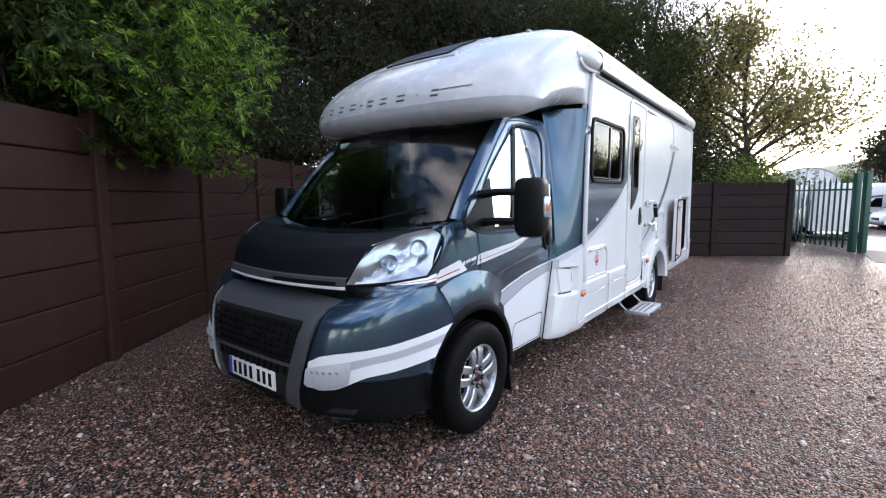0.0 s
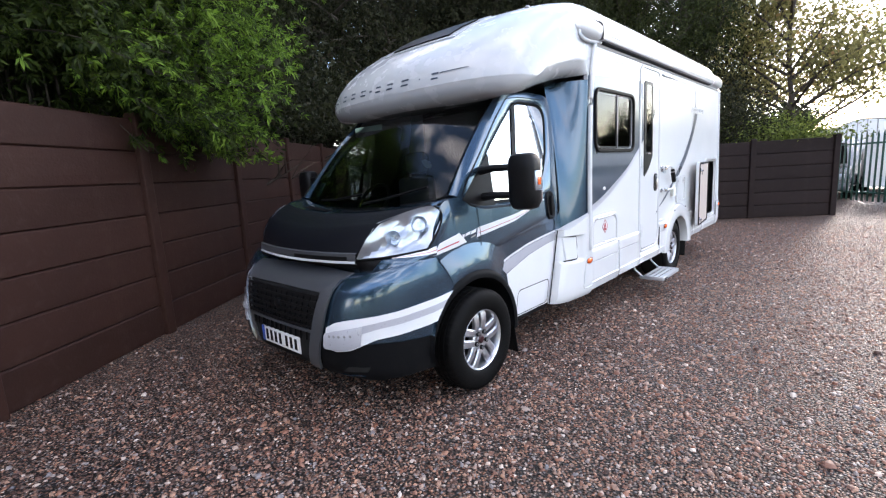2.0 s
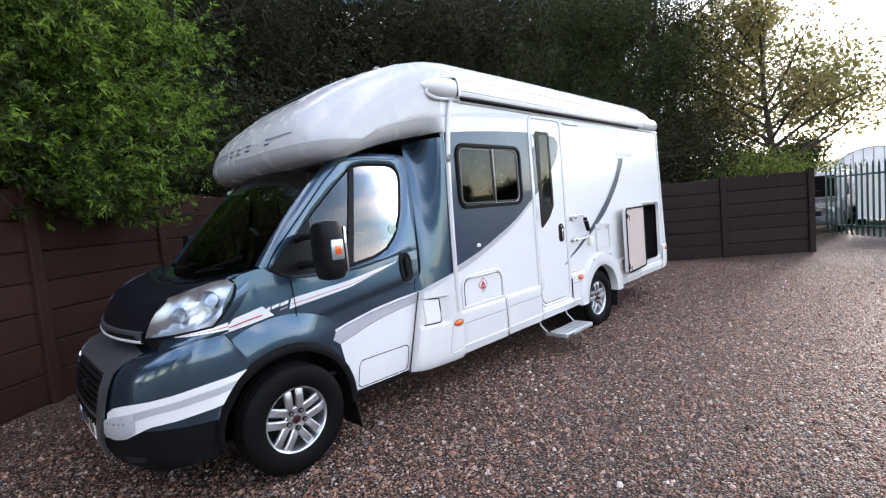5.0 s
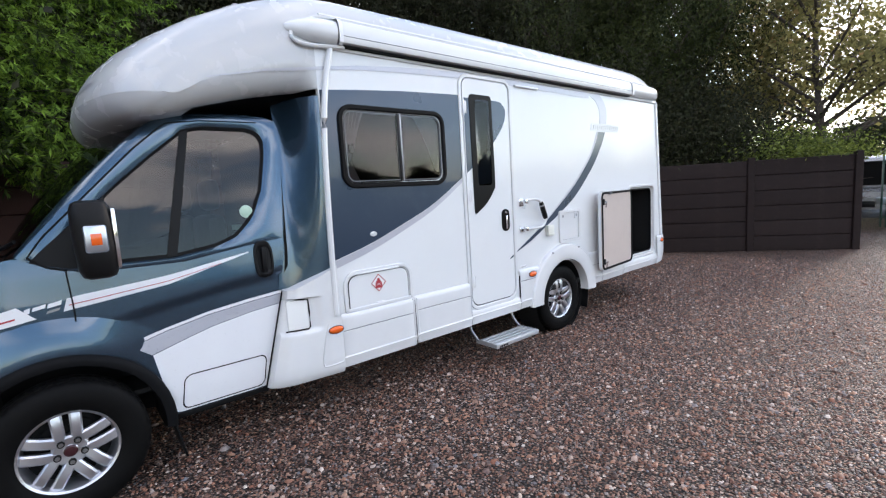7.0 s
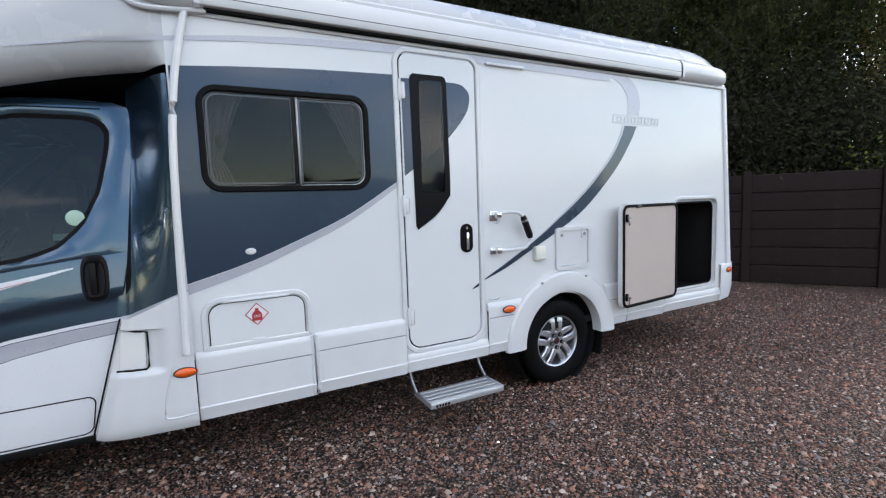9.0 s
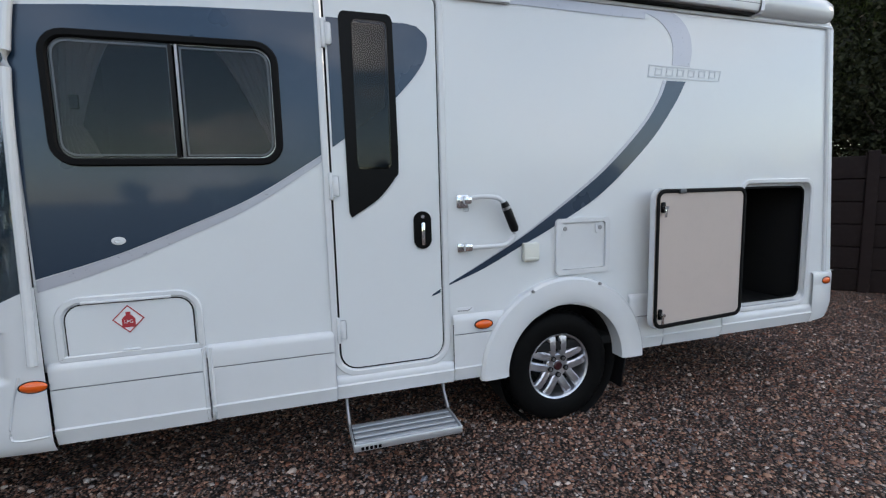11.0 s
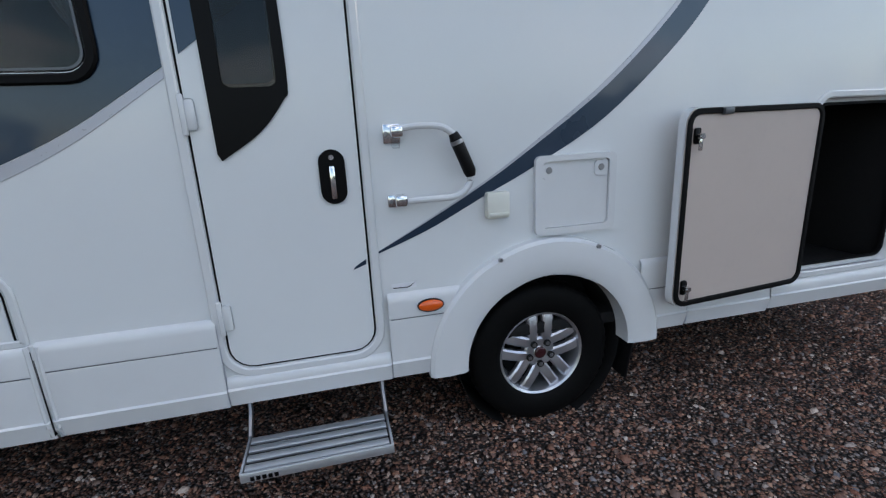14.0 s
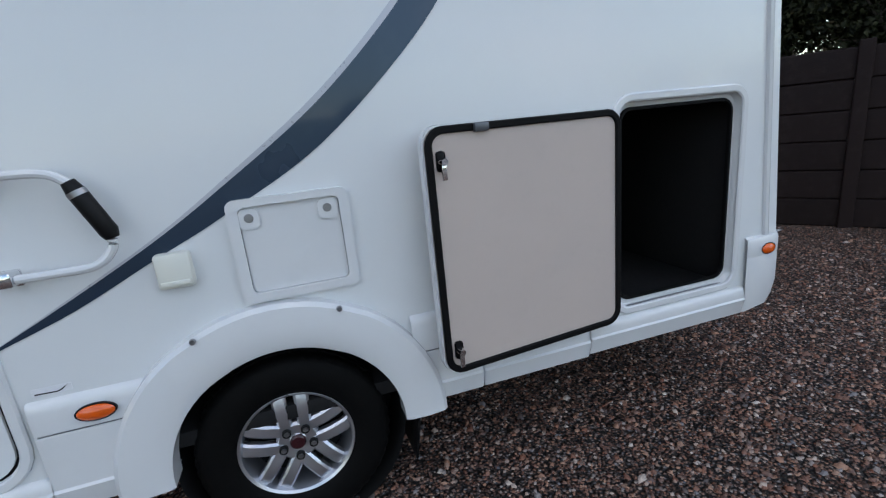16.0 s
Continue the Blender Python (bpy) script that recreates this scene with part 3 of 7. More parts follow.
def on_corner(y, z, lift):
    """The corner moulding's skin, with the rebate beside the cab door."""
    r = corner_white(z)
    x = float(np.interp(y, [p[1] for p in r], [p[0] for p in r]))
    x -= 0.030 * step(z, 0.70, 0.735) * (1 - step(z, 0.938, 0.95)) * (1 - step(y, 4.10, 4.18))
    return (x + lift, y, z)


rows = []
for z in [0.36, 0.365, 0.38, 0.42, 0.5, 0.6, 0.66] + [0.69 + 0.0075 * k for k in range(8)] + [0.78, 0.83, 0.88, 0.92, 0.934, 0.938, 0.942, 0.946, 0.95, 0.956, 0.97, 0.985]:
    yf = corner_white(z)[0][1]
    rows.append([(-1.66, yf, z)] + [on_corner(yf + 0.012 + (4.30 - yf - 0.012) * k / 22, z, 0.0) for k in range(23)])
crest = [on_corner(corner_white(0.985)[0][1] + 0.012 + (4.30 - corner_white(0.985)[0][1] - 0.012) * k / 22, 0.985, 0.0) for k in range(23)]
for q in (0.5, 1.0):
    rows.append([(-1.66, rows[26][0][1], 0.985 + 0.02 * q)] + [(p[0] - 0.004 * q, p[1], 0.985 + q * (0.022 + 0.135 * ((p[1] - 4.0) / 0.3 if p[1] > 4.0 else 0))) for p in crest])
last = rows[-1]
ledge = []
for p in last:
    z = max(1.005, p[2])
    r = [corner_row(z, pillar_y(z), q / 16) for q in range(17)]
    ledge.append((float(np.interp(p[1], [q[1] for q in r], [q[0] for q in r])) - 0.012, p[1], p[2] + 0.006))
rows.append(ledge)
part("corner_moulding", grid(rows), WHITE, van, "white lower corner moulding with a rebate beside the cab door")
flap_line = [(3.944, 0.735), (4.064, 0.738), (4.072, 0.748), (4.078, 0.925), (4.072, 0.934), (3.962, 0.936), (3.957, 0.925)]
flap_mesh = bmesh.new()
for q, lift in ((1.0, 0.004), (1.0, 0.015), (0.97, 0.018)):
    for y, z in flap_line:
        flap_mesh.verts.new(on_corner(4.01 + (y - 4.01) * q, 0.835 + (z - 0.835) * q, lift))
flap_mesh.verts.ensure_lookup_table()
for r0 in (0, 7):
    for k in range(7):
        flap_mesh.faces.new([flap_mesh.verts[i] for i in (r0 + k, r0 + (k + 1) % 7, r0 + 7 + (k + 1) % 7, r0 + 7 + k)])
flap_mesh.faces.new([flap_mesh.verts[14 + k] for k in range(7)])
part("corner_flap", flap_mesh, WHITE, van, "small white flap in the corner rebate")
part("flap_gap", tube([on_corner(3.93, 0.727, 0.006), on_corner(4.0, 0.729, 0.006), on_corner(4.072, 0.731, 0.006), on_corner(4.084, 0.745, 0.006), on_corner(4.087, 0.85, 0.006), on_corner(4.087, 0.93, 0.006), on_corner(4.02, 0.943, 0.010), on_corner(3.95, 0.944, 0.010)], 0.0055, 6), SEAL, van)
part("cab_gap", tube([(XC + 1.036, 3.79 + 0.27 * max(0, z - 0.36) - 0.006, z) for z in (0.36, 0.5, 0.65, 0.8, 0.9, 1.0)], 0.005, 6), SEAL, van)
part("moulding_crease", tube(smooth_line([on_corner(4.20, 0.74, 0.0), on_corner(4.165, 0.62, 0.0), on_corner(4.14, 0.47, 0.0), on_corner(4.17, 0.44, 0.0), on_corner(4.29, 0.445, 0.0)], 4), 0.006, 6), WHITE, van)
bead_line = smooth_line([(-1.482, 4.40, 2.64), (-1.480, 4.335, 2.35), (-1.478, 4.296, 2.01), (-1.478, 4.280, 1.57), (-1.475, 4.270, 1.1), (-1.462, 4.264, 0.79)], 5)
part("corner_bead", tube(bead_line, 0.021, 10), WHITE, van, "white vertical corner bead")

# skirts, in lengths with a ledge, a groove and a tucked lower edge
def skirt(name, y0, y1, top, bottom, out=0.022, groove=True, gz=0.657):
    prof = [(0.0, top + 0.010), (out * 0.55, top + 0.003), (out * 0.88, top - 0.010), (out, top - 0.03)]
    if groove:
        prof += [(out, gz + 0.005), (out - 0.004, gz + 0.002), (out - 0.004, gz - 0.002), (out, gz - 0.005)]
    prof += [(out, bottom + 0.096), (out + 0.007, bottom + 0.088), (out - 0.012, bottom + 0.012), (out - 0.05, bottom), (-0.10, bottom + 0.01)]
    ys = [y0, y0 + 0.008] + [y0 + (y1 - y0) * k / 6 for k in range(1, 6)] + [y1 - 0.008, y1]
    rws = []
    for i, y in enumerate(ys):
        tuck = 0.004 if i in (0, len(ys) - 1) else 0
        rws.append([(XF + p - tuck, y, z) for p, z in prof])
    panel = part(name, grid(rws), WHITE, van)
    if groove:
        part("groove_line", box(XF + out - 0.006, XF + out - 0.0015, y0 + 0.009, y1 - 0.009, gz - 0.0012, gz + 0.0012), GREY_TRIM, panel)
    if top > 0.6:
        part("seam", box(XF, XF + out - 0.001, y1 + 0.0002, y1 + 0.0014, bottom + 0.03, top - 0.012), SEAL if y1 < 5 else SILVER, panel)
    return panel


skirt("skirt", 4.305, 4.960, 0.772, 0.375)
skirt("skirt", 4.970, 5.587, 0.778, 0.382, gz=0.671)
skirt("skirt", 5.590, 6.265, 0.52, 0.388, groove=False)
skirt("skirt", 6.268, 6.60, 0.79, 0.392, gz=0.684)
skirt("skirt", 7.50, 7.78, 0.80, 0.418)
skirt("skirt", 7.785, 8.30, 0.575, 0.42, groove=False)
skirt("skirt", 8.305, 9.205, 0.575, 0.43, groove=False)
rws = []
for y, o, bt in ((9.205, 0.03, 0.43), (9.22, 0.038, 0.43), (9.36, 0.036, 0.45), (9.42, 0.02, 0.49), (9.45, -0.02, 0.53), (9.46, -0.10, 0.56)):
    rws.append([(XF + p * 1.0 + (o - 0.038 if p > 0 else 0), y, z) for p, z in ((0.0, 0.83), (0.020, 0.824), (0.027, 0.808), (0.027, 0.735), (0.0255, 0.73), (0.027, 0.725), (0.028, bt + 0.095), (0.012, bt + 0.012), (-0.028, bt))])
part("rear_corner_moulding", grid(rws), WHITE, van)
part("rear_bumper", box(XC - HW + 0.05, XF - 0.05, 9.38, 9.47, 0.48, 0.80, 0.03), WHITE, van)
part("rear_edge_trim", tube([(XF + 0.004, 9.33, 0.83), (XF + 0.004, 9.275, 1.6), (XF + 0.004, 9.19, 2.62)], 0.016, 8), WHITE, van)
for y in (4.965,):
    part("skirt_joint", tube([(XF + 0.008, y, 0.78), (XF + 0.010, y, 0.58), (XF + 0.010, y, 0.43), (XF - 0.02, y, 0.385)], 0.012, 6), WHITE, van)
    part("joint_gap", tube([(XF + 0.018, y, 0.77), (XF + 0.022, y, 0.58), (XF + 0.022, y, 0.43), (XF + 0.012, y, 0.41)], 0.0016, 6), SEAL, van)
    for e in (-0.018, 0.018):
        part("joint_bead", tube([(XF + 0.016, y + e, 0.775), (XF + 0.020, y + e, 0.58), (XF + 0.020, y + e, 0.44), (XF + 0.012, y + e * 0.9, 0.40)], 0.008, 6), WHITE, van)

# rear wheel-arch moulding
def arch_moulding(cy, cz, ro, ri, a0, a1, x0, proud, name, mat):
    rws = []
    for k in range(33):
        a = radians(a0 + (a1 - a0) * k / 32)
        cs, sn = math.cos(a), math.sin(a)
        flare = 1.0
        row = []
        for r, x in ((ro + 0.004, 0.0), (ro, proud * 0.7), (ro - 0.015, proud), (ro - (ro - ri) * 0.45, proud * 1.15), (ri + 0.02, proud * 1.1), (ri, proud * 0.9), (ri, -0.06)):
            row.append((x0 + x, cy + r * cs * (1.03 if abs(cs) > 0.5 else 1.0), cz + r * sn * flare))
        rws.append(row)
    return part(name, grid(rws), mat, van)


arch_moulding(7.02, 0.405, 0.568, 0.40, 182, -1, XF, 0.045, "rear_wheel_arch", WHITE)
for y, z in ((6.77, 0.905), (7.245, 0.915)):
    part("arch_screw", lathe([(0.0, 0.012), (0.009, 0.012), (0.011, 0.0)], 10, Matrix.Translation((XF + 0.045, y, z))), STEEL, van)
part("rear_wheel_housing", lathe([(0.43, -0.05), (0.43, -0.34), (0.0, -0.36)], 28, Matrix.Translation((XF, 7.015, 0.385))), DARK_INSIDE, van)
part("rear_mudflap", box(-1.70, -1.50, 7.50, 7.512, 0.17, 0.46, 0.004, Matrix.Translation((0, 7.5, 0.46)) @ pose(0, 0, 0, -9) @ Matrix.Translation((0, -7.5, -0.46))), BLACK_PLASTIC, van)

# habitation door
door = part("entrance_door", plate(rounded(5.622, 0.566, 6.203, 2.565, (0.09, 0.09, 0.06, 0.06)), [rounded(5.722, 1.637, 5.948, 2.418, 0.03)], XF + 0.006, XF - 0.03), WHITE_PANEL, van, "white entrance door with a narrow dark window")
part("door_frame", ring_profile(rounded(5.592, 0.535, 6.232, 2.592, (0.12, 0.12, 0.09, 0.09)), XF, 0.036, 0.014), WHITE, door)
part("door_seal", plate(rounded(5.612, 0.555, 6.212, 2.575, (0.10, 0.10, 0.07, 0.07)), [rounded(5.626, 0.570, 6.199, 2.561, (0.09, 0.09, 0.06, 0.06))], XF - 0.004, XF - 0.02), SEAL, door)
win_line = [(5.700, 2.430), (5.716, 2.441), (5.940, 2.441), (5.958, 2.432)] + smooth_line([(5.968, 2.41), (5.974, 2.0), (5.976, 1.66), (5.955, 1.60), (5.86, 1.49), (5.715, 1.395)], 4) + [(5.702, 1.42), (5.692, 2.41)]
part("door_window_border", plate(win_line, [rounded(5.757, 1.648, 5.938, 2.405, 0.03)], XF + 0.014, XF + 0.007), INK, door, "black window border")
part("door_pane", plate(rounded(5.724, 1.638, 5.946, 2.416, 0.03), [], XF + 0.012, XF + 0.009), GLASS_DARK, door)
part("door_blind", box(XF - 0.055, XF - 0.045, 5.70, 5.97, 1.62, 2.45), BLIND, door)
part("blind_rail", box(XF - 0.042, XF - 0.033, 5.735, 5.94, 1.65, 1.675, 0.003), STEEL, door)
lock = part("door_lock", plate(rounded(6.050, 1.205, 6.150, 1.415, 0.049, 8), [], XF + 0.016, XF + 0.005), INK, door, "black oval lock plate with chrome pull")
part("pull_handle", box(XF + 0.017, XF + 0.034, 6.088, 6.110, 1.225, 1.355, 0.006), CHROME, lock)
part("keyhole", lathe([(0.0, 0.006), (0.010, 0.006), (0.012, 0.0)], 12, Matrix.Translation((XF + 0.016, 6.1, 1.385))), CHROME, lock)
for z in (2.325, 1.562, 0.788):
    hb = bmesh.new()
    cuboid(hb, XF + 0.006, XF + 0.026, 5.603, 5.622, z - 0.072, z + 0.072, 0.006)
    cuboid(hb, XF + 0.006, XF + 0.02, 5.618, 5.655, z - 0.055, z + 0.055, 0.012)
    part("door_hinge", hb, WHITE, door)

# saloon window: rubber frame, two acrylic panes, centre bars, nets behind
window = part("side_window", ring_profile(rounded(4.431, 1.691, 5.374, 2.247, 0.088), XF, 0.035, 0.022), SEAL, van, "sliding window in a black rubber frame")
part("pane", plate(rounded(4.450, 1.710, 4.925, 2.228, (0.07, 0.006, 0.006, 0.07)), [], XF + 0.006, XF + 0.002), GLASS_DARK, window)
part("pane", plate(rounded(4.905, 1.710, 5.356, 2.228, (0.006, 0.07, 0.07, 0.006)), [], XF - 0.006, XF - 0.010), GLASS_DARK, window)
part("pane_trim", plate(rounded(4.460, 1.72, 4.918, 2.218, (0.06, 0.006, 0.006, 0.06)), [rounded(4.468, 1.728, 4.910, 2.210, (0.055, 0.006, 0.006, 0.055))], XF + 0.010, XF + 0.0065), GREY_TRIM, window)
part("pane_trim", plate(rounded(4.958, 1.72, 5.346, 2.218, (0.006, 0.06, 0.06, 0.006)), [rounded(4.966, 1.728, 5.338, 2.210, (0.006, 0.055, 0.055, 0.006))], XF - 0.001, XF - 0.0055), GREY_TRIM, window)
part("centre_bar", box(XF - 0.002, XF + 0.014, 4.913, 4.932, 1.712, 2.226, 0.004), BLACK_PLASTIC, window)
part("centre_bar", box(XF - 0.002, XF + 0.010, 4.94, 4.953, 1.712, 2.226, 0.003), STEEL, window)
part("catch", box(XF - 0.03, XF - 0.012, 4.50, 4.535, 1.93, 1.99, 0.004), BLACK_PLASTIC, window)
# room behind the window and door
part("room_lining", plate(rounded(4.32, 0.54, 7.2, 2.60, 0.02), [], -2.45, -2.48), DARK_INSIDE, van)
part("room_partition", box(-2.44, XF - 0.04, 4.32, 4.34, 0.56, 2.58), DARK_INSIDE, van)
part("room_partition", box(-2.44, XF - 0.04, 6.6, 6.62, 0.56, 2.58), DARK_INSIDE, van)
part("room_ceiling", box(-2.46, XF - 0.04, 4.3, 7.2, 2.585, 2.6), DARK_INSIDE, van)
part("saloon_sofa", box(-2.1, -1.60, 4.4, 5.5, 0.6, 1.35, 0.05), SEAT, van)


def net(y_top0, y_top1, y_bot0, y_bot1, zt, zb):
    rws = []
    for i in range(9):
        t = i / 8
        a, b = y_top0 + (y_bot0 - y_top0) * t ** 0.8, y_top1 + (y_bot1 - y_top1) * t ** 0.8
        rws.append([(XF - 0.050 + 0.010 * math.sin(k * 1.55 + i * 0.1), a + (b - a) * k / 28, zt + (zb - zt) * t) for k in range(29)])
    return part("net_curtain", grid(rws), NET, window, "gathered white net curtain")


net(4.44, 4.66, 4.44, 4.53, 2.225, 1.86), net(4.44, 4.53, 4.45, 4.60, 1.86, 1.70)
net(5.10, 5.37, 5.29, 5.37, 2.225, 1.88), net(5.29, 5.37, 5.33, 5.37, 1.88, 1.78)

# tail locker: lined box, frame, and its door folded flat back
locker = part("tail_locker", ring_profile(rounded(8.447, 0.607, 9.143, 1.538, 0.075), XF, 0.034, 0.012), WHITE, van, "open locker with near-black inner panels")
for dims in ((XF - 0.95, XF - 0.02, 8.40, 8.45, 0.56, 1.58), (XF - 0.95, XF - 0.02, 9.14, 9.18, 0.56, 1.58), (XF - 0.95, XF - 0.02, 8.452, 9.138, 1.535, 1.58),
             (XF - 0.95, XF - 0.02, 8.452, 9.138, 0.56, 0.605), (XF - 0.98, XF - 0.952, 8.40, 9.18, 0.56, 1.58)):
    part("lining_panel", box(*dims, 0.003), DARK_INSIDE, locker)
part("lining_rail", tube([(XF - 0.90, 8.50, 0.66), (XF - 0.12, 8.47, 0.66)], 0.008, 6), STEEL, locker)
part("locker_reveal", grid([[(XF + x, y, z) for y, z in rounded(8.455 + g, 0.615 + g, 9.135 - g, 1.53 - g, 0.07 - g * 0.4)] for x, g in ((0.0, 0.0), (-0.006, 0.006), (-0.030, 0.012), (-0.034, 0.034))], True), WHITE, locker)
part("locker_seal", ring_profile(rounded(8.492, 0.652, 9.098, 1.493, 0.055), XF - 0.036, 0.016, 0.016), SEAL, locker)
part("sill_strip", box(XF - 0.03, XF - 0.008, 8.5, 9.09, 0.617, 0.624), STEEL, locker)
HINGE = Matrix.Translation((-1.448, 8.437, 0)) @ pose(0, 0, 0, 0, 0, 5.4)


def on_flap(bm):
    bmesh.ops.transform(bm, matrix=HINGE, verts=bm.verts)
    return bm


flap = part("locker_door", on_flap(plate(rounded(-0.845, 0.597, -0.01, 1.497, 0.06), [], 0.0, -0.034)), LOCKER_GREY, van, "locker door folded back, grey inner face, black edge seal")
part("door_rim", on_flap(plate(rounded(-0.855, 0.588, 0.0, 1.506, 0.068), [rounded(-0.848, 0.594, -0.007, 1.500, 0.062)], -0.006, -0.042)), WHITE, flap)
part("edge_seal", on_flap(ring_profile(rounded(-0.835, 0.606, -0.02, 1.488, 0.055), 0.0, 0.026, 0.010)), SEAL, flap)
for z in (1.385, 0.69):
    lt = bmesh.new()
    cuboid(lt, 0.0, 0.012, -0.812, -0.779, z - 0.035, z + 0.035, 0.010)
    latch = part("latch", on_flap(lt), INK, flap)
    lt = lathe([(0.0, 0.032), (0.012, 0.032), (0.015, 0.0)], 12, Matrix.Translation((0.008, -0.795, z)))
    cuboid(lt, 0.024, 0.032, -0.804, -0.786, z - 0.062, z, 0.003)
    part("latch_arm", on_flap(lt), CHROME, latch)
part("retainer", on_flap(box(0.0, 0.022, -0.665, -0.61, 1.470, 1.500, 0.004)), GREY_TRIM, flap)

# long tapering stripe from the overcab along the top of the flank
def flank_x(y, z):
    if y >= 4.29:
        return XF
    d = (y - nose(HW)) * 1.26 / (4.29 - nose(HW))
    sec = pod_half(max(0.0, d))
    return XC + float(np.interp(z, [p[1] for p in sec], [p[0] for p in sec]))


MIDLINE = [(3.60, 2.353), (3.95, 2.433), (4.36, 2.494), (4.65, 2.529), (5.0, 2.557), (5.6, 2.585), (6.3, 2.592), (6.9, 2.592), (7.30, 2.590), (7.62, 2.592)]
STRIPE_W = [(3.60, 0.003), (4.0, 0.008), (4.4, 0.012), (5.0, 0.020), (6.0, 0.027), (6.9, 0.031), (7.3, 0.034)]
rows = []
for q in (-1, 0, 1):
    rows.append([(flank_x(y, lerp_table(MIDLINE, y) + q * lerp_table(STRIPE_W, y)) + 0.004, y, lerp_table(MIDLINE, y) + q * lerp_table(STRIPE_W, y)) for y in [3.6 + 3.98 * k / 44 for k in range(45)]])
part("upper_stripe_film", grid(rows), SILVER, van)

# awning case along the gutter
awning = part("awning_case", grid([[(XF + p, y, z) for p, z in ((-0.06, 2.656), (0.045, 2.654), (0.066, 2.662), (0.075, 2.690), (0.070, 2.770), (0.052, 2.806), (0.015, 2.824), (-0.06, 2.83))] for y in (4.475, 5.5, 6.5, 7.5, 8.44)]), WHITE, van, "white rolled awning in its case")
# black strip gives the shadow line under the case
part("awning_slot", box(XF + 0.0, XF + 0.05, 4.49, 8.43, 2.642, 2.652, 0.003), SEAL, awning)
part("awning_groove", box(XF + 0.070, XF + 0.0765, 4.48, 8.44, 2.700, 2.7045, 0.001), GREY_TRIM, awning)
for y0, y1 in ((4.445, 4.474), (8.441, 8.47)):
    part("end_cap", grid([[(XF + p * 1.03, y, z) for p, z in ((-0.06, 2.650), (0.062, 2.645), (0.078, 2.658), (0.083, 2.70), (0.076, 2.775), (0.054, 2.814), (-0.06, 2.838))] for y in (y0, y1)]), PALE, awning)
pod_rows = []
for k in range(9):
    t = k / 8
    y = 4.10 + 0.34 * t
    s = math.sin(math.pi / 2 * min(1, 0.05 + t * 1.15)) ** 0.6
    pod_rows.append([(XF - 0.03 + 0.108 * s * math.sin(radians(a)) ** 0.6, y, 2.725 + 0.085 * s * math.cos(radians(a))) for a in range(0, 181, 15)])
part("awning_fairing", grid(pod_rows), WHITE, van)
pod_rows = [[(XF - 0.03 + 0.100 * s * math.sin(radians(a)) ** 0.6, y, 2.738 - 0.03 * (1 - s) + 0.088 * s ** 0.7 * math.cos(radians(a))) for a in range(0, 181, 15)] for y, s in ((8.475, 1), (8.8, 1.0), (9.0, 0.98), (9.10, 0.92), (9.17, 0.78), (9.21, 0.55), (9.232, 0.28))]
part("awning_fairing", grid(pod_rows), WHITE, van)
part("awning_rim", tube(smooth_line([(XF + 0.03, 4.50, 2.640), (XF + 0.025, 4.24, 2.622), (XF + 0.012, 4.150, 2.645), (XF + 0.0, 4.140, 2.69), (XF - 0.004, 4.19, 2.752), (XF - 0.012, 4.28, 2.800), (XF - 0.02, 4.47, 2.838), (XF - 0.02, 5.5, 2.846), (XF - 0.02, 7.0, 2.846), (XF - 0.02, 8.7, 2.842), (XF - 0.026, 9.06, 2.820), (XF - 0.03, 9.17, 2.76), (XF - 0.012, 9.222, 2.68)], 4), 0.014, 8), WHITE, van, "white raised rim round the awning")
part("gutter_strip", tube([(XF + 0.006, 4.32, 2.628), (XF + 0.006, 9.22, 2.628)], 0.012, 6), WHITE, van)
part("door_gutter", box(XF, XF + 0.026, 6.30, 6.645, 2.557, 2.577, 0.006), PALE, van)

# film graphics on the flank
panel_line = [(4.30, 2.345)] + [(4.6, 2.372), (4.98, 2.398), (5.3, 2.412), (5.588, 2.422), (5.588, 1.732)] + list(reversed(smooth_line([(4.30, 1.172), (4.61, 1.262), (4.926, 1.384), (5.243, 1.523), (5.588, 1.732)], 5)[:-1]))
part("side_graphic", plate(panel_line, [rounded(4.428, 1.687, 5.378, 2.251, 0.09)], XF + 0.003, XF + 0.0005), SLATE, van, "slate blue film panel round the window")
lo = smooth_line([(4.30, 1.112), (4.61, 1.207), (4.926, 1.333), (5.243, 1.478), (5.588, 1.696)], 5)
hi = smooth_line([(4.30, 1.167), (4.61, 1.258), (4.926, 1.380), (5.243, 1.519), (5.588, 1.728)], 5)
part("graphic_edge", plate(lo + hi[::-1], [], XF + 0.003, XF + 0.0005), SILVER, van)
dg = [(5.632, 2.405), (6.04, 2.405)] + smooth_line([(6.10, 2.395), (6.155, 2.34), (6.148, 2.25), (6.112, 2.18), (6.04, 2.09), (5.95, 2.00), (5.80, 1.88), (5.632, 1.762)], 4)
part("door_graphic", plate(dg, [rounded(5.74, 1.66, 5.93, 2.39, 0.03)], XF + 0.009, XF + 0.0065), SLATE, door)
sw_lo = smooth_line([(6.244, 0.979), (6.473, 1.065), (6.72, 1.185), (6.94, 1.291), (7.283, 1.487), (7.634, 1.798), (7.825, 2.04), (7.915, 2.195)], 6)
sw_hi = smooth_line([(6.244, 0.988), (6.473, 1.11), (6.72, 1.247), (6.94, 1.392), (7.282, 1.64), (7.561, 1.905), (7.685, 2.08), (7.732, 2.195)], 6)
sw_mid = [tuple(Vector(a) * 0.16 + Vector(b) * 0.84) for a, b in zip(sw_lo, sw_hi)]
part("swoosh_graphic", plate(sw_lo + sw_mid[::-1], [], XF + 0.003, XF + 0.0005), SLATE, van, "slate blue curved film stripe")
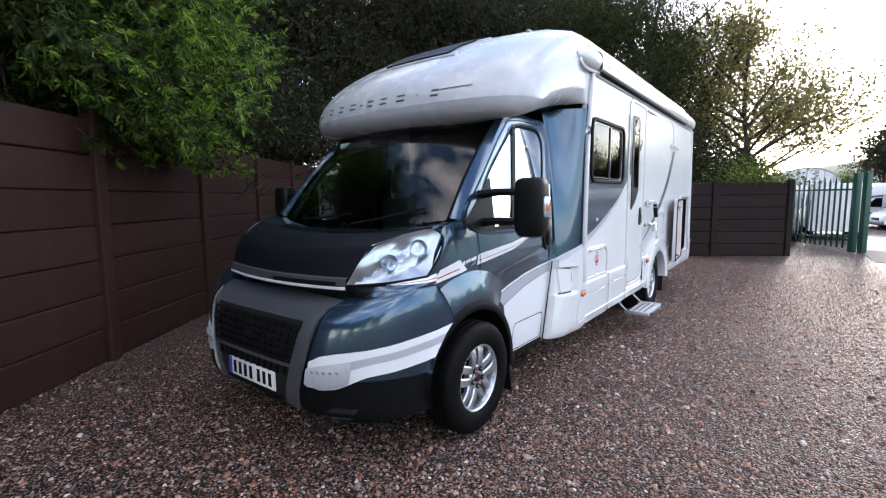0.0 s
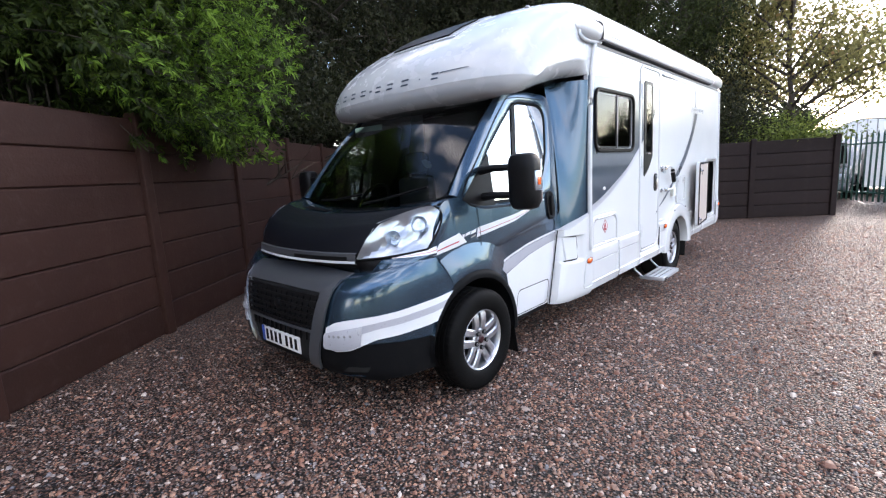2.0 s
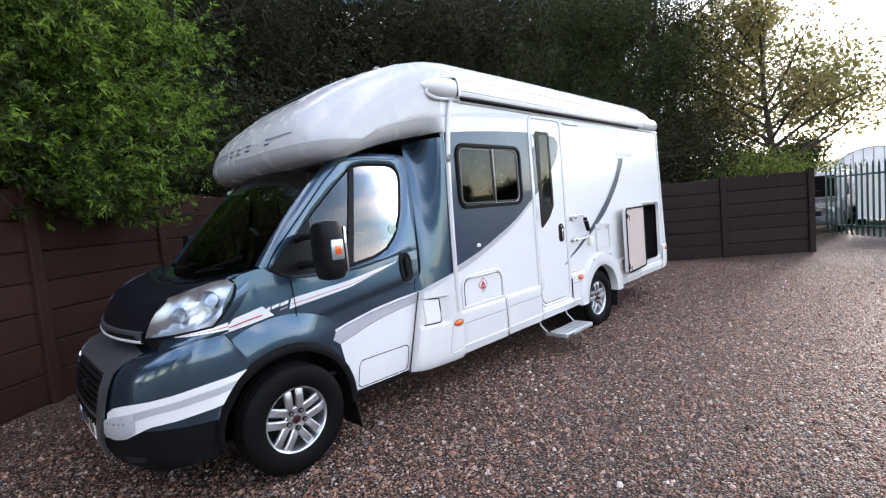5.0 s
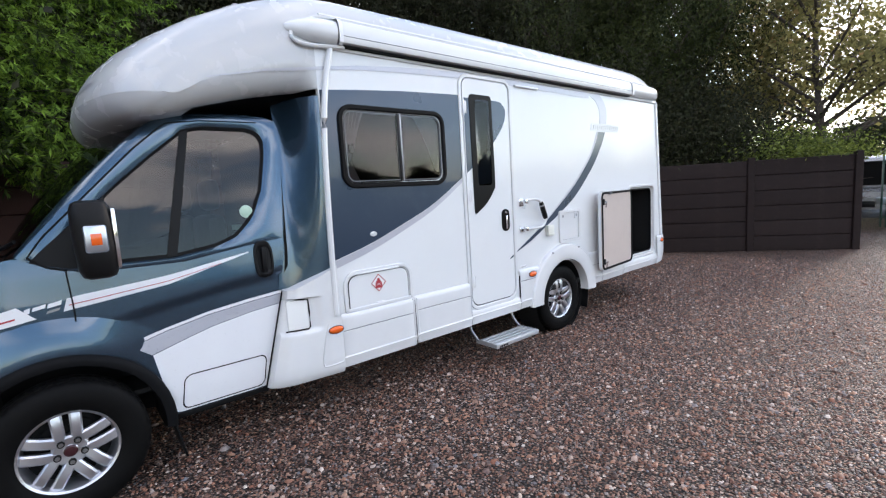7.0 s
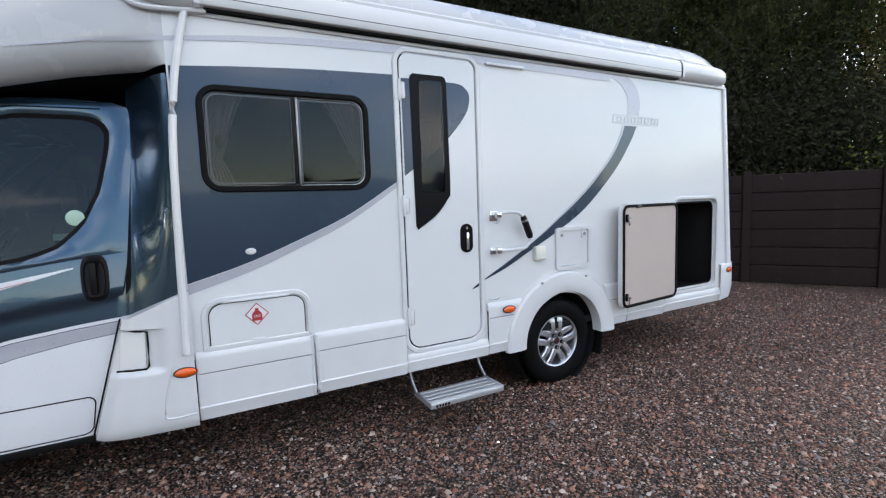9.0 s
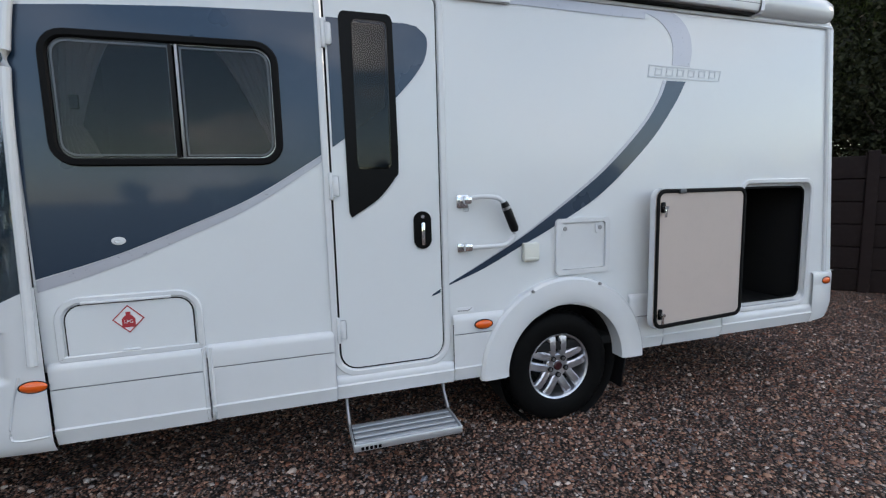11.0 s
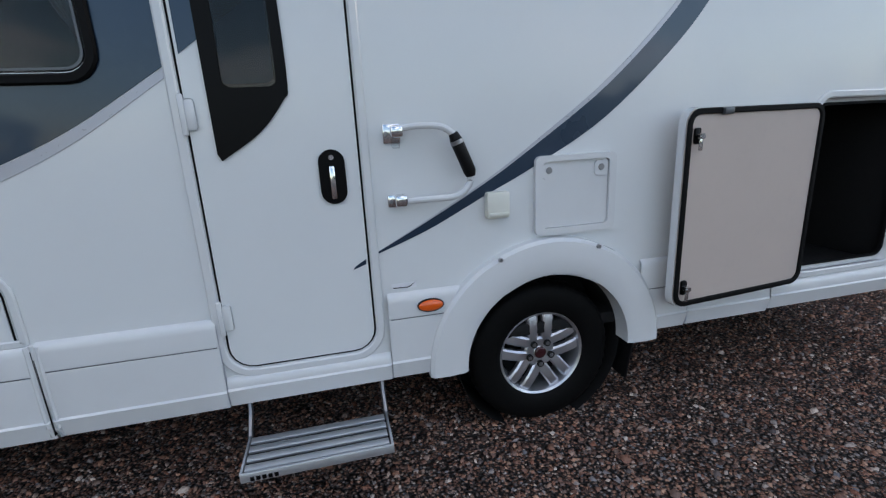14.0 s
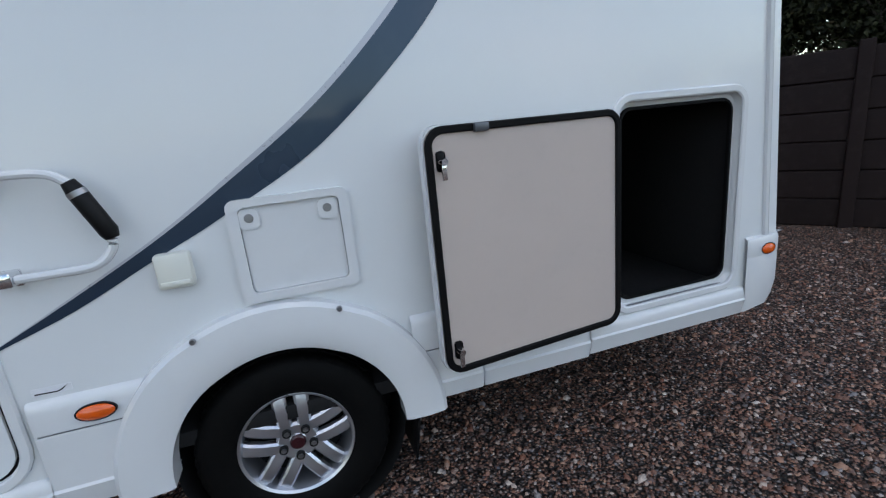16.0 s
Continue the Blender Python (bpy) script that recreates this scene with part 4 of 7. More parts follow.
part("swoosh_edge", plate(sw_mid + sw_hi[::-1], [], XF + 0.003, XF + 0.0005), SILVER, van)
part("swoosh_tip", plate([(6.142, 0.926), (6.195, 0.944), (6.197, 0.966), (6.15, 0.938)], [], XF + 0.009, XF + 0.0065), SLATE, door)
up_out = smooth_line([(7.945, 2.292), (7.955, 2.40), (7.93, 2.50), (7.85, 2.585), (7.72, 2.632), (7.57, 2.640)], 5)
up_in = smooth_line([(7.80, 2.292), (7.805, 2.38), (7.785, 2.46), (7.72, 2.535), (7.62, 2.585), (7.50, 2.605)], 5)
part("swoosh_graphic", plate([(p[0], min(p[1], 2.618)) for p in up_out] + up_in[::-1], [], XF + 0.003, XF + 0.0005), SILVER, van)
# model plate: outline with six plain marks
bmx = plate([(7.612, 2.212), (8.198, 2.206), (8.212, 2.278), (7.62, 2.288)], [[(7.62, 2.218), (8.191, 2.212), (8.204, 2.272), (7.627, 2.282)]], XF + 0.004, XF + 0.0005)
badge = part("model_badge", bmx, BADGE, van, "thin outlined badge with plain marks")
for k in range(6):
    y = 7.665 + k * 0.088
    part("badge_mark", plate([(y, 2.224), (y + 0.055, 2.224), (y + 0.06, 2.27), (y + 0.005, 2.27)], [[(y + 0.008, 2.232), (y + 0.048, 2.232), (y + 0.052, 2.262), (y + 0.012, 2.262)]], XF + 0.004, XF + 0.0005), BADGE, badge)

# gas locker
gas = part("gas_locker", plate(rounded(4.385, 0.781, 4.922, 1.045, (0.004, 0.004, 0.075, 0.075)), [rounded(4.390, 0.785, 4.917, 1.040, (0.004, 0.004, 0.072, 0.072))], XF + 0.004, XF + 0.0005), SEAL, van, "gas locker hatch with a warning label")
part("hatch_frame", ring_profile(rounded(4.362, 0.79, 4.945, 1.065, (0.004, 0.004, 0.095, 0.095)), XF, 0.030, 0.012), WHITE, gas)
part("hatch_panel", plate(rounded(4.391, 0.787, 4.916, 1.039, (0.004, 0.004, 0.07, 0.07)), [], XF + 0.006, XF + 0.001), WHITE_PANEL, gas)
part("hatch_hinge", box(XF + 0.006, XF + 0.020, 4.46, 4.83, 1.045, 1.058, 0.004), WHITE, gas)
part("hatch_catch", box(XF + 0.006, XF + 0.016, 4.61, 4.68, 0.805, 0.815, 0.004), PALE, gas)
dia = [(4.643, 1.026), (4.576, 0.958), (4.643, 0.890), (4.710, 0.958)]
din = [(4.643, 1.019), (4.583, 0.958), (4.643, 0.897), (4.703, 0.958)]
sign = part("warning_diamond", plate(dia, [], XF + 0.008, XF + 0.0065), PICTO, gas, "white diamond label with red bottle")
part("red_border", plate(dia, [din], XF + 0.010, XF + 0.0082), RED, sign)
part("red_bottle", plate([(4.615, 0.918), (4.671, 0.918), (4.671, 0.958), (4.658, 0.975), (4.653, 0.975), (4.653, 0.992), (4.633, 0.992), (4.633, 0.975), (4.628, 0.975), (4.615, 0.958)], [], XF + 0.010, XF + 0.0082), RED, sign)
lettering("label_text", "LPG", 0.022, Matrix.Translation((XF + 0.0108, 4.643, 0.945)) @ pose(0, 0, 0, 90, 0, 90), PICTO, sign, 0.0004)

# fittings on the flank
hatch = part("toilet_hatch", plate(rounded(6.945, 0.986, 7.335, 1.336, 0.028), [rounded(6.980, 1.016, 7.302, 1.310, 0.02)], XF + 0.022, XF + 0.001), WHITE, van, "white cassette hatch with two round locks")
part("hatch_panel", plate(rounded(6.982, 1.018, 7.300, 1.308, 0.02), [], XF + 0.008, XF + 0.001), WHITE, hatch)
for y in (7.01, 7.262):
    cb = plate(rounded(y - 0.032, 1.235, y + 0.032, 1.303, 0.02), [], XF + 0.016, XF + 0.008)
    boss = part("lock_boss", cb, WHITE, hatch)
    part("lock_barrel", lathe([(0.0, 0.004), (0.013, 0.004), (0.015, 0.0)], 14, Matrix.Translation((XF + 0.016, y, 1.272))), STEEL, boss)
inlet = part("socket_box", box(XF, XF + 0.045, 6.715, 6.82, 1.088, 1.202, 0.012), IVORY, van, "ivory mains inlet with hinged cover")
part("cover_lip", box(XF + 0.045, XF + 0.053, 6.725, 6.81, 1.10, 1.115, 0.003), IVORY, inlet)
rail = part("grab_rail", tube(smooth_line([(XF + 0.05, 6.36, 1.478), (XF + 0.06, 6.44, 1.486), (XF + 0.065, 6.53, 1.478), (XF + 0.065, 6.578, 1.445)], 5), 0.0135, 10), WHITE, van, "folding white grab rail with black grip")
part("lower_bar", tube(smooth_line([(XF + 0.05, 6.38, 1.198), (XF + 0.06, 6.47, 1.200), (XF + 0.065, 6.58, 1.205), (XF + 0.065, 6.632, 1.245), (XF + 0.065, 6.640, 1.285)], 5), 0.0135, 10), WHITE, rail)
part("grip", tube([(XF + 0.065, 6.574, 1.452), (XF + 0.065, 6.588, 1.42), (XF + 0.065, 6.638, 1.30), (XF + 0.065, 6.642, 1.28)], [0.019, 0.0265, 0.0265, 0.019], 12), BLACK_PLASTIC, rail)
part("grip_band", tube([(XF + 0.065, 6.586, 1.425), (XF + 0.065, 6.592, 1.41)], 0.0272, 12), STEEL, rail)
for z, h in ((1.468, 0.045), (1.200, 0.030)):
    bb = bmesh.new()
    cuboid(bb, XF, XF + 0.012, 6.305, 6.375, z - h, z + h * 0.7, 0.006)
    cuboid(bb, XF + 0.012, XF + 0.07, 6.33, 6.378, z - 0.022, z + 0.024, 0.010)
    bracket = part("bracket", bb, CHROME, rail)
    part("bracket_pin", lathe([(0.0, 0.008), (0.007, 0.008), (0.009, 0.0)], 10, Matrix.Translation((XF + 0.012, 6.317, z - 0.005))), STEEL, bracket)
part("bracket_clip", box(XF + 0.02, XF + 0.05, 6.335, 6.365, 1.405, 1.435, 0.006), GLASS_CLEAR, rail)
for y, z, x in ((4.252, 0.688, XF + 0.03), (6.452, 0.735, XF + 0.032), (9.335, 0.762, XF + 0.026)):
    bmx = bmesh.new()
    w = 0.055 if y < 9 else 0.042
    bmesh.ops.create_uvsphere(bmx, u_segments=20, v_segments=10, radius=1.0, matrix=Matrix.Translation((x, y, z)) @ Matrix.Diagonal((0.016, w, 0.026, 1)))
    lamp = part("side_marker_lamp", bmx, AMBER, van, "oval amber side marker lamp")
    part("lamp_rim", plate([(y + (w + 0.004) * math.cos(a * 0.2618), z + 0.030 * math.sin(a * 0.2618)) for a in range(24)], [], x + 0.002, x - 0.006), BLACK_PLASTIC, lamp)
part("drain_vent", lathe([(0.0, 0.007), (0.010, 0.010), (0.014, 0.005), (0.022, 0.004), (0.024, 0.0)], 16, Matrix.Translation((XF + 0.003, 4.636, 1.33)) @ Matrix.Diagonal((1, 1.25, 0.8, 1))), WHITE, van)
tag = part("maker_sticker", plate(rounded(6.292, 0.815, 6.40, 0.84, 0.003), [], XF + 0.0025, XF + 0.0005), PALE, van)
part("sticker_mark", plate([(6.30, 0.824), (6.36, 0.821), (6.372, 0.826), (6.392, 0.838), (6.373, 0.822), (6.36, 0.818), (6.30, 0.820)], [], XF + 0.004, XF + 0.0027), INK, tag)

# folding step under the door
step = part("folding_step", box(-1.475, -1.248, 5.648, 6.212, 0.225, 0.238, 0.003), SEAL, van, "ribbed aluminium folding step")
for k in range(4):
    x = -1.47 + 0.056 * k
    part("slat", box(x + 0.008, x + 0.046, 5.652, 6.208, 0.240, 0.254, 0.004), ALUMINIUM, step)
part("nosing", box(-1.249, -1.236, 5.640, 6.220, 0.215, 0.256, 0.006), ALUMINIUM, step)
for y in (5.638, 6.214):
    part("side_arm", box(-1.50, -1.24, y, y + 0.010, 0.215, 0.256, 0.003), ALUMINIUM, step)
    part("hanger", tube([(-1.47, y + 0.005, 0.24), (-1.56, y + 0.005, 0.32), (-1.60, y + 0.005, 0.47)], 0.011, 6), STEEL, step)
for k in range(5):
    part("nosing_mark", box(-1.2355, -1.2345, 5.675 + 0.022 * k, 5.690 + 0.022 * k, 0.222, 0.240), INK, step)

# ---- the cab ----
PLAN = [(1.70, 0.55), (1.80, 0.72), (1.95, 0.86), (2.15, 0.95), (2.35, 0.995), (2.6, 1.02), (3.0, 1.03), (4.2, 1.03)]
TUMBLE = [(0.2, 0.05), (0.35, 0.03), (0.5, 0.012), (0.8, 0.0), (1.0, 0.0), (1.15, 0.006), (1.3, 0.020), (1.6, 0.055), (2.0, 0.110), (2.2, 0.145)]


CREASE = [(2.9, 0.985), (3.2, 1.035), (3.6, 1.095), (4.1, 1.15)]


def cab_w(y, z):
    """Half-width of the cab, with a pressed crease along the door."""
    c = lerp_table(CREASE, y)
    fold = max(0.0, min(1.0, (c + 0.012 - z) / 0.035)) * max(0.0, min(1.0, (z - 0.45) / 0.45)) * max(0.0, min(1.0, (y - 2.92) / 0.25))
    return lerp_table(PLAN, y) - lerp_table(TUMBLE, z) - 0.02 * fold


def cab_side(y, z, s=1, lift=0.0):
    return (XC + s * (cab_w(y, z) + lift), y, z)


def resample(pts, n):
    v = [Vector(p) for p in pts]
    acc = [0.0]
    for a, b in zip(v, v[1:]):
        acc.append(acc[-1] + (b - a).length)
    out = []
    for k in range(n):
        s = acc[-1] * k / (n - 1)
        i = max(j for j in range(len(acc) - 1) if acc[j] <= s + 1e-9)
        t = (s - acc[i]) / max(1e-9, acc[i + 1] - acc[i])
        out.append(tuple(v[i].lerp(v[i + 1], min(1, t))))
    return out


def strip(lower, upper, s=1, lift=0.0, n=24, m=4):
    """A panel on the cab's side between two lines of (y, z)."""
    a, b = resample(lower, n), resample(upper, n)
    return grid([[cab_side(p[0] + (q[0] - p[0]) * j / m, p[1] + (q[1] - p[1]) * j / m, s, lift) for p, q in zip(a, b)] for j in range(m + 1)])


HUB_F = (2.742, 0.370)
TOPLINE = [(2.35, 1.06), (2.40, 1.22), (2.505, 1.38), (2.65, 1.405), (2.78, 1.33), (2.95, 1.29), (3.4, 1.285), (3.75, 1.335), (4.025, 1.365)]
SILL = []
for k in range(41):
    y = 2.35 + (4.025 - 2.35) * k / 40
    d = abs(y - HUB_F[0])
    z = HUB_F[1] + math.sqrt(max(0, 0.455 ** 2 - d * d)) if d < 0.455 else 0.36
    yy = y if y < 3.3 else 3.3 + (y - 3.3) * lerp_table([(0.3, (3.815 - 3.3) / 0.725), (1.2, 1)], z)
    SILL.append((yy, max(0.36, z)))
W_BOT = [(2.82, 1.345), (2.95, 1.325), (3.34, 1.317), (3.60, 1.355), (3.72, 1.405)]
W_REAR = [(3.72, 1.405), (3.83, 1.51), (3.92, 1.70), (3.975, 1.95), (3.98, 2.03)]
W_TOP = [(3.98, 2.03), (3.955, 2.09), (3.88, 2.112), (3.60, 2.112), (3.49, 2.085)]
W_FRONT = [(3.49, 2.085), (3.30, 1.93), (3.06, 1.715), (2.90, 1.50), (2.82, 1.345)]
O_BOT = TOPLINE[3:]
O_REAR = [(4.025, 1.365), (4.075, 1.7), (4.105, 2.0), (4.11, 2.14)]
O_TOP = [(4.11, 2.14), (4.03, 2.19), (3.8, 2.20), (3.5, 2.19), (3.40, 2.16)]
O_FRONT = [(3.38, 2.16), (3.2, 1.99), (2.95, 1.73), (2.75, 1.52), (2.65, 1.405)]


def closed(*sides):
    out = []
    for sd in sides:
        out += resample(sd, 13)[:-1]
    return out


for s in (1, -1):
    side = part("cab_side", strip(SILL, TOPLINE, s, n=56, m=44), BLUE, van, "slate blue metallic cab side" if s > 0 else "")
    o, w = closed(O_BOT, O_REAR, O_TOP, O_FRONT), closed(W_BOT, W_REAR, W_TOP, W_FRONT)
    part("door_window_frame", grid([[cab_side(p[0] + (q[0] - p[0]) * t, p[1] + (q[1] - p[1]) * t, s, l) for p, q in zip(o, w)] for t, l in ((0, 0), (0.3, 0.004), (0.7, 0.004), (1, -0.008))], True), BLUE, side)
    c = (3.45, 1.7)
    inset = [(c[0] + (p[0] - c[0]) * 0.955, c[1] + (p[1] - c[1]) * 0.945) for p in w]
    part("window_seal", grid([[cab_side(p[0], p[1], s, -0.006) for p in w], [cab_side(p[0], p[1], s, -0.012) for p in inset]], True), SEAL, side)
    gl = bmesh.new()
    ctr = gl.verts.new(cab_side(*c, s, -0.014))
    ringv = [gl.verts.new(cab_side(p[0], p[1], s, -0.014)) for p in w]
    midv = [gl.verts.new(cab_side(c[0] + (p[0] - c[0]) * 0.5, c[1] + (p[1] - c[1]) * 0.5, s, -0.014)) for p in w]
    for i in range(len(w)):
        j = (i + 1) % len(w)
        gl.faces.new((ringv[i], ringv[j], midv[j], midv[i])), gl.faces.new((midv[i], midv[j], ctr))
    part("door_glass", gl, GLASS_CAB, side)
    part("quarter_bar", strip([(3.31, 1.325), (3.478, 2.07)], [(3.365, 1.325), (3.528, 2.09)], s, -0.004, 12, 1), BLACK_PLASTIC, side)
    part("mirror_sail", strip([(2.70, 1.375), (2.85, 1.325), (3.06, 1.31)], [(2.74, 1.42), (2.88, 1.55), (3.05, 1.70)], s, 0.006, 12, 3), BLACK_PLASTIC, side)
    part("wheel_arch_flare", grid([[(XC + s * (cab_w(max(2.3, HUB_F[0] + r * math.cos(radians(a))), 0.7) + l), HUB_F[0] + r * math.cos(radians(a)), HUB_F[1] + r * math.sin(radians(a))) for a in range(-6, 187, 8)] for r, l in ((0.510, 0.0), (0.508, 0.036), (0.498, 0.046), (0.474, 0.054), (0.450, 0.050), (0.442, 0.0), (0.442, -0.15))]), SLATE_DARK, side)
    part("wheel_arch_swell", grid([[(XC + s * (cab_w(max(2.3, HUB_F[0] + r * math.cos(radians(a))), HUB_F[1] + r * math.sin(radians(a))) + (l * min(1, 0.12 + (a - 50) / 24, 0.12 + (146 - a) / 24) if l > 0 else l)), HUB_F[0] + r * math.cos(radians(a)), HUB_F[1] + r * math.sin(radians(a))) for a in range(50, 147, 6)] for r, l in ((0.72, -0.004), (0.69, 0.003), (0.645, 0.013), (0.60, 0.024), (0.56, 0.032), (0.53, 0.036), (0.509, 0.036), (0.506, 0.0))]), BLUE, side)
    part("front_mudflap", box(-0.13, 0.11, -0.006, 0.006, -0.32, 0.0, 0.004, Matrix.Translation((XC + s * 0.92, 3.22, 0.40)) @ pose(0, 0, 0, 10)), BLACK_PLASTIC, side)
    house_m = Matrix.Translation((XC + s * 0.99, *HUB_F)) @ (Matrix.Identity(4) if s > 0 else pose(0, 0, 0, 0, 0, 180))
    part("wheel_housing", grid([[tuple(house_m @ Vector((x, r * math.cos(radians(q)), r * math.sin(radians(q))))) for q in range(-8, 189, 7)] for r, x in ((0.45, 0.0), (0.45, -0.36), (0.02, -0.38))]), DARK_INSIDE, van)
    part("sill", box(min(XC + s * 0.80, XC + s * 0.985), max(XC + s * 0.80, XC + s * 0.985), 3.24, 3.82, 0.315, 0.362, 0.012), BLACK_PLASTIC, side)
    if s > 0:
        # film stripes and shut lines on the near side
        part("upper_stripe", strip([(2.36, 1.035), (2.50, 1.056), (2.60, 1.072), (2.695, 1.088)], [(2.44, 1.115), (2.50, 1.130), (2.57, 1.147), (2.625, 1.160)], s, 0.003), PALE, side)
        part("upper_stripe", strip([(2.805, 1.104), (2.845, 1.110), (3.3, 1.165), (3.775, 1.292)], [(2.825, 1.170), (2.845, 1.176), (3.3, 1.218), (3.775, 1.299)], s, 0.003), PALE, side)
        part("red_line", strip([(2.40, 1.062), (2.50, 1.080), (2.615, 1.099)], [(2.41, 1.071), (2.50, 1.089), (2.615, 1.108)], s, 0.0045), RED, side)
        part("red_line", strip([(2.83, 1.132), (3.3, 1.183), (3.6, 1.244)], [(2.83, 1.137), (3.3, 1.187), (3.6, 1.247)], s, 0.0045), RED, side)
        for y0, y1, z0, hh in ((2.648, 2.672, 1.118, 0.026), (2.682, 2.735, 1.128, 0.020), (2.742, 2.80, 1.134, 0.022), (2.735, 2.79, 1.106, 0.014)):
            part("print_bar", strip([(y0, z0), (y1, z0 + 0.2 * (y1 - y0))], [(y0 + 0.006, z0 + hh), (y1 + 0.006, z0 + hh + 0.2 * (y1 - y0))], s, 0.005, 4, 1), PALE if hh > 0.015 else STEEL, side)
        part("lower_stripe", strip([(3.225, 0.45), (3.26, 0.368), (3.812, 0.368)], [(3.17, 0.76), (3.3, 0.80), (3.5, 0.855), (3.75, 0.897), (3.945, 0.918)], s, 0.003, 24, 6), PALE, side, "white lower door film")
        part("lower_stripe_edge", strip([(3.165, 0.763), (3.3, 0.803), (3.5, 0.858), (3.75, 0.900), (3.946, 0.921)], [(3.075, 0.835), (3.25, 0.885), (3.5, 0.936), (3.75, 0.966), (3.962, 0.985)], s, 0.003), SILVER, side)
        part("lower_stripe_top", strip([(3.072, 0.838), (3.25, 0.888), (3.5, 0.939), (3.75, 0.969), (3.963, 0.988)], [(3.05, 0.855), (3.25, 0.905), (3.5, 0.957), (3.75, 0.988), (3.97, 1.008)], s, 0.003), PALE, side)
        part("shut_line", strip([(2.842, 0.90), (2.846, 1.1), (2.836, 1.31)], [(2.848, 0.90), (2.853, 1.1), (2.843, 1.31)], s, 0.005, 10, 1), SEAL, side)
        part("shut_line", strip([(3.812, 0.37), (3.985, 1.06), (4.02, 1.36), (4.095, 2.10)], [(3.824, 0.37), (4.006, 1.06), (4.044, 1.36), (4.122, 2.10)], s, 0.006, 20, 1), SEAL, side)
        part("wing_seam", strip([(2.375, 1.03), (2.45, 0.92), (2.53, 0.80)], [(2.381, 1.034), (2.457, 0.924), (2.537, 0.804)], s, 0.005, 10, 1), SEAL, side)
        part("top_shut_line", strip([(2.845, 1.31), (2.76, 1.34), (2.69, 1.40), (2.76, 1.50), (3.0, 1.745), (3.22, 1.97), (3.40, 2.125), (3.6, 2.15), (3.95, 2.155)], [(2.85, 1.318), (2.77, 1.346), (2.70, 1.402), (2.768, 1.495), (3.006, 1.738), (3.226, 1.963), (3.404, 2.118), (3.6, 2.143), (3.95, 2.148)], s, 0.006, 40, 1), SEAL, side)
        fl = rounded(3.30, 0.385, 3.79, 0.585, 0.04)
        fo = rounded(3.293, 0.378, 3.797, 0.592, 0.045)
        part("lower_panel_line", grid([[cab_side(p[0] + 0.15 * (p[1] - 0.45), p[1], s, 0.005) for p in fl], [cab_side(p[0] + 0.15 * (p[1] - 0.45), p[1], s, 0.005) for p in fo]], True), SEAL, side)
        hl = [(3.865 + 0.062 * math.cos(a) * abs(math.cos(a)) ** -0.35, 1.235 + 0.125 * math.sin(a) * abs(math.sin(a)) ** -0.35) for a in [0.05 + 2 * math.pi * k / 28 for k in range(28)]]
        hd = part("door_handle", grid([[cab_side(3.865 + (p[0] - 3.865) * q, 1.235 + (p[1] - 1.235) * q, s, l) for p in hl] for q, l in ((1.0, 0.002), (0.97, 0.014), (0.8, 0.014), (0.7, 0.006), (0.02, 0.006))], True), BLACK_PLASTIC, side, "black recessed door handle")
        part("pull_bar", box(XC + 1.022, XC + 1.05, 3.845, 3.878, 1.15, 1.32, 0.010), BLACK_PLASTIC, hd)
        part("window_sticker", lathe([(0.0, 0.001), (0.04, 0.001), (0.042, 0.0)], 20, Matrix.Translation(cab_side(3.80, 1.56, s, -0.010))), STICKER, side)
        part("window_sticker", box(XC + 0.972, XC + 0.974, 3.70, 3.78, 1.445, 1.48, 0, ), STICKER, side)

# door mirrors
def mirror(s):
    hx, hy, hz = XC + s * 1.335, 2.965, 1.478
    rws = []
    for z, g in ((-0.185, 0.55), (-0.175, 0.8), (-0.14, 0.95), (-0.05, 1.0), (0.08, 1.0), (0.15, 0.95), (0.18, 0.82), (0.192, 0.55)):
        rws.append([(hx + s * 0.105 * g * math.cos(a) * abs(math.cos(a)) ** -0.4, hy + 0.085 * g * math.sin(a) * abs(math.sin(a)) ** -0.4 - 0.02 * (z + 0.1), hz + z) for a in [0.04 + 2 * math.pi * k / 24 for k in range(24)]])
    bm = grid(rws, True)
    bm.verts.ensure_lookup_table()
    bm.faces.new([bm.verts[k] for k in range(24)]), bm.faces.new([bm.verts[len(bm.verts) - 24 + k] for k in range(24)])
    house = part("door_mirror", bm, BLACK_PLASTIC, van, "black door mirror on two arms")
    for z in (0.105, -0.085):
        part("mirror_arm", tube([(XC + s * 0.93, hy - 0.03, hz + z - 0.02), (XC + s * 1.10, hy - 0.04, hz + z), (hx - s * 0.04, hy - 0.02, hz + z)], [0.034, 0.026, 0.024], 10), BLACK_PLASTIC, house)
    part("mirror_glass", box(min(hx - s * 0.08, hx + s * 0.085), max(hx - s * 0.08, hx + s * 0.085), hy + 0.072, hy + 0.0885, hz - 0.14, hz + 0.15, 0.004), CHROME, house)
    x0 = hx + s * 0.098
    part("indicator_lens", box(min(x0, x0 + s * 0.014), max(x0, x0 + s * 0.014), hy - 0.045, hy + 0.045, hz - 0.055, hz + 0.075, 0.012), LAMP_SILVER, house)
    x1 = x0 + s * 0.0145
    part("indicator_amber", box(min(x1, x1 + s * 0.003), max(x1, x1 + s * 0.003), hy - 0.020, hy + 0.022, hz - 0.020, hz + 0.034, 0.0012), AMBER, house)


mirror(1), mirror(-1)


# windscreen, pillars, bonnet
def ws_bottom(u):
    return Vector((XC + u, 2.50 + 0.20 * u * u, 1.335 + 0.09 * u * u))


def ws_top(u):
    return Vector((XC + u, 3.20 + 0.25 * u * u, 2.19 - 0.05 * u * u))


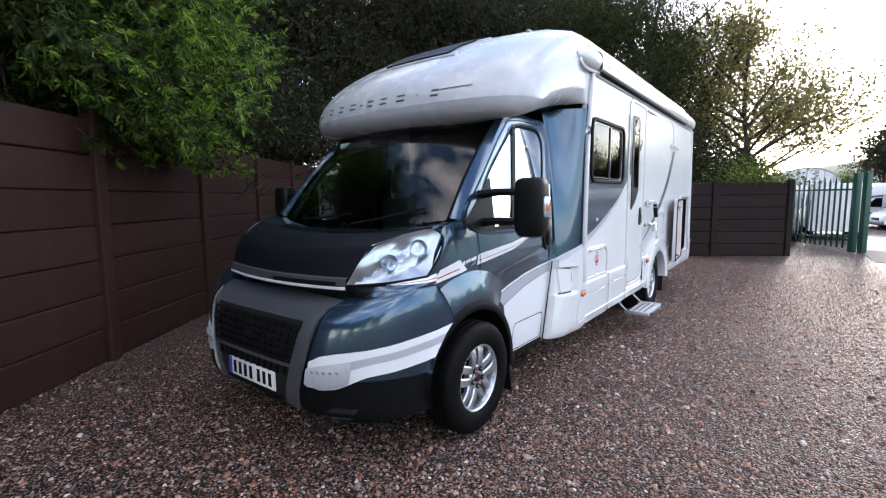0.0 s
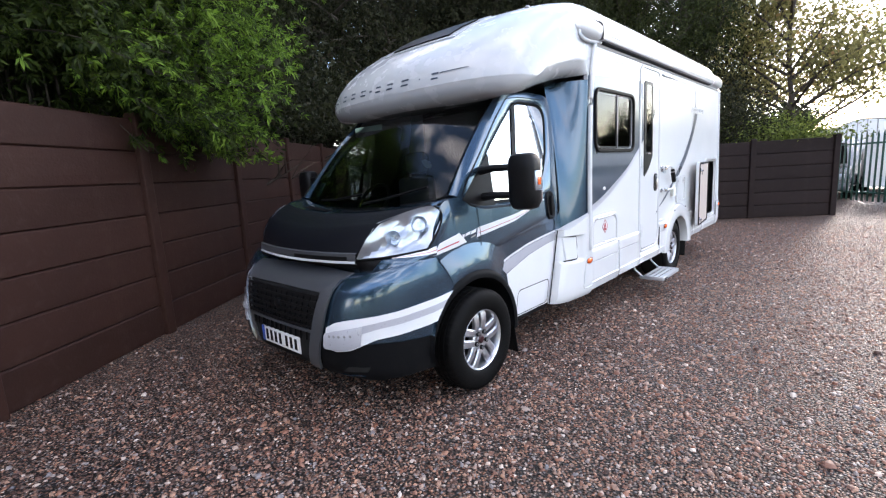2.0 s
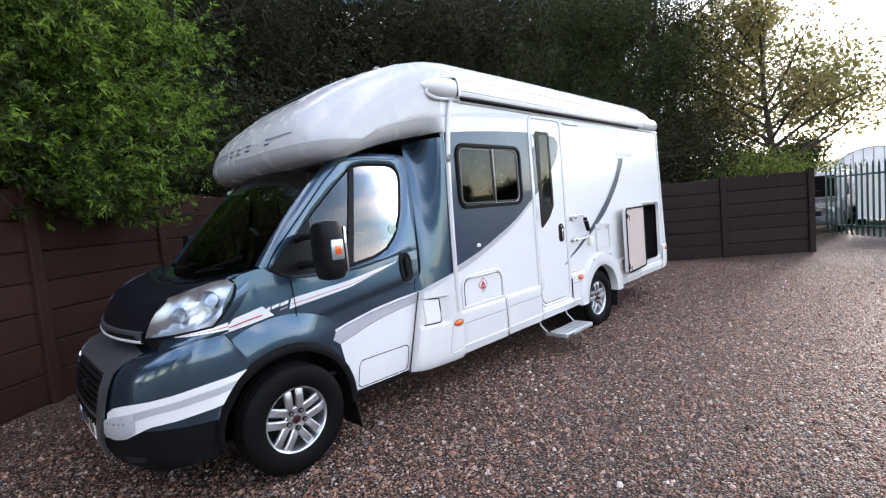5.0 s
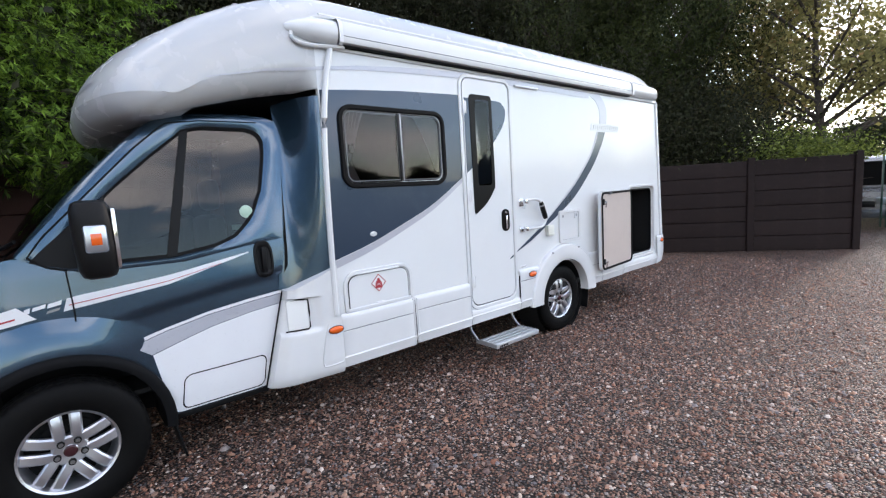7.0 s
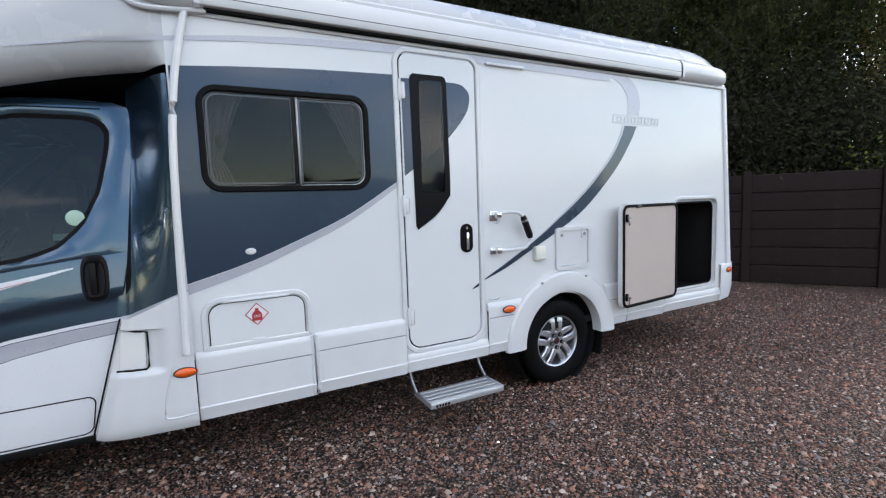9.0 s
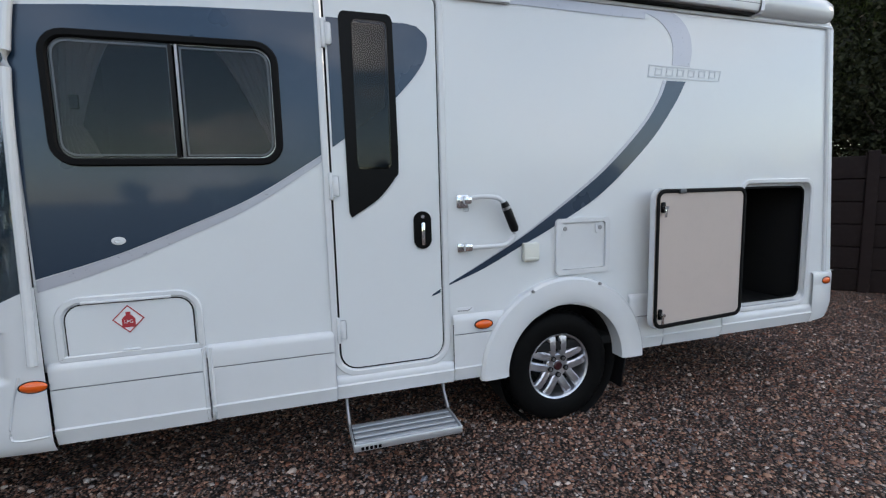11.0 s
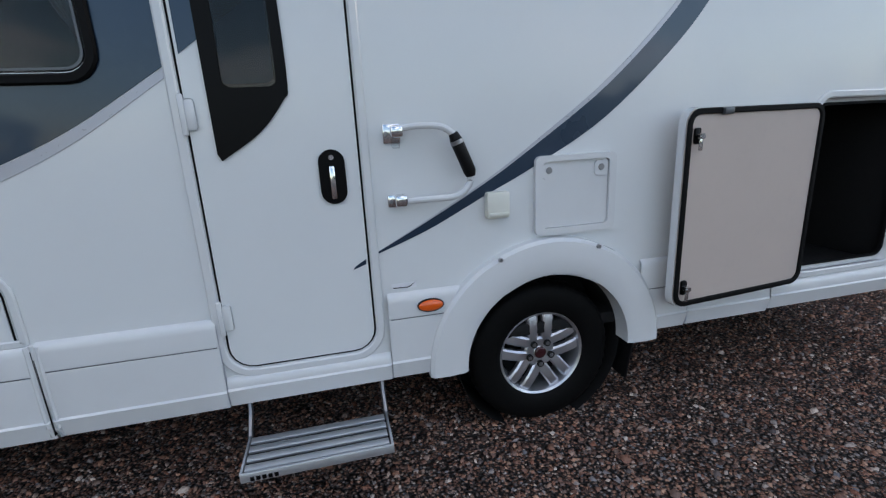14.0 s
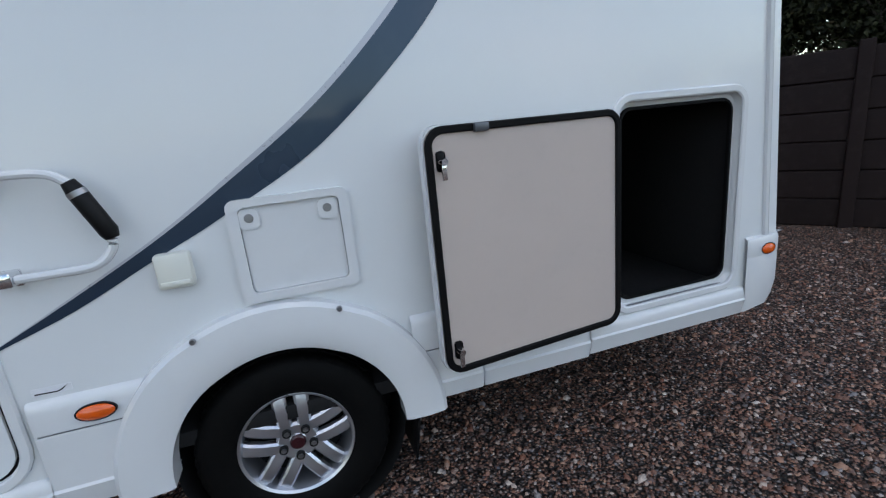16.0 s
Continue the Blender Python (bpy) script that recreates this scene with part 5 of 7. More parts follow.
rows = []
for j in range(9):
    t = j / 8
    wd = 0.885 + (0.825 - 0.885) * t
    rows.append([tuple(ws_bottom(wd * k / 10).lerp(ws_top(wd * k / 10), t) + Vector((0, -0.03, 0.03)) * math.sin(math.pi * t)) for k in range(-10, 11)])
screen = part("windscreen", grid(rows), GLASS_SCREEN, van, "raked dark windscreen with a tax disc")
edge_rows = []
for j in range(9):
    t = j / 8
    wd = 0.885 + (0.825 - 0.885) * t
    edge_rows.append([ws_bottom(s * wd).lerp(ws_top(s * wd), t) + Vector((0, -0.03, 0.03)) * math.sin(math.pi * t) for s in (1, -1)])
front_line = resample(O_FRONT[::-1], 9)
for i, s in ((0, 1), (1, -1)):
    rws = []
    for j in range(9):
        a = edge_rows[j][i]
        b = Vector(cab_side(*front_line[j], s))
        rws.append([tuple(a + Vector((0, 0.004, -0.004))), tuple(a.lerp(b, 0.33) + Vector((s * 0.004, -0.012, 0.012))), tuple(a.lerp(b, 0.7) + Vector((s * 0.010, -0.006, 0.010))), tuple(b)])
    part("windscreen_pillar", grid(rws), BLUE, van)
part("tax_disc", lathe([(0.0, 0.0), (0.04, 0.0), (0.042, -0.002)], 20, Matrix.Translation(tuple(ws_bottom(0.55).lerp(ws_top(0.55), 0.36) + Vector((0, 0.012, -0.01)))) @ pose(0, 0, 0, 0, 40, -90)), PLATE_WHITE, screen)
part("top_sticker", box(XC - 0.70, XC - 0.3, 3.14, 3.144, 2.0, 2.05, 0, ), STICKER, screen)
part("cab_roof", grid([[(XC + u, y + 0.1 * u * u, 2.205 - 0.05 * abs(u) ** 3) for u in (-0.88, -0.72, -0.4, 0, 0.4, 0.72, 0.88)] for y in (3.18, 3.5, 4.1)]), BLUE, van)
part("cab_floor", box(XC - 0.95, XC + 0.95, 2.5, 4.1, 0.53, 0.56), DARK_INSIDE, van)
part("bulkhead", box(XC - 0.72, XC + 0.72, 4.12, 4.15, 0.56, 2.18), DARK_INSIDE, van)
part("dashboard", box(XC - 0.84, XC + 0.84, 2.58, 2.95, 0.85, 1.30, 0.05), DARK_INSIDE, van)
wheel_m = Matrix.Translation((XC - 0.42, 3.06, 1.33)) @ pose(0, 0, 0, 0, 0, 90) @ pose(0, 0, 0, 0, 35)
part("steering_wheel", tube([tuple(wheel_m @ Vector((0, 0.20 * math.cos(2 * math.pi * k / 24), 0.20 * math.sin(2 * math.pi * k / 24)))) for k in range(25)], 0.016, 8), BLACK_PLASTIC, van)
for u in (-0.45, 0.45):
    sb = bmesh.new()
    cuboid(sb, XC + u - 0.25, XC + u + 0.25, 3.15, 3.66, 0.75, 0.95, 0.05)
    cuboid(sb, XC + u - 0.24, XC + u + 0.24, 3.62, 3.76, 0.9, 1.55, 0.06)
    cuboid(sb, XC + u - 0.14, XC + u + 0.14, 3.66, 3.76, 1.58, 1.80, 0.045)
    part("cab_seat", sb, SEAT, van, "dark grey cloth cab seat")
for u0, u1, d in ((-0.55, 0.1, 0.02), (0.12, 0.72, 0.028)):
    part("wiper", tube([tuple(ws_bottom(u0) + Vector((0, 0.02, 0.03))), tuple(ws_bottom((u0 + u1) / 2).lerp(ws_top((u0 + u1) / 2), 0.05) + Vector((0, -0.03, 0.02))), tuple(ws_bottom(u1).lerp(ws_top(u1), 0.10) + Vector((0, -0.03, 0.02)))], 0.010, 6), SEAL, van)
# bonnet
B_EDGE = [(0, (0.64, 2.035, 1.09)), (0.12, (0.685, 2.085, 1.18)), (0.25, (0.74, 2.165, 1.272)), (0.5, (0.84, 2.33, 1.335)), (0.76, (0.945, 2.495, 1.384)), (1, (0.87, 2.64, 1.395))]
B_MID = [(0, (0, 1.955, 1.085)), (0.12, (0, 1.985, 1.15)), (0.25, (0, 2.06, 1.22)), (0.5, (0, 2.22, 1.285)), (0.76, (0, 2.37, 1.315)), (1, (0, 2.485, 1.325))]


def bonnet(k, t, lift=0.0):
    e, c = ([lerp_table([(q, v[i]) for q, v in tb], t) for i in range(3)] for tb in (B_EDGE, B_MID))
    return (XC + e[0] * k, c[1] + (e[1] - c[1]) * k * k - 0.5 * lift, c[2] + (e[2] - c[2]) * k * k + lift)


part("bonnet", grid([[bonnet(k / 10, t) for k in range(-10, 11)] for t in (0, 0.03, 0.07, 0.12, 0.18, 0.25, 0.32, 0.4, 0.5, 0.6, 0.7)]), BONNET_BRA, van, "bonnet under a matt black cover")
panel = part("bonnet_rear", grid([[bonnet(k / 10, t, -0.003) for k in range(-10, 11)] for t in (0.69, 0.74, 0.8, 0.86, 0.92, 1)]), BLUE, van, "dark painted rear of the bonnet with louvres")
for k0, k1 in ((-0.62, -0.18), (0.02, 0.50)):
    for j in range(17):
        kk = k0 + (k1 - k0) * j / 17
        part("louvre", thick(grid([[bonnet(kk + 0.013 * q - 0.10 * (t - 0.8), t, 0.001 + 0.006 * q) for q in (0, 1)] for t in (0.76, 0.82, 0.88)]), 0.003), SLATE_DARK, panel)
        part("louvre_slot", grid([[bonnet(kk + 0.013 + 0.011 * q - 0.10 * (t - 0.8), t, 0.0015) for q in (0, 1)] for t in (0.76, 0.82, 0.88)]), SEAL, panel)
def lip(k, drop, back):
    p = Vector(bonnet(k, 0.0))
    return (p.x, p.y - 0.014 + back, p.z - drop)


part("bonnet_lip", grid([[lip(-1 + 2 * k / 20, dz, b) for k in range(21)] for dz, b in ((-0.004, 0.02), (0.004, 0.0), (0.045, -0.006), (0.052, 0.0))]), GREY_TRIM, van, "dark grey lower lip of the bonnet")
part("bonnet_lip_strip", grid([[lip(-1 + 2 * k / 20, dz, b) for k in range(21)] for dz, b in ((0.052, -0.006), (0.054, -0.012), (0.068, -0.010), (0.072, 0.01))]), PALE, van, "thin white strip along the bonnet lip")
part("bonnet_lip_shadow", grid([[lip(0.05 + 0.85 * k / 8, dz, -0.010) for k in range(9)] for dz in (0.022, 0.048)]), BLACK_PLASTIC, van)
part("bonnet_recess", grid([[(XC + u, 2.06 + 0.2 * u * u, z) for u in (-0.70, -0.4, -0.2, 0, 0.2, 0.4, 0.70)] for z in (0.80, 1.09)]), DARK_INSIDE, van)

# bumper: plan line and fall-back with height
BPLAN = [(0, 1.785), (0.3, 1.788), (0.5, 1.80), (0.65, 1.832), (0.78, 1.893), (0.88, 1.975), (0.96, 2.08), (1.02, 2.20), (1.05, 2.31), (1.066, 2.42), (1.075, 2.55)]
BACK = [(0.27, 0.16), (0.30, 0.08), (0.34, 0.03), (0.43, 0.0), (0.55, 0.0), (0.66, 0.012), (0.76, 0.03), (0.85, 0.06), (0.90, 0.11), (0.93, 0.17), (0.95, 0.23), (0.965, 0.30), (0.97, 0.38)]
SEAM = [(0.30, 2.29), (0.45, 2.233), (0.60, 2.28), (0.64, 2.303), (0.70, 2.346), (0.76, 2.40), (0.80, 2.45), (0.83, 2.487), (0.92, 2.44), (1.04, 2.365), (1.1, 2.33)]


def bumper(u, z, out=0.0):
    a = abs(u)
    y = lerp_table(BPLAN, a) + lerp_table(BACK, z) * max(0.12, 1 - 0.85 * a ** 2.2) - out * (1 - 0.6 * a * a)
    z += 0.065 * max(0, min(1, (a - 0.62) / 0.4)) ** 1.5 * max(0, min(1, (z - 0.83) / 0.13))
    y = min(y, lerp_table(SEAM, z))
    return (XC + u + math.copysign(out * 0.9 * a ** 3, u) - math.copysign((0.03 * max(0, z - 0.7) + 0.12 * max(0, z - 0.92)) * a ** 3, u), y, z)


BU = [0, 0.12, 0.25, 0.38, 0.5, 0.6, 0.7, 0.78, 0.85, 0.9, 0.94, 0.97, 1.0, 1.02, 1.035, 1.05, 1.06, 1.066, 1.071, 1.075]
BU = [-b for b in BU[:0:-1]] + BU
part("bumper_upper", grid([[bumper(u, z) for u in BU] for z in (0.54, 0.58, 0.62, 0.66, 0.72, 0.78, 0.82, 0.85, 0.88, 0.90, 0.92, 0.935, 0.95, 0.96, 0.967, 0.97)]), BLUE, van, "slate blue metallic bumper")
part("bumper_lower", grid([[bumper(u, max(z, 0.275 + 0.06 * max(0, (abs(u) - 0.74) / 0.335) ** 1.4), 0.006) for u in BU] for z in (0.275, 0.285, 0.30, 0.32, 0.345, 0.38, 0.44, 0.50, 0.545)]), SLATE_DARK, van, "dark slate lower bumper")
part("undertray", box(XC - 0.85, XC + 0.85, 2.06, 2.6, 0.275, 0.31), DARK_INSIDE, van)
# black box added behind the front so that its gaps show dark
part("front_carrier", box(XC - 0.88, XC + 0.88, 2.30, 2.48, 0.5, 1.12, 0.02), DARK_INSIDE, van)


def quad_on_bumper(c00, c10, c11, c01, out, nu=10, nz=5):
    """A patch on the bumper between four corners (u, z)."""
    rws = []
    for j in range(nz + 1):
        t = j / nz
        a = (c00[0] + (c01[0] - c00[0]) * t, c00[1] + (c01[1] - c00[1]) * t)
        b = (c10[0] + (c11[0] - c10[0]) * t, c10[1] + (c11[1] - c10[1]) * t)
        rws.append([bumper(a[0] + (b[0] - a[0]) * k / nu, a[1] + (b[1] - a[1]) * k / nu, out) for k in range(nu + 1)])
    return grid(rws)


grille = part("radiator_grille", quad_on_bumper((-0.44, 0.60), (0.44, 0.60), (0.50, 0.853), (-0.50, 0.853), 0.008), DARK_INSIDE, van, "black mesh grille in a grey satin surround")
for j in range(6):
    z = 0.622 + j * 0.040
    w = 0.435 + 0.06 * (z - 0.6) / 0.24
    part("grille_bar", thick(quad_on_bumper((-w, z - 0.008), (w, z - 0.008), (w, z + 0.010), (-w, z + 0.010), 0.024, 10, 1), 0.012), BLACK_PLASTIC, grille)
for k in range(13):
    u = -0.40 + k * 0.80 / 12
    part("grille_rib", thick(quad_on_bumper((u - 0.005, 0.61), (u + 0.005, 0.61), (u * 1.12 + 0.005, 0.83), (u * 1.12 - 0.005, 0.83), 0.010, 1, 5), 0.006), BLACK_PLASTIC, grille)
bx = bumper(0.0, 0.72, 0.03)
part("blank_badge", lathe([(0.0, 0.010), (0.030, 0.009), (0.042, 0.004), (0.046, -0.02)], 20, Matrix.Translation(bx) @ pose(0, 0, 0, 0, 0, -90)), BLACK_PLASTIC, grille)
for a in (((-0.62, 0.985), (0.62, 0.985), (0.62, 0.985), (-0.62, 0.985)),):
    part("grille_surround", thick(quad_on_bumper((-0.51, 0.853), (0.51, 0.853), (0.62, 0.962), (-0.62, 0.962), 0.016, 14, 8), 0.018), GREY_TRIM, van, "grey satin grille surround")
    for s in (1, -1):
        part("surround_side", thick(quad_on_bumper((s * 0.36, 0.36), (s * 0.46, 0.34), (s * 0.60, 0.93), (s * 0.495, 0.856), 0.018, 4, 10), 0.018), GREY_TRIM, van)
        if s < 0:
            # chrome strip stands in for the highlight along the far edge
            part("surround_edge", thick(quad_on_bumper((s * 0.457, 0.36), (s * 0.462, 0.36), (s * 0.605, 0.93), (s * 0.60, 0.93), 0.020, 2, 10), 0.004), CHROME, van)
        part("surround_inner_edge", thick(quad_on_bumper((s * 0.44, 0.60), (s * 0.448, 0.60), (s * 0.505, 0.856), (s * 0.496, 0.856), 0.024, 1, 6), 0.006), CHROME, van)
    part("surround_lower", thick(quad_on_bumper((-0.435, 0.585), (0.435, 0.585), (0.445, 0.605), (-0.445, 0.605), 0.022, 10, 2), 0.012), GREY_TRIM, van)
part("lower_intake", quad_on_bumper((-0.36, 0.37), (0.36, 0.37), (0.43, 0.585), (-0.43, 0.585), 0.010), DARK_INSIDE, van)
for k in range(12):
    u = -0.36 + k * 0.72 / 11
    part("intake_fin", thick(quad_on_bumper((u - 0.008, 0.53), (u + 0.008, 0.53), (u + 0.008, 0.583), (u - 0.008, 0.583), 0.022, 1, 2), 0.012), BLACK_PLASTIC, van)
for s_ in (1, -1):
    # flat near-black patch gives the fog recess its shade
    part("fog_recess", quad_on_bumper((s_ * 0.64, 0.350), (s_ * 0.80, 0.356), (s_ * 0.82, 0.392), (s_ * 0.69, 0.388), 0.009), DARK_INSIDE, van)
    # thin blue strip stands in for the glint below it
    part("fog_blade", thick(quad_on_bumper((s_ * 0.60, 0.318), (s_ * 0.78, 0.324), (s_ * 0.78, 0.329), (s_ * 0.62, 0.324), 0.010, 8, 1), 0.004), BLUE, van)
# number plate: plain bars stand for its characters
plate_y = 1.766
np_ = part("number_plate", box(XC - 0.268, XC + 0.268, plate_y, plate_y + 0.008, 0.402, 0.522, 0.004), PLATE_WHITE, van, "white number plate with plain dark bars")
part("plate_band", box(XC - 0.266, XC - 0.228, plate_y - 0.0015, plate_y, 0.404, 0.520), PLATE_BLUE, np_)
for k in range(7):
    u = -0.212 + k * 0.063 + (0.026 if k > 3 else 0)
    cb = box(XC + u + 0.006, XC + u + 0.038, plate_y - 0.002, plate_y, 0.422, 0.502)
    part("plate_bar", cb, INK, np_)
# stripe, running lamps and headlamps on both front corners
for s in (1, -1):
    def onb(u, z, out):
        return bumper(s * u, z, out)
    lo_line = [(0.53, 0.50), (0.62, 0.485), (0.72, 0.50), (0.79, 0.535), (0.86, 0.572), (0.96, 0.592), (1.05, 0.625), (1.06, 0.635)]
    hi_line = [(0.545, 0.635), (0.62, 0.675), (0.70, 0.695), (0.78, 0.71), (0.86, 0.722), (0.96, 0.745), (1.05, 0.782), (1.075, 0.805)]
    a, b = resample(lo_line, 20), resample(hi_line, 20)
    for nm, t0, t1, mat in (("bumper_stripe", 0.0, 0.44, PALE), ("bumper_stripe_grey", 0.44, 0.72, SILVER), ("bumper_stripe", 0.72, 1.0, PALE)):
        part(nm, grid([[onb(p[0] + (q[0] - p[0]) * t, p[1] + (q[1] - p[1]) * t, 0.012) for p, q in zip(a, b)] for t in (t0, (t0 + t1) / 2, t1)]), mat, van)
    def on_stripe(k, t, out):
        return onb(a[k][0] + (b[k][0] - a[k][0]) * t, a[k][1] + (b[k][1] - a[k][1]) * t, out)
    lens = part("running_lamp", thick(grid([[on_stripe(k, t, 0.021 if 0 < i < 3 and k < 9 else 0.014) for k in range(10)] for i, t in enumerate((0.06, 0.14, 0.62, 0.70))]), 0.010), SILVER, van, "silvery lamp strip with five round lights")
    for k in range(5):
        c = onb(0.585 + 0.036 * k, 0.588 + 0.003 * k, 0.024)
        bmx = bmesh.new()
        bmesh.ops.create_uvsphere(bmx, u_segments=10, v_segments=6, radius=0.0125, matrix=Matrix.Translation(c))
        part("round_light", bmx, STEEL, lens)
    bmx = thick(grid([[onb(u, z, 0.02) for u in (0.545, 0.565, 0.585)] for z in (0.50, 0.53, 0.555)]), 0.01)
    part("lamp_foot", bmx, SILVER, lens)

    def head(a, b, out):
        """a runs outwards, b upwards on the lamp's face."""
        p00, p10 = Vector((0.615, 2.035, 1.04)), Vector((1.0, 2.325, 1.095))
        p01, p11 = Vector((0.712, 2.165, 1.278)), Vector((0.962, 2.505, 1.39))
        p = p00.lerp(p10, a).lerp(p01.lerp(p11, a), b)
        bulge = math.sin(math.pi * a) * 0.05 * (1 - 0.6 * b) + 0.045 * math.sin(math.pi * b)
        p = p.lerp(Vector((0.84, 2.27, 1.20)), 0.16 * (a * b) ** 5)
        p += Vector((0.62, -0.70, 0.35)) * (bulge * (0.8 if b < 1 else 1) + out)
        p.y += 0.075 * math.sin(math.pi * b) * a ** 3
        low = -0.02 * math.sin(math.pi * a) * (1 - b)
        return (XC + s * p.x, p.y, p.z + low)
    hl = part("headlamp", grid([[head(i / 10, j / 8, 0.0) for i in range(11)] for j in range(9)]), GLASS_CLEAR, van, "large clear swept-back headlamp")
    part("lamp_housing", grid([[head(i / 12, j / 10, -0.006 - 0.055 * min(1, 4 * min(i / 12, 1 - i / 12, j / 10, 1 - j / 10)) - 0.028 * min(1, 3 * min(i / 12, 1 - i / 12, j / 10, 1 - j / 10)) * math.sin(i * 1.3) * math.cos(j * 0.9)) for i in range(13)] for j in range(11)]), LAMP_SILVER, hl)
    for (ca, cb_), r in (((0.42, 0.42), 0.048), ((0.72, 0.60), 0.054)):
        c = Vector(head(ca, cb_, -0.03))
        m = look(c, c + Vector((s * 0.62, -0.70, 0.2))) @ pose(0, 0, 0, 0, 90)
        part("lamp_bowl", lathe([(r, 0.012), (r * 0.96, 0.0), (r * 0.7, -0.03), (r * 0.35, -0.045), (0.02, -0.05)], 20, m), LAMP_SILVER, hl)
        bmx = bmesh.new()
        bmesh.ops.create_uvsphere(bmx, u_segments=12, v_segments=8, radius=r * 0.30, matrix=Matrix.Translation(tuple(Vector(head(ca, cb_, -0.035)))))
        part("lamp_bulb", bmx, GLASS_CLEAR, hl)
    part("headlamp_edge", tube([head(i / 10, 0.0, 0.004) for i in range(11)] + [head(1, j / 6, 0.004) for j in range(1, 7)], 0.008, 6), SEAL, hl)
    # wing top between bonnet, lamp and pillar
    inner = [bonnet(s, t) for t in (0.72, 0.78, 0.86, 0.93, 1.0)]
    outer = [head(b2, 1.0, -0.004) for b2 in (0.9, 1.0)] + [cab_side(2.53, 1.384, s), cab_side(2.60, 1.395, s), cab_side(2.66, 1.41, s)]
    part("wing_top", grid([[tuple(Vector(p).lerp(Vector(q), t)) for p, q in zip(inner, outer)] for t in (0, 0.5, 1)]), BLUE, van)
    wing = []
    for k in range(9):
        p = head(1.0, k / 8, -0.003)
        q = cab_side(p[1] + 0.075, p[2], s, 0.002)
        wing.append([p, tuple(Vector(p).lerp(Vector(q), 0.5) + Vector((s * 0.004, 0, 0))), q])
    part("wing_edge", grid(wing), BLUE, van)
    # skin below the lamp, running back into the wing, with the film's forward tip
    def under_lamp(a2, t, out=0.0):
        w = min(1.0, a2)
        p = Vector(bumper(s * float(np.interp(w, [0, 0.3, 0.6, 0.85, 1], [0.60, 0.7, 0.85, 0.97, 1.04])), 0.968))
        q = Vector(head(w, 0.0, -0.004))
        v = p.lerp(q, t) + Vector((s * 0.5, -0.6, 0.1)) * 0.018 * math.sin(math.pi * t) * min(1, 3 * w)
        if a2 > 1:
            v = v.lerp(Vector(cab_side(2.41, v.z + 0.012, s, 0.002)), (a2 - 1) / 0.3)
        return tuple(v + Vector((s * 0.7, -0.5, 0.2)) * out)
    part("lamp_gap", grid([[under_lamp(a2 / 10, t) for a2 in range(5)] for t in (0, 0.25, 0.5, 0.75, 1)]), BLACK_PLASTIC, van)
    part("under_lamp_skin", grid([[under_lamp(a2 / 20, t) for a2 in range(8, 27)] for t in (0, 0.17, 0.33, 0.5, 0.67, 0.83, 1)]), BLUE, van)
    if s > 0:
        tip = [0.52 + 0.78 * k / 14 for k in range(15)]
        for nm, q0, q1, out, mat in (("upper_stripe", 0.0, 1.0, 0.004, PALE), ("red_line", 0.36, 0.48, 0.0055, RED)):
            part(nm, grid([[under_lamp(a2, 0.90 - 0.72 * (a2 - 0.5) / 0.8 + (0.05 + 0.72 * (a2 - 0.5) / 0.8) * (q0 + (q1 - q0) * t), out) for a2 in tip] for t in (0, 0.33, 0.67, 1)]), mat, van)


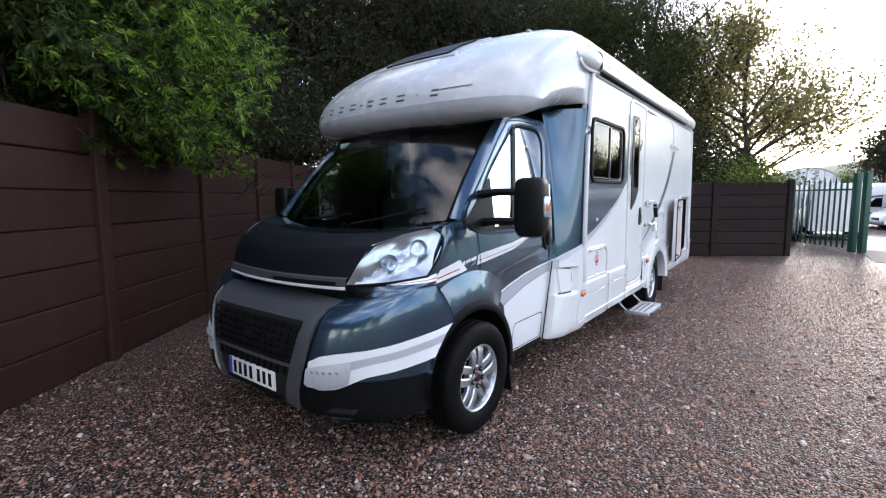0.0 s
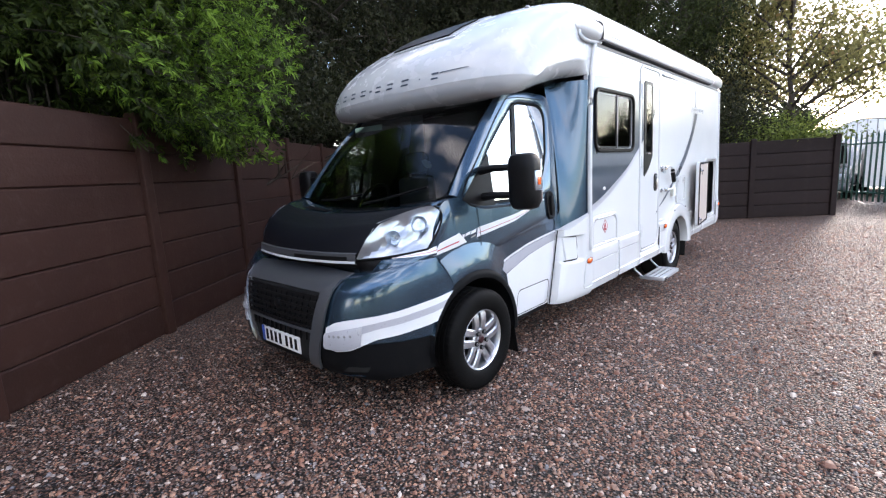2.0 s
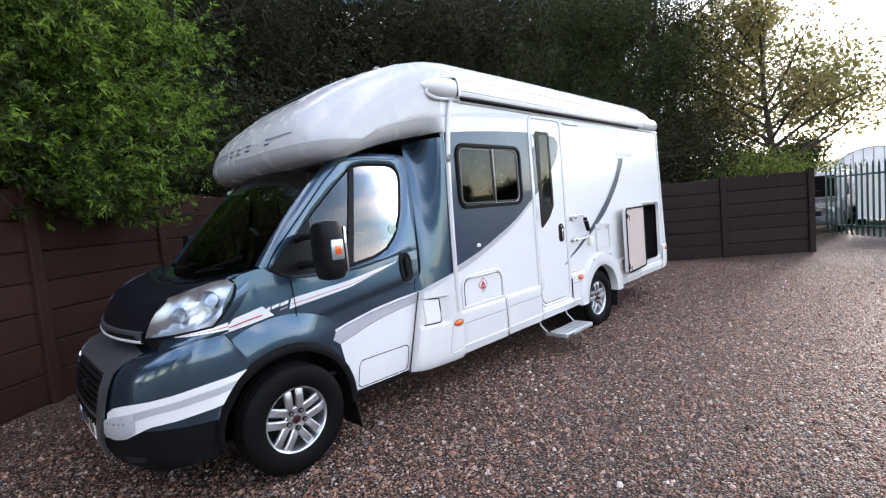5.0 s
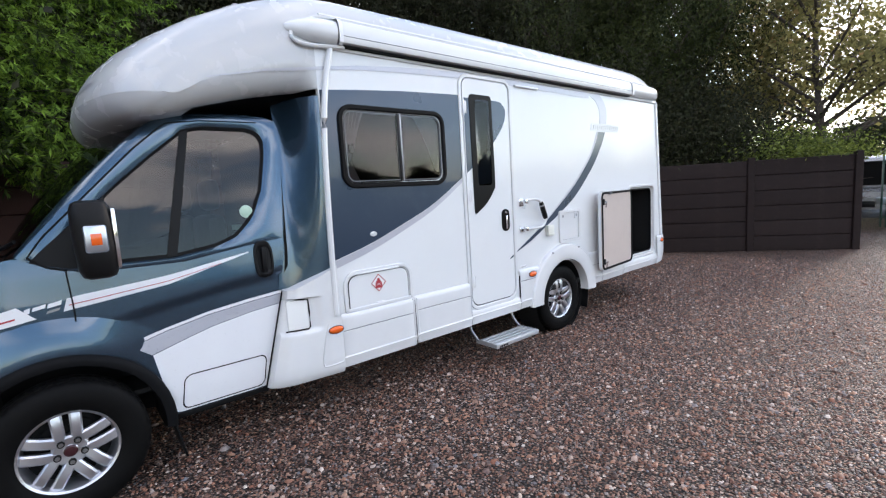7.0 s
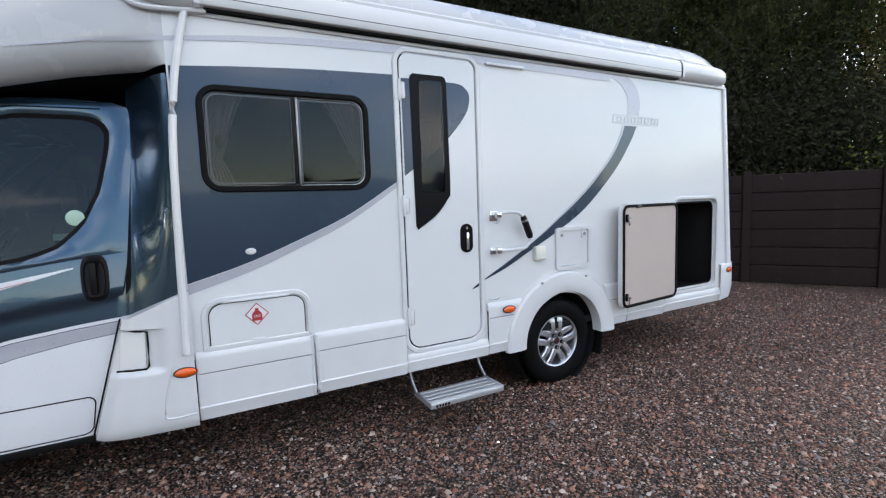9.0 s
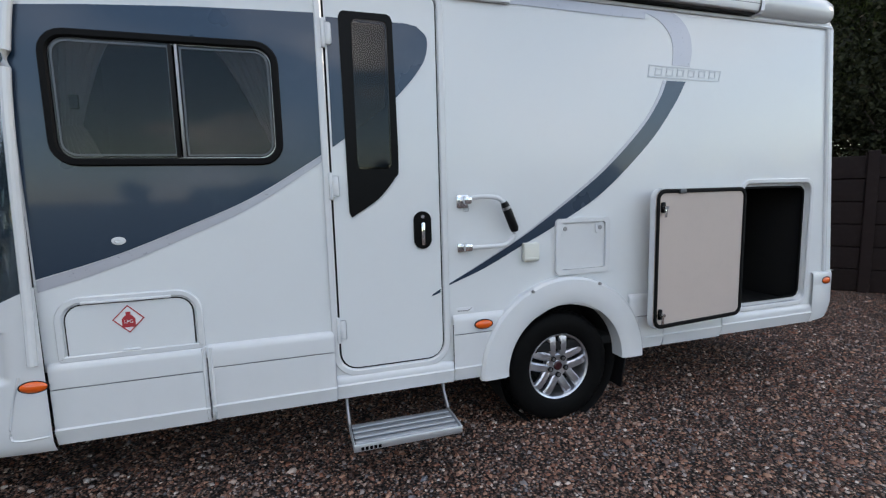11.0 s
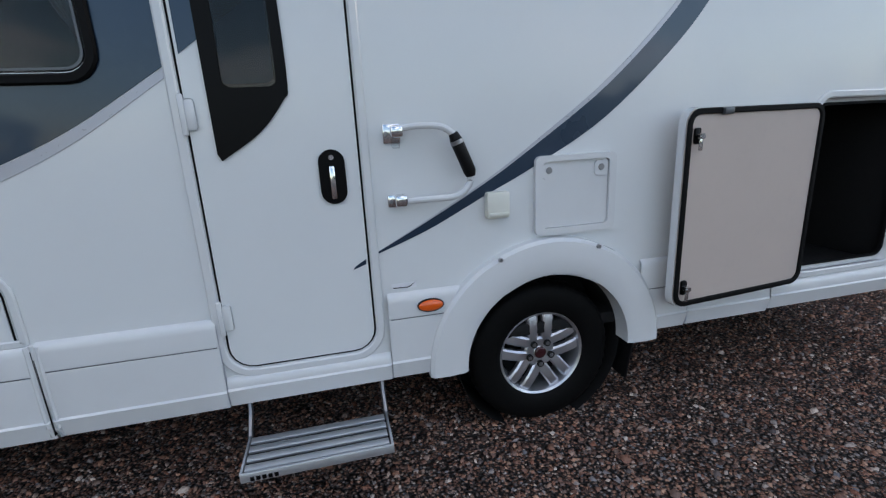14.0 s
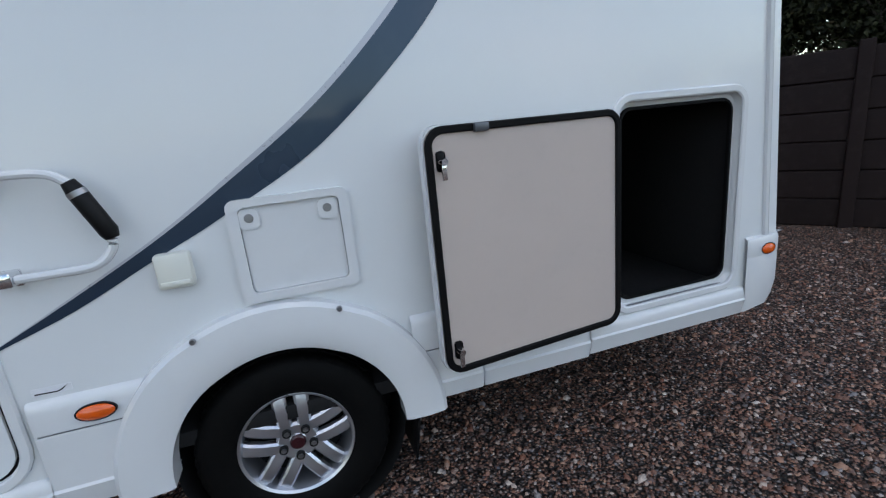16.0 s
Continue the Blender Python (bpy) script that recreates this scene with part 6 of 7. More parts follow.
# ---- wheels ----
def wheel(cx, cy, cz, s):
    m = Matrix.Translation((cx, cy, cz)) @ (Matrix.Identity(4) if s > 0 else pose(0, 0, 0, 0, 0, 180))
    w = new("wheel")
    w.parent = van
    tagged(w, "silver five-spoke alloy wheel with a black tyre")
    n = 144
    prof = [(0.208, 0.080), (0.222, 0.100), (0.245, 0.112), (0.285, 0.117), (0.320, 0.114), (0.345, 0.105), (0.360, 0.092), (0.366, 0.078), (0.367, 0.052), (0.358, 0.050), (0.358, 0.042), (0.368, 0.040), (0.368, 0.014),
            (0.359, 0.012), (0.359, -0.002), (0.368, -0.004), (0.368, -0.040), (0.358, -0.042), (0.358, -0.05), (0.367, -0.052), (0.366, -0.078), (0.345, -0.105), (0.285, -0.117), (0.208, -0.09)]
    rws = []
    for i, (r, x) in enumerate(prof):
        row = []
        for k in range(n):
            cut = 0.005 if (k % 3 == 0 and 6 <= i <= 8) or (k % 3 == 1 and i in (11, 12, 15, 16)) else 0
            a = 2 * math.pi * k / n
            row.append(tuple(m @ Vector((x, (r - cut) * math.cos(a), (r - cut) * math.sin(a)))))
        rws.append(row)
    part("tyre", grid(rws, True), TYRE, w, sharp=50)
    part("rim", lathe([(0.214, 0.078), (0.222, 0.094), (0.218, 0.098), (0.208, 0.092), (0.200, 0.070), (0.192, 0.02), (0.188, -0.06)], 48, m), ALLOY, w)
    part("brake_disc", lathe([(0.190, -0.02), (0.15, -0.018), (0.149, 0.0), (0.08, 0.002), (0.0, 0.01)], 32, m), DARK_INSIDE, w)
    for k in range(5):
        ang = radians(90 + 72 * k)
        for side in (-1, 1):
            bm = bmesh.new()
            rm = m @ pose(0, 0, 0, 0, 0, 0) @ Matrix.Rotation(ang - math.pi / 2, 4, "X")
            sec = []
            for r, off, hw_, x in ((0.035, 0.0365, 0.0265, 0.074), (0.085, 0.0375, 0.0268, 0.082), (0.13, 0.0390, 0.0268, 0.088), (0.18, 0.0415, 0.0276, 0.085), (0.215, 0.0430, 0.0282, 0.072)):
                c = side * off
                sec.append([tuple(rm @ Vector(p)) for p in ((x - 0.03, c - hw_, r), (x - 0.008, c - hw_, r), (x, c - hw_ + 0.009, r), (x, c + hw_ - 0.009, r), (x - 0.008, c + hw_, r), (x - 0.03, c + hw_, r))])
            grid(sec, False, bm)
            part("spoke", bm, ALLOY, w)
    part("hub_plate", lathe([(0.0, 0.078), (0.030, 0.078), (0.034, 0.074), (0.072, 0.078), (0.082, 0.068), (0.082, 0.03)], 32, m), ALLOY, w)
    part("hub_cap", lathe([(0.0, 0.090), (0.024, 0.089), (0.030, 0.084), (0.031, 0.074)], 20, m), surface("dark_red_cap", (0.04, 0.008, 0.011), None, 10, 0.3) if "dark_red_cap" not in bpy.data.materials else bpy.data.materials["dark_red_cap"], w)
    for k in range(5):
        a = radians(54 + 72 * k)
        part("wheel_bolt", lathe([(0.0, 0.094), (0.009, 0.094), (0.011, 0.089), (0.0112, 0.07)], 10, m @ Matrix.Translation((0, 0.060 * math.cos(a), 0.060 * math.sin(a)))), STEEL, w)
        # dark ring round each bolt stands in for the shade of a well
        part("bolt_well_shade", lathe([(0.0112, 0.0905), (0.017, 0.0905), (0.0175, 0.07)], 14, m @ Matrix.Translation((0, 0.060 * math.cos(a), 0.060 * math.sin(a)))), DARK_INSIDE, w)


wheel(-1.685, *HUB_F, 1)
wheel(-1.645, 7.012, 0.365, 1)
wheel(2 * XC + 1.685, *HUB_F, -1)
wheel(2 * XC + 1.645, 7.012, 0.365, -1)

# ---- ground, fences, distance ----
def ground_sheet():
    bm = bmesh.new()
    ring = [0, 6, 14, 30, 60, 140, 400, 1500]
    rows = []
    for r in ring:
        rows.append([(-1 + max(r, 0.01) * math.cos(2 * math.pi * k / 48), 6 + max(r, 0.01) * math.sin(2 * math.pi * k / 48), 0.0) for k in range(48)])
    grid(rows, True, bm)
    return bm


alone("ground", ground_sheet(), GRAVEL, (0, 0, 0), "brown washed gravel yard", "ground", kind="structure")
alone("road", box(1.45, 40, 14.5, 17.4, 0.004, 0.012, 0), ROAD, (14, 16, 0), "pale worn concrete lane beyond the gate", "road", kind="structure")

U, V = Vector((-0.609, 0.793, 0)), Vector((0.793, 0.609, 0))


def fence(name, start, along, normal, posts, pitch, boards, height, mat, label):
    """Concrete posts with boards slotted between them."""
    f = thing(name, *start, label, "fence", kind="structure")
    turn = Matrix(((along.x, normal.x, 0, 0), (along.y, normal.y, 0, 0), (0, 0, 1, 0), (0, 0, 0, 1)))
    bh = height / boards
    pm = bpy.data.meshes.new("fence_post")
    bm = cuboid(bmesh.new(), -0.065, 0.065, -0.075, 0.055, -0.05, height + 0.06, 0.014)
    bm.to_mesh(pm), bm.free()
    pm.materials.append(mat)
    meshes = []
    rng = random.Random(5)
    for v in range(3):
        me = bpy.data.meshes.new("fence_board")
        bm = bmesh.new()
        L = pitch - 0.13
        rws = []
        for z, y in ((-0.002, -0.03), (0.003, -0.004), (0.014, 0.008), (bh * 0.3, 0.010), (bh * 0.7, 0.010), (bh - 0.016, 0.008), (bh - 0.003, -0.006), (bh + 0.001, -0.03)):
            rws.append([(x, y + (0 if i in (1, 2, 3) else -0.003) + rng.uniform(-0.0015, 0.0015), z) for i, x in enumerate((0.066, 0.10, 0.07 + L / 2, L + 0.03, L + 0.064))])
        grid(rws, False, bm)
        bmesh.ops.recalc_face_normals(bm, faces=bm.faces)
        for fc in bm.faces:
            fc.smooth = False
        bm.to_mesh(me), bm.free()
        me.materials.append(mat)
        meshes.append(me)
    for i in range(posts):
        o = new("fence_post", pm)
        o.parent = f
        o.matrix_local = turn @ Matrix.Translation((i * pitch, 0, 0))
        if i < posts - 1:
            for b in range(boards):
                o = new("fence_board", meshes[(i + b * 2) % 3])
                o.parent = f
                o.matrix_local = turn @ Matrix.Translation((i * pitch, 0, b * bh)) @ pose(0, 0, 0, rng.uniform(-0.3, 0.3), 0, 0)
    return f


LEFT0 = Vector((-5.17, 1.67, 0)) - U * (1.86 * 2 - 0.12)
fence("left_fence", LEFT0, U, V, 7, 1.86, 7, 2.30, FENCE_BROWN, "brown painted concrete board fence with slotted posts")
END, W = Vector((-0.17, 14.86, 0)), Vector((0.832, 0.555, 0))
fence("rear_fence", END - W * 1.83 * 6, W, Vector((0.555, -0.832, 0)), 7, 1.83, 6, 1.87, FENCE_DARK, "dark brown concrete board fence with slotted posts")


# palisade gate
def gate(x0, y0, x1, y1):
    g = thing("palisade_gate", x0, y0, 0, "green painted steel palisade gate standing open", "gate")
    d = Vector((x1 - x0, y1 - y0, 0))
    L = d.length
    m = Matrix.Translation((x0, y0, 0)) @ pose(0, 0, 0, 0, 0, math.degrees(math.atan2(d.y, d.x)))
    n = 13
    for k in range(n):
        x = 0.05 + (L - 0.25) * k / (n - 1)
        bm = bmesh.new()
        cuboid(bm, x - 0.034, x + 0.034, -0.012, 0.0, 0.08, 1.92, 0.003)
        vs = [bm.verts.new(p) for p in ((x - 0.034, -0.012, 1.92), (x + 0.034, -0.012, 1.92), (x, -0.006, 2.04))]
        bm.faces.new(vs)
        bmesh.ops.transform(bm, matrix=m, verts=bm.verts)
        part("pale", bm, GREEN_STEEL, g)
    for z in (0.32, 1.68):
        bm = box(0, L - 0.1, 0.001, 0.05, z - 0.025, z + 0.025, 0.004)
        bmesh.ops.transform(bm, matrix=m, verts=bm.verts)
        part("rail", bm, GREEN_STEEL, g)
    for x in (L - 0.10, L + 0.20):
        bm = box(x - 0.07, x + 0.07, -0.07, 0.07, 0, 2.12, 0.008)
        bmesh.ops.transform(bm, matrix=m, verts=bm.verts)
        part("gate_post", bm, GREEN_STEEL, g)
    return g


gate(-0.25, 18.75, 1.28, 16.75)


# ---- foliage ----
def leaf_cloud(points, size, aspect, rng, droop=0.0, spread=1.0):
    """Small folded leaves, one at each point, as vertex and face arrays."""
    n = len(points)
    a = rng.normal(size=(n, 3)) * [1, 1, spread]
    a[:, 2] -= droop
    a /= np.linalg.norm(a, axis=1)[:, None] + 1e-9
    b = np.cross(a, rng.normal(size=(n, 3)))
    b /= np.linalg.norm(b, axis=1)[:, None] + 1e-9
    ln = (size * rng.uniform(0.6, 1.3, n))[:, None]
    wd = ln * aspect
    c = np.cross(a, b) * wd * 0.25
    v = np.stack([points, points + a * ln * 0.5 + b * wd + c, points + a * ln, points + a * ln * 0.5 - b * wd + c], 1).reshape(-1, 3)
    f = np.arange(4 * n).reshape(n, 4)
    return v, f


def strand_cloud(tips, count, size, rng, fall, drift):
    """Small pointed leaves set along drooping twigs: one triangle a leaf, as vertex and face arrays."""
    per = 14
    n = count // per
    root = tips[rng.integers(0, len(tips), n)] + rng.normal(size=(n, 3)) * drift
    run = rng.normal(size=(n, 3)) * [0.35, 0.35, 0.12]
    run[:, 2] -= rng.uniform(0.45, 1.0, n)
    ln = fall * rng.uniform(0.5, 1.4, (n, 1))
    k = (np.arange(per) + 0.5) / per
    pts = (root[:, None] + run[:, None] * (ln[:, None] * k[None, :, None])).reshape(-1, 3) + rng.normal(size=(n * per, 3)) * size * 0.55
    a = np.repeat(run, per, 0) + rng.normal(size=pts.shape) * 0.75
    a /= np.linalg.norm(a, axis=1)[:, None] + 1e-9
    b = np.cross(a, rng.normal(size=pts.shape))
    b /= np.linalg.norm(b, axis=1)[:, None] + 1e-9
    lng = size * rng.uniform(0.6, 1.35, (len(pts), 1))
    v = np.stack([pts - b * lng * 0.19, pts + a * lng, pts + b * lng * 0.19 + a * lng * 0.15], 1).reshape(-1, 3)
    return v, np.arange(len(v)).reshape(-1, 3)


def mesh_of(name, v, f, mat):
    me = bpy.data.meshes.new(name)
    me.from_pydata(v.tolist(), [], f.tolist())
    me.materials.append(mat)
    return me


def limbs(height, spread, rng, n_main=9, lean=0.0, stout=0.028):
    """A tapered trunk and branching limbs; returns the mesh and the limb tips."""
    bm = bmesh.new()
    trunk = [Vector((0.05 * height * 0.3 * math.sin(k), lean * k / 6, height * 0.85 * k / 7)) for k in range(8)]
    r0 = stout * height
    tube(trunk, [r0 * (1 - 0.11 * k) for k in range(8)], 9, bm)
    tips = []
    for i in range(n_main):
        z = rng.uniform(0.22, 0.82)
        k = z * 7
        base = trunk[int(k)].lerp(trunk[min(7, int(k) + 1)], k - int(k))
        ang = i * 2.4 + rng.uniform(-0.4, 0.4)
        reach = spread * rng.uniform(0.55, 1.0) * (1.15 - 0.6 * z)
        mid = base + Vector((math.cos(ang) * reach * 0.5, math.sin(ang) * reach * 0.5, height * 0.10))
        end = base + Vector((math.cos(ang) * reach, math.sin(ang) * reach, height * rng.uniform(0.10, 0.24)))
        tube([base, mid, end], [r0 * 0.38, r0 * 0.22, r0 * 0.07], 6, bm)
        tips += [mid.lerp(end, q) for q in (0.2, 0.6, 1.0)]
        for j in range(4):
            st = base.lerp(end, rng.uniform(0.35, 0.9))
            off = Vector((rng.uniform(-1, 1), rng.uniform(-1, 1), rng.uniform(0.0, 1.0))) * reach * 0.42
            tube([st, st + off * 0.5 + Vector((0, 0, 0.05)), st + off], [r0 * 0.12, r0 * 0.08, r0 * 0.03], 5, bm)
            tips += [st + off * 0.6, st + off]
    tips.append(trunk[-1] + Vector((0, 0, height * 0.10)))
    return bm, tips


def tree(name, seed, height, spread, leaves, leaf, aspect, mat, label, clump=0.16, droop=0.2, n_main=10, low=False, fall=0.0, stout=0.028):
    rng = np.random.default_rng(seed)
    rr = random.Random(seed)
    t = thing(name, 0, 0, 0, label, "tree", "trees behind the fences")
    bm, tips = limbs(height, spread, rr, n_main, stout=stout)
    part("trunk", bm, BARK, t)
    tips = np.array([tuple(p) for p in tips])
    if low:
        extra = rng.normal(size=(18, 3)) * [spread * 0.5, spread * 0.5, height * 0.05] + [0, 0, height * 0.14]
        tips = np.concatenate([tips, extra])
    if fall:
        v, f = strand_cloud(tips[tips[:, 2] > 0.12 * height], leaves, leaf, rng, fall, clump * spread)
        tri = v.reshape(-1, 3, 3)
        tri = tri[(tri[:, :, 2].min(1) > 2.6) | (np.hypot(tri[:, 0, 0], tri[:, 0, 1]) < 0.40 * spread)]
        o = new("crown", mesh_of("crown", tri.reshape(-1, 3), np.arange(len(tri) * 3).reshape(-1, 3), mat))
        o.parent = t
        return t
    pick = tips[rng.integers(0, len(tips), leaves)]
    pts = pick + rng.normal(size=(leaves, 3)) * [clump * spread, clump * spread, clump * spread * 0.75]
    pts = pts[(pts[:, 2] > 2.5) | ((pts[:, 2] > 0.3) & (np.hypot(pts[:, 0], pts[:, 1]) < 0.42 * spread))]
    v, f = leaf_cloud(pts, leaf, aspect, rng, droop)
    o = new("crown", mesh_of("crown", v, f, mat))
    o.parent = t
    return t


def plant(t, x, y, turn, sc=1.0):
    c = copy_thing(t, Matrix.Translation((x, y, 0)) @ pose(0, 0, 0, 0, 0, turn) @ Matrix.Scale(sc, 4))
    c.scale = (sc, sc, sc)
    return c


dark_tree = tree("broadleaf_tree", 3, 11.0, 3.6, 56000, 0.105, 0.34, LEAF_DARK, "tall dark tree with fine hanging foliage behind the fence", 0.17, low=True, n_main=15, fall=0.9)
mid_tree = tree("broadleaf_tree", 8, 9.5, 3.0, 46000, 0.095, 0.36, LEAF_MID, "tall green tree with hanging sprays behind the fence", 0.15, low=True, n_main=13, fall=0.7)
airy_tree = tree("birch_tree", 14, 8.6, 3.4, 12500, 0.105, 0.42, LEAF_AUTUMN, "sparse slender tree with turning leaves, sky through it", 0.085, n_main=19, stout=0.016)
bush = tree("hedge_bush", 21, 3.4, 1.5, 15000, 0.080, 0.36, LEAF_BUSH, "dense green bush leaning over the fence", 0.30, low=True)
dark_tree.location, mid_tree.location = (-9.8, 2.2, 0), (-6.9, 15.4, 0)
airy_tree.location, bush.location = (-1.45, 18.2, 0), (-1.35, 15.5, 0)
bush.scale = (1.0, 1.0, 0.74)
for x, y, r, sc in ((-7.9, -1.0, 40, 0.95), (-12.6, 5.2, 110, 1.1), (-12.6, 8.4, 200, 1.05), (-15.0, 10.4, 20, 1.25), (-11.2, 11.6, 300, 1.05), (-13.0, 14.6, 80, 1.25), (-8.0, -4.6, 150, 1.05), (-9.0, 13.6, 260, 1.0), (-14.5, 2.0, 340, 1.2), (-16.0, 6.5, 75, 1.25), (-12.5, -2.5, 220, 1.2), (-10.5, 17.5, 130, 1.3)):
    plant(dark_tree, x, y, r, sc)
for x, y, r, sc in ((-6.0, 18.2, 50, 1.1), (-4.3, 17.0, 215, 1.0), (-8.2, 18.4, 140, 1.25), (-7.4, 22.0, 70, 1.3)):
    plant(mid_tree, x, y, r, sc)
plant(airy_tree, -3.1, 20.4, 70, 1.0)
for x, y, r, sc in ((-1.05, 16.9, 190, 0.72), (-2.3, 16.4, 120, 0.78)):
    plant(bush, x, y, r, sc)
hedge = tree("hedge_shrub", 41, 4.6, 1.9, 14000, 0.10, 0.30, LEAF_DARK, "dense dark shrub filling the gap behind the fence", 0.34, low=True, n_main=14)
hedge.location = (-7.4, 2.9, 0)
for x, y, r, sc in ((-8.7, 4.6, 30, 1.0), (-9.9, 6.3, 120, 1.05), (-11.3, 8.1, 210, 1.1), (-10.0, 9.2, 300, 1.0), (-8.4, 10.6, 60, 1.0), (-6.9, 12.0, 150, 1.0), (-7.3, 0.4, 250, 1.0), (-6.9, -2.2, 20, 1.0), (-5.6, 14.4, 200, 1.0), (-4.2, 15.4, 280, 0.95), (-9.2, 3.2, 80, 1.15), (-11.0, 5.2, 170, 1.2), (-5.2, 16.2, 40, 0.9), (-3.7, 14.4, 60, 0.75), (-2.6, 15.2, 130, 0.7), (-5.9, 13.0, 300, 0.8), (-3.4, 16.2, 20, 0.95)):
    plant(hedge, x, y, r, sc)
# belt of trees across the yard and the far tree by the lane
far = tree("far_tree", 30, 9.0, 4.0, 6500, 0.36, 0.45, LEAF_DARK, "round dark tree beyond the parked vans; unseen copies cut skylight", 0.22, low=True)
far.location = (6.6, 51.0, 0)
far.scale = (0.80, 0.80, 0.80)
# and (17, 52) to (47, 15) in the north-east, against the horizon glow
# unseen trees added to cut skylight: (-7.5, -9.5) to (10.5, -11) in the south
for k, (x, y, sc) in enumerate(((52, -24, 0.5), (56, -12, 0.42), (58, 2, 0.45), (57, 14, 0.4), (60, 26, 0.45), (57, 40, 0.5), (40, -40, 0.8), (24, -46, 0.9), (8, -48, 0.8), (14, 60, 0.8), (-7.5, -9.5, 0.75), (-3.2, -11.5, 0.8), (1.2, -12.5, 0.75), (5.6, -12.5, 0.8), (10.5, -11.0, 0.7), (17, 52, 0.6), (22.5, 48, 0.62), (28, 45, 0.55), (33, 41, 0.62), (38, 36, 0.55), (42, 30, 0.6), (45, 23, 0.55), (47, 15, 0.6), (-4.6, 48, 0.62), (-8.2, 47, 0.55))):
    plant(far, x, y, 40 * k, sc)


for x, y, r, sc in ((1.6, 49, 20, 0.95), (3.0, 50, 110, 1.0)):
    plant(bush, x, y, r, sc)
for x, y, r, sc in ((5.2, 50, 60, 1.25), (7.0, 50, 150, 1.45), (9.4, 49, 240, 1.5), (11.8, 50, 330, 1.5), (14.5, 48, 80, 1.5), (8.4, 53, 200, 1.9)):
    plant(hedge, x, y, r, sc)


# green shrub that hangs over the left fence
def overhang():
    rng = np.random.default_rng(77)
    t = thing("overhanging_shrub", -6.5, 1.6, 0, "bright green long-leaved shrub hanging over the fence", "shrub")
    bm = bmesh.new()
    rr = random.Random(4)
    tips, axes, inner = [], [], []
    base = Vector((-5.17, 1.67, 0))
    for i in range(150):
        hang = i % 4 == 0
        s = rr.uniform(-0.1, 1.5) if hang else rr.uniform(-2.9, 3.0)
        root = base + U * s - V * rr.uniform(0.35, 1.2)
        hgt = rr.uniform(2.6, 2.9) if hang else rr.uniform(2.75, 5.0)
        reach = rr.uniform(0.55, 1.0) if hang else rr.uniform(0.3, 1.3 if s > -0.3 else 0.8)
        drop = rr.uniform(0.35, 0.85) if hang else rr.uniform(-0.1, 0.3)
        top = root + Vector((0, 0, hgt))
        end = top + V * (reach + (0.45 if hang else 0.55)) + U * rr.uniform(-0.3, 0.35) + Vector((0, 0, -drop))
        line = smooth_line([root, root.lerp(top, 0.6), top + Vector((0, 0, -0.1)), top.lerp(end, 0.5) + Vector((0, 0, 0.12)), end], 3)
        tube(line, [0.014 - 0.0009 * k for k in range(len(line))], 5, bm)
        sm = [Vector(p) for p in smooth_line([top + Vector((0, 0, -0.1)), top.lerp(end, 0.5) + Vector((0, 0, 0.12)), end], 10)]
        for k, p in enumerate(sm):
            fwd = (sm[min(k + 1, len(sm) - 1)] - sm[max(k - 1, 0)]).normalized()
            for _ in range(2 if hang else 4):
                off = Vector(rng.normal(size=3)) * (0.07 if hang else 0.19)
                ax = (fwd * 0.7 + off.normalized() * 0.9 + Vector((0, 0, 0.25))).normalized()
                tips.append(p + off), axes.append(ax)
            for _ in range(5):
                inner.append(p + Vector(rng.normal(size=3)) * (0.06 if hang else 0.2) - V * (0 if hang else 0.1))
        for k in range(50):
            inner.append(root.lerp(top, rr.uniform(0.75, 1)) + Vector(rng.normal(size=3)) * 0.25)
    part("stem", bm, BARK, t)
    tips, axes, inner = (np.array([tuple(p) for p in q]) for q in (tips, axes, inner))

    def clear(p):
        rel = p - np.array(base)
        ahead, along = rel @ np.array(V), rel @ np.array(U)
        return (p[:, 2] > 2.40 - 0.1 * (ahead > 0.15)) | ((along > -0.15) & (along < 1.65) & (p[:, 2] > 1.72 + 0.25 * np.abs(along - 0.7)) & (ahead > 0.08)) | (ahead < -0.2)
    ok = clear(tips)
    tips, axes, inner = tips[ok], axes[ok], inner[clear(inner)]
    n = len(tips)
    rel = tips - np.array(base)
    # light and shade in leaf colour: lit chance grows along U, up and forward
    lit = rng.uniform(size=n) < np.clip(0.32 + 0.42 * (rel @ np.array(U)) + 0.10 * (tips[:, 2] - 2.8) + 0.18 * (rel @ np.array(V)), 0.03, 0.80)
    # a spray of narrow leaves round every twig end
    per = 13
    side = np.cross(np.repeat(axes, per, 0), rng.normal(size=(n * per, 3)))
    side /= np.linalg.norm(side, axis=1)[:, None] + 1e-9
    lie = rng.uniform(0.1, 1.3, (n * per, 1))
    a = np.repeat(axes, per, 0) * (1.3 - lie) + side * (0.25 + lie * 0.8) - np.array((0, 0, 0.22)) * lie
    a /= np.linalg.norm(a, axis=1)[:, None]
    p0 = np.repeat(tips, per, 0) - np.repeat(axes, per, 0) * lie * 0.07
    w = np.cross(a, np.repeat(axes, per, 0) + rng.normal(size=a.shape) * 0.25)
    w /= np.linalg.norm(w, axis=1)[:, None] + 1e-9
    ln = rng.uniform(0.055, 0.105, (n * per, 1))
    bend = np.array((0, 0, -0.18)) * ln
    v = np.stack([p0, p0 + a * ln * 0.45 + w * ln * 0.13, p0 + a * ln + bend, p0 + a * ln * 0.45 - w * ln * 0.13], 1).reshape(-1, 3)
    sprays = (v - np.array(t.location)).reshape(n, per * 4, 3)
    for nm, pick, mt in (("lit_foliage", lit, LEAF_LIT), ("foliage", ~lit, LEAF_SHADE)):
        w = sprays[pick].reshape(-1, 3)
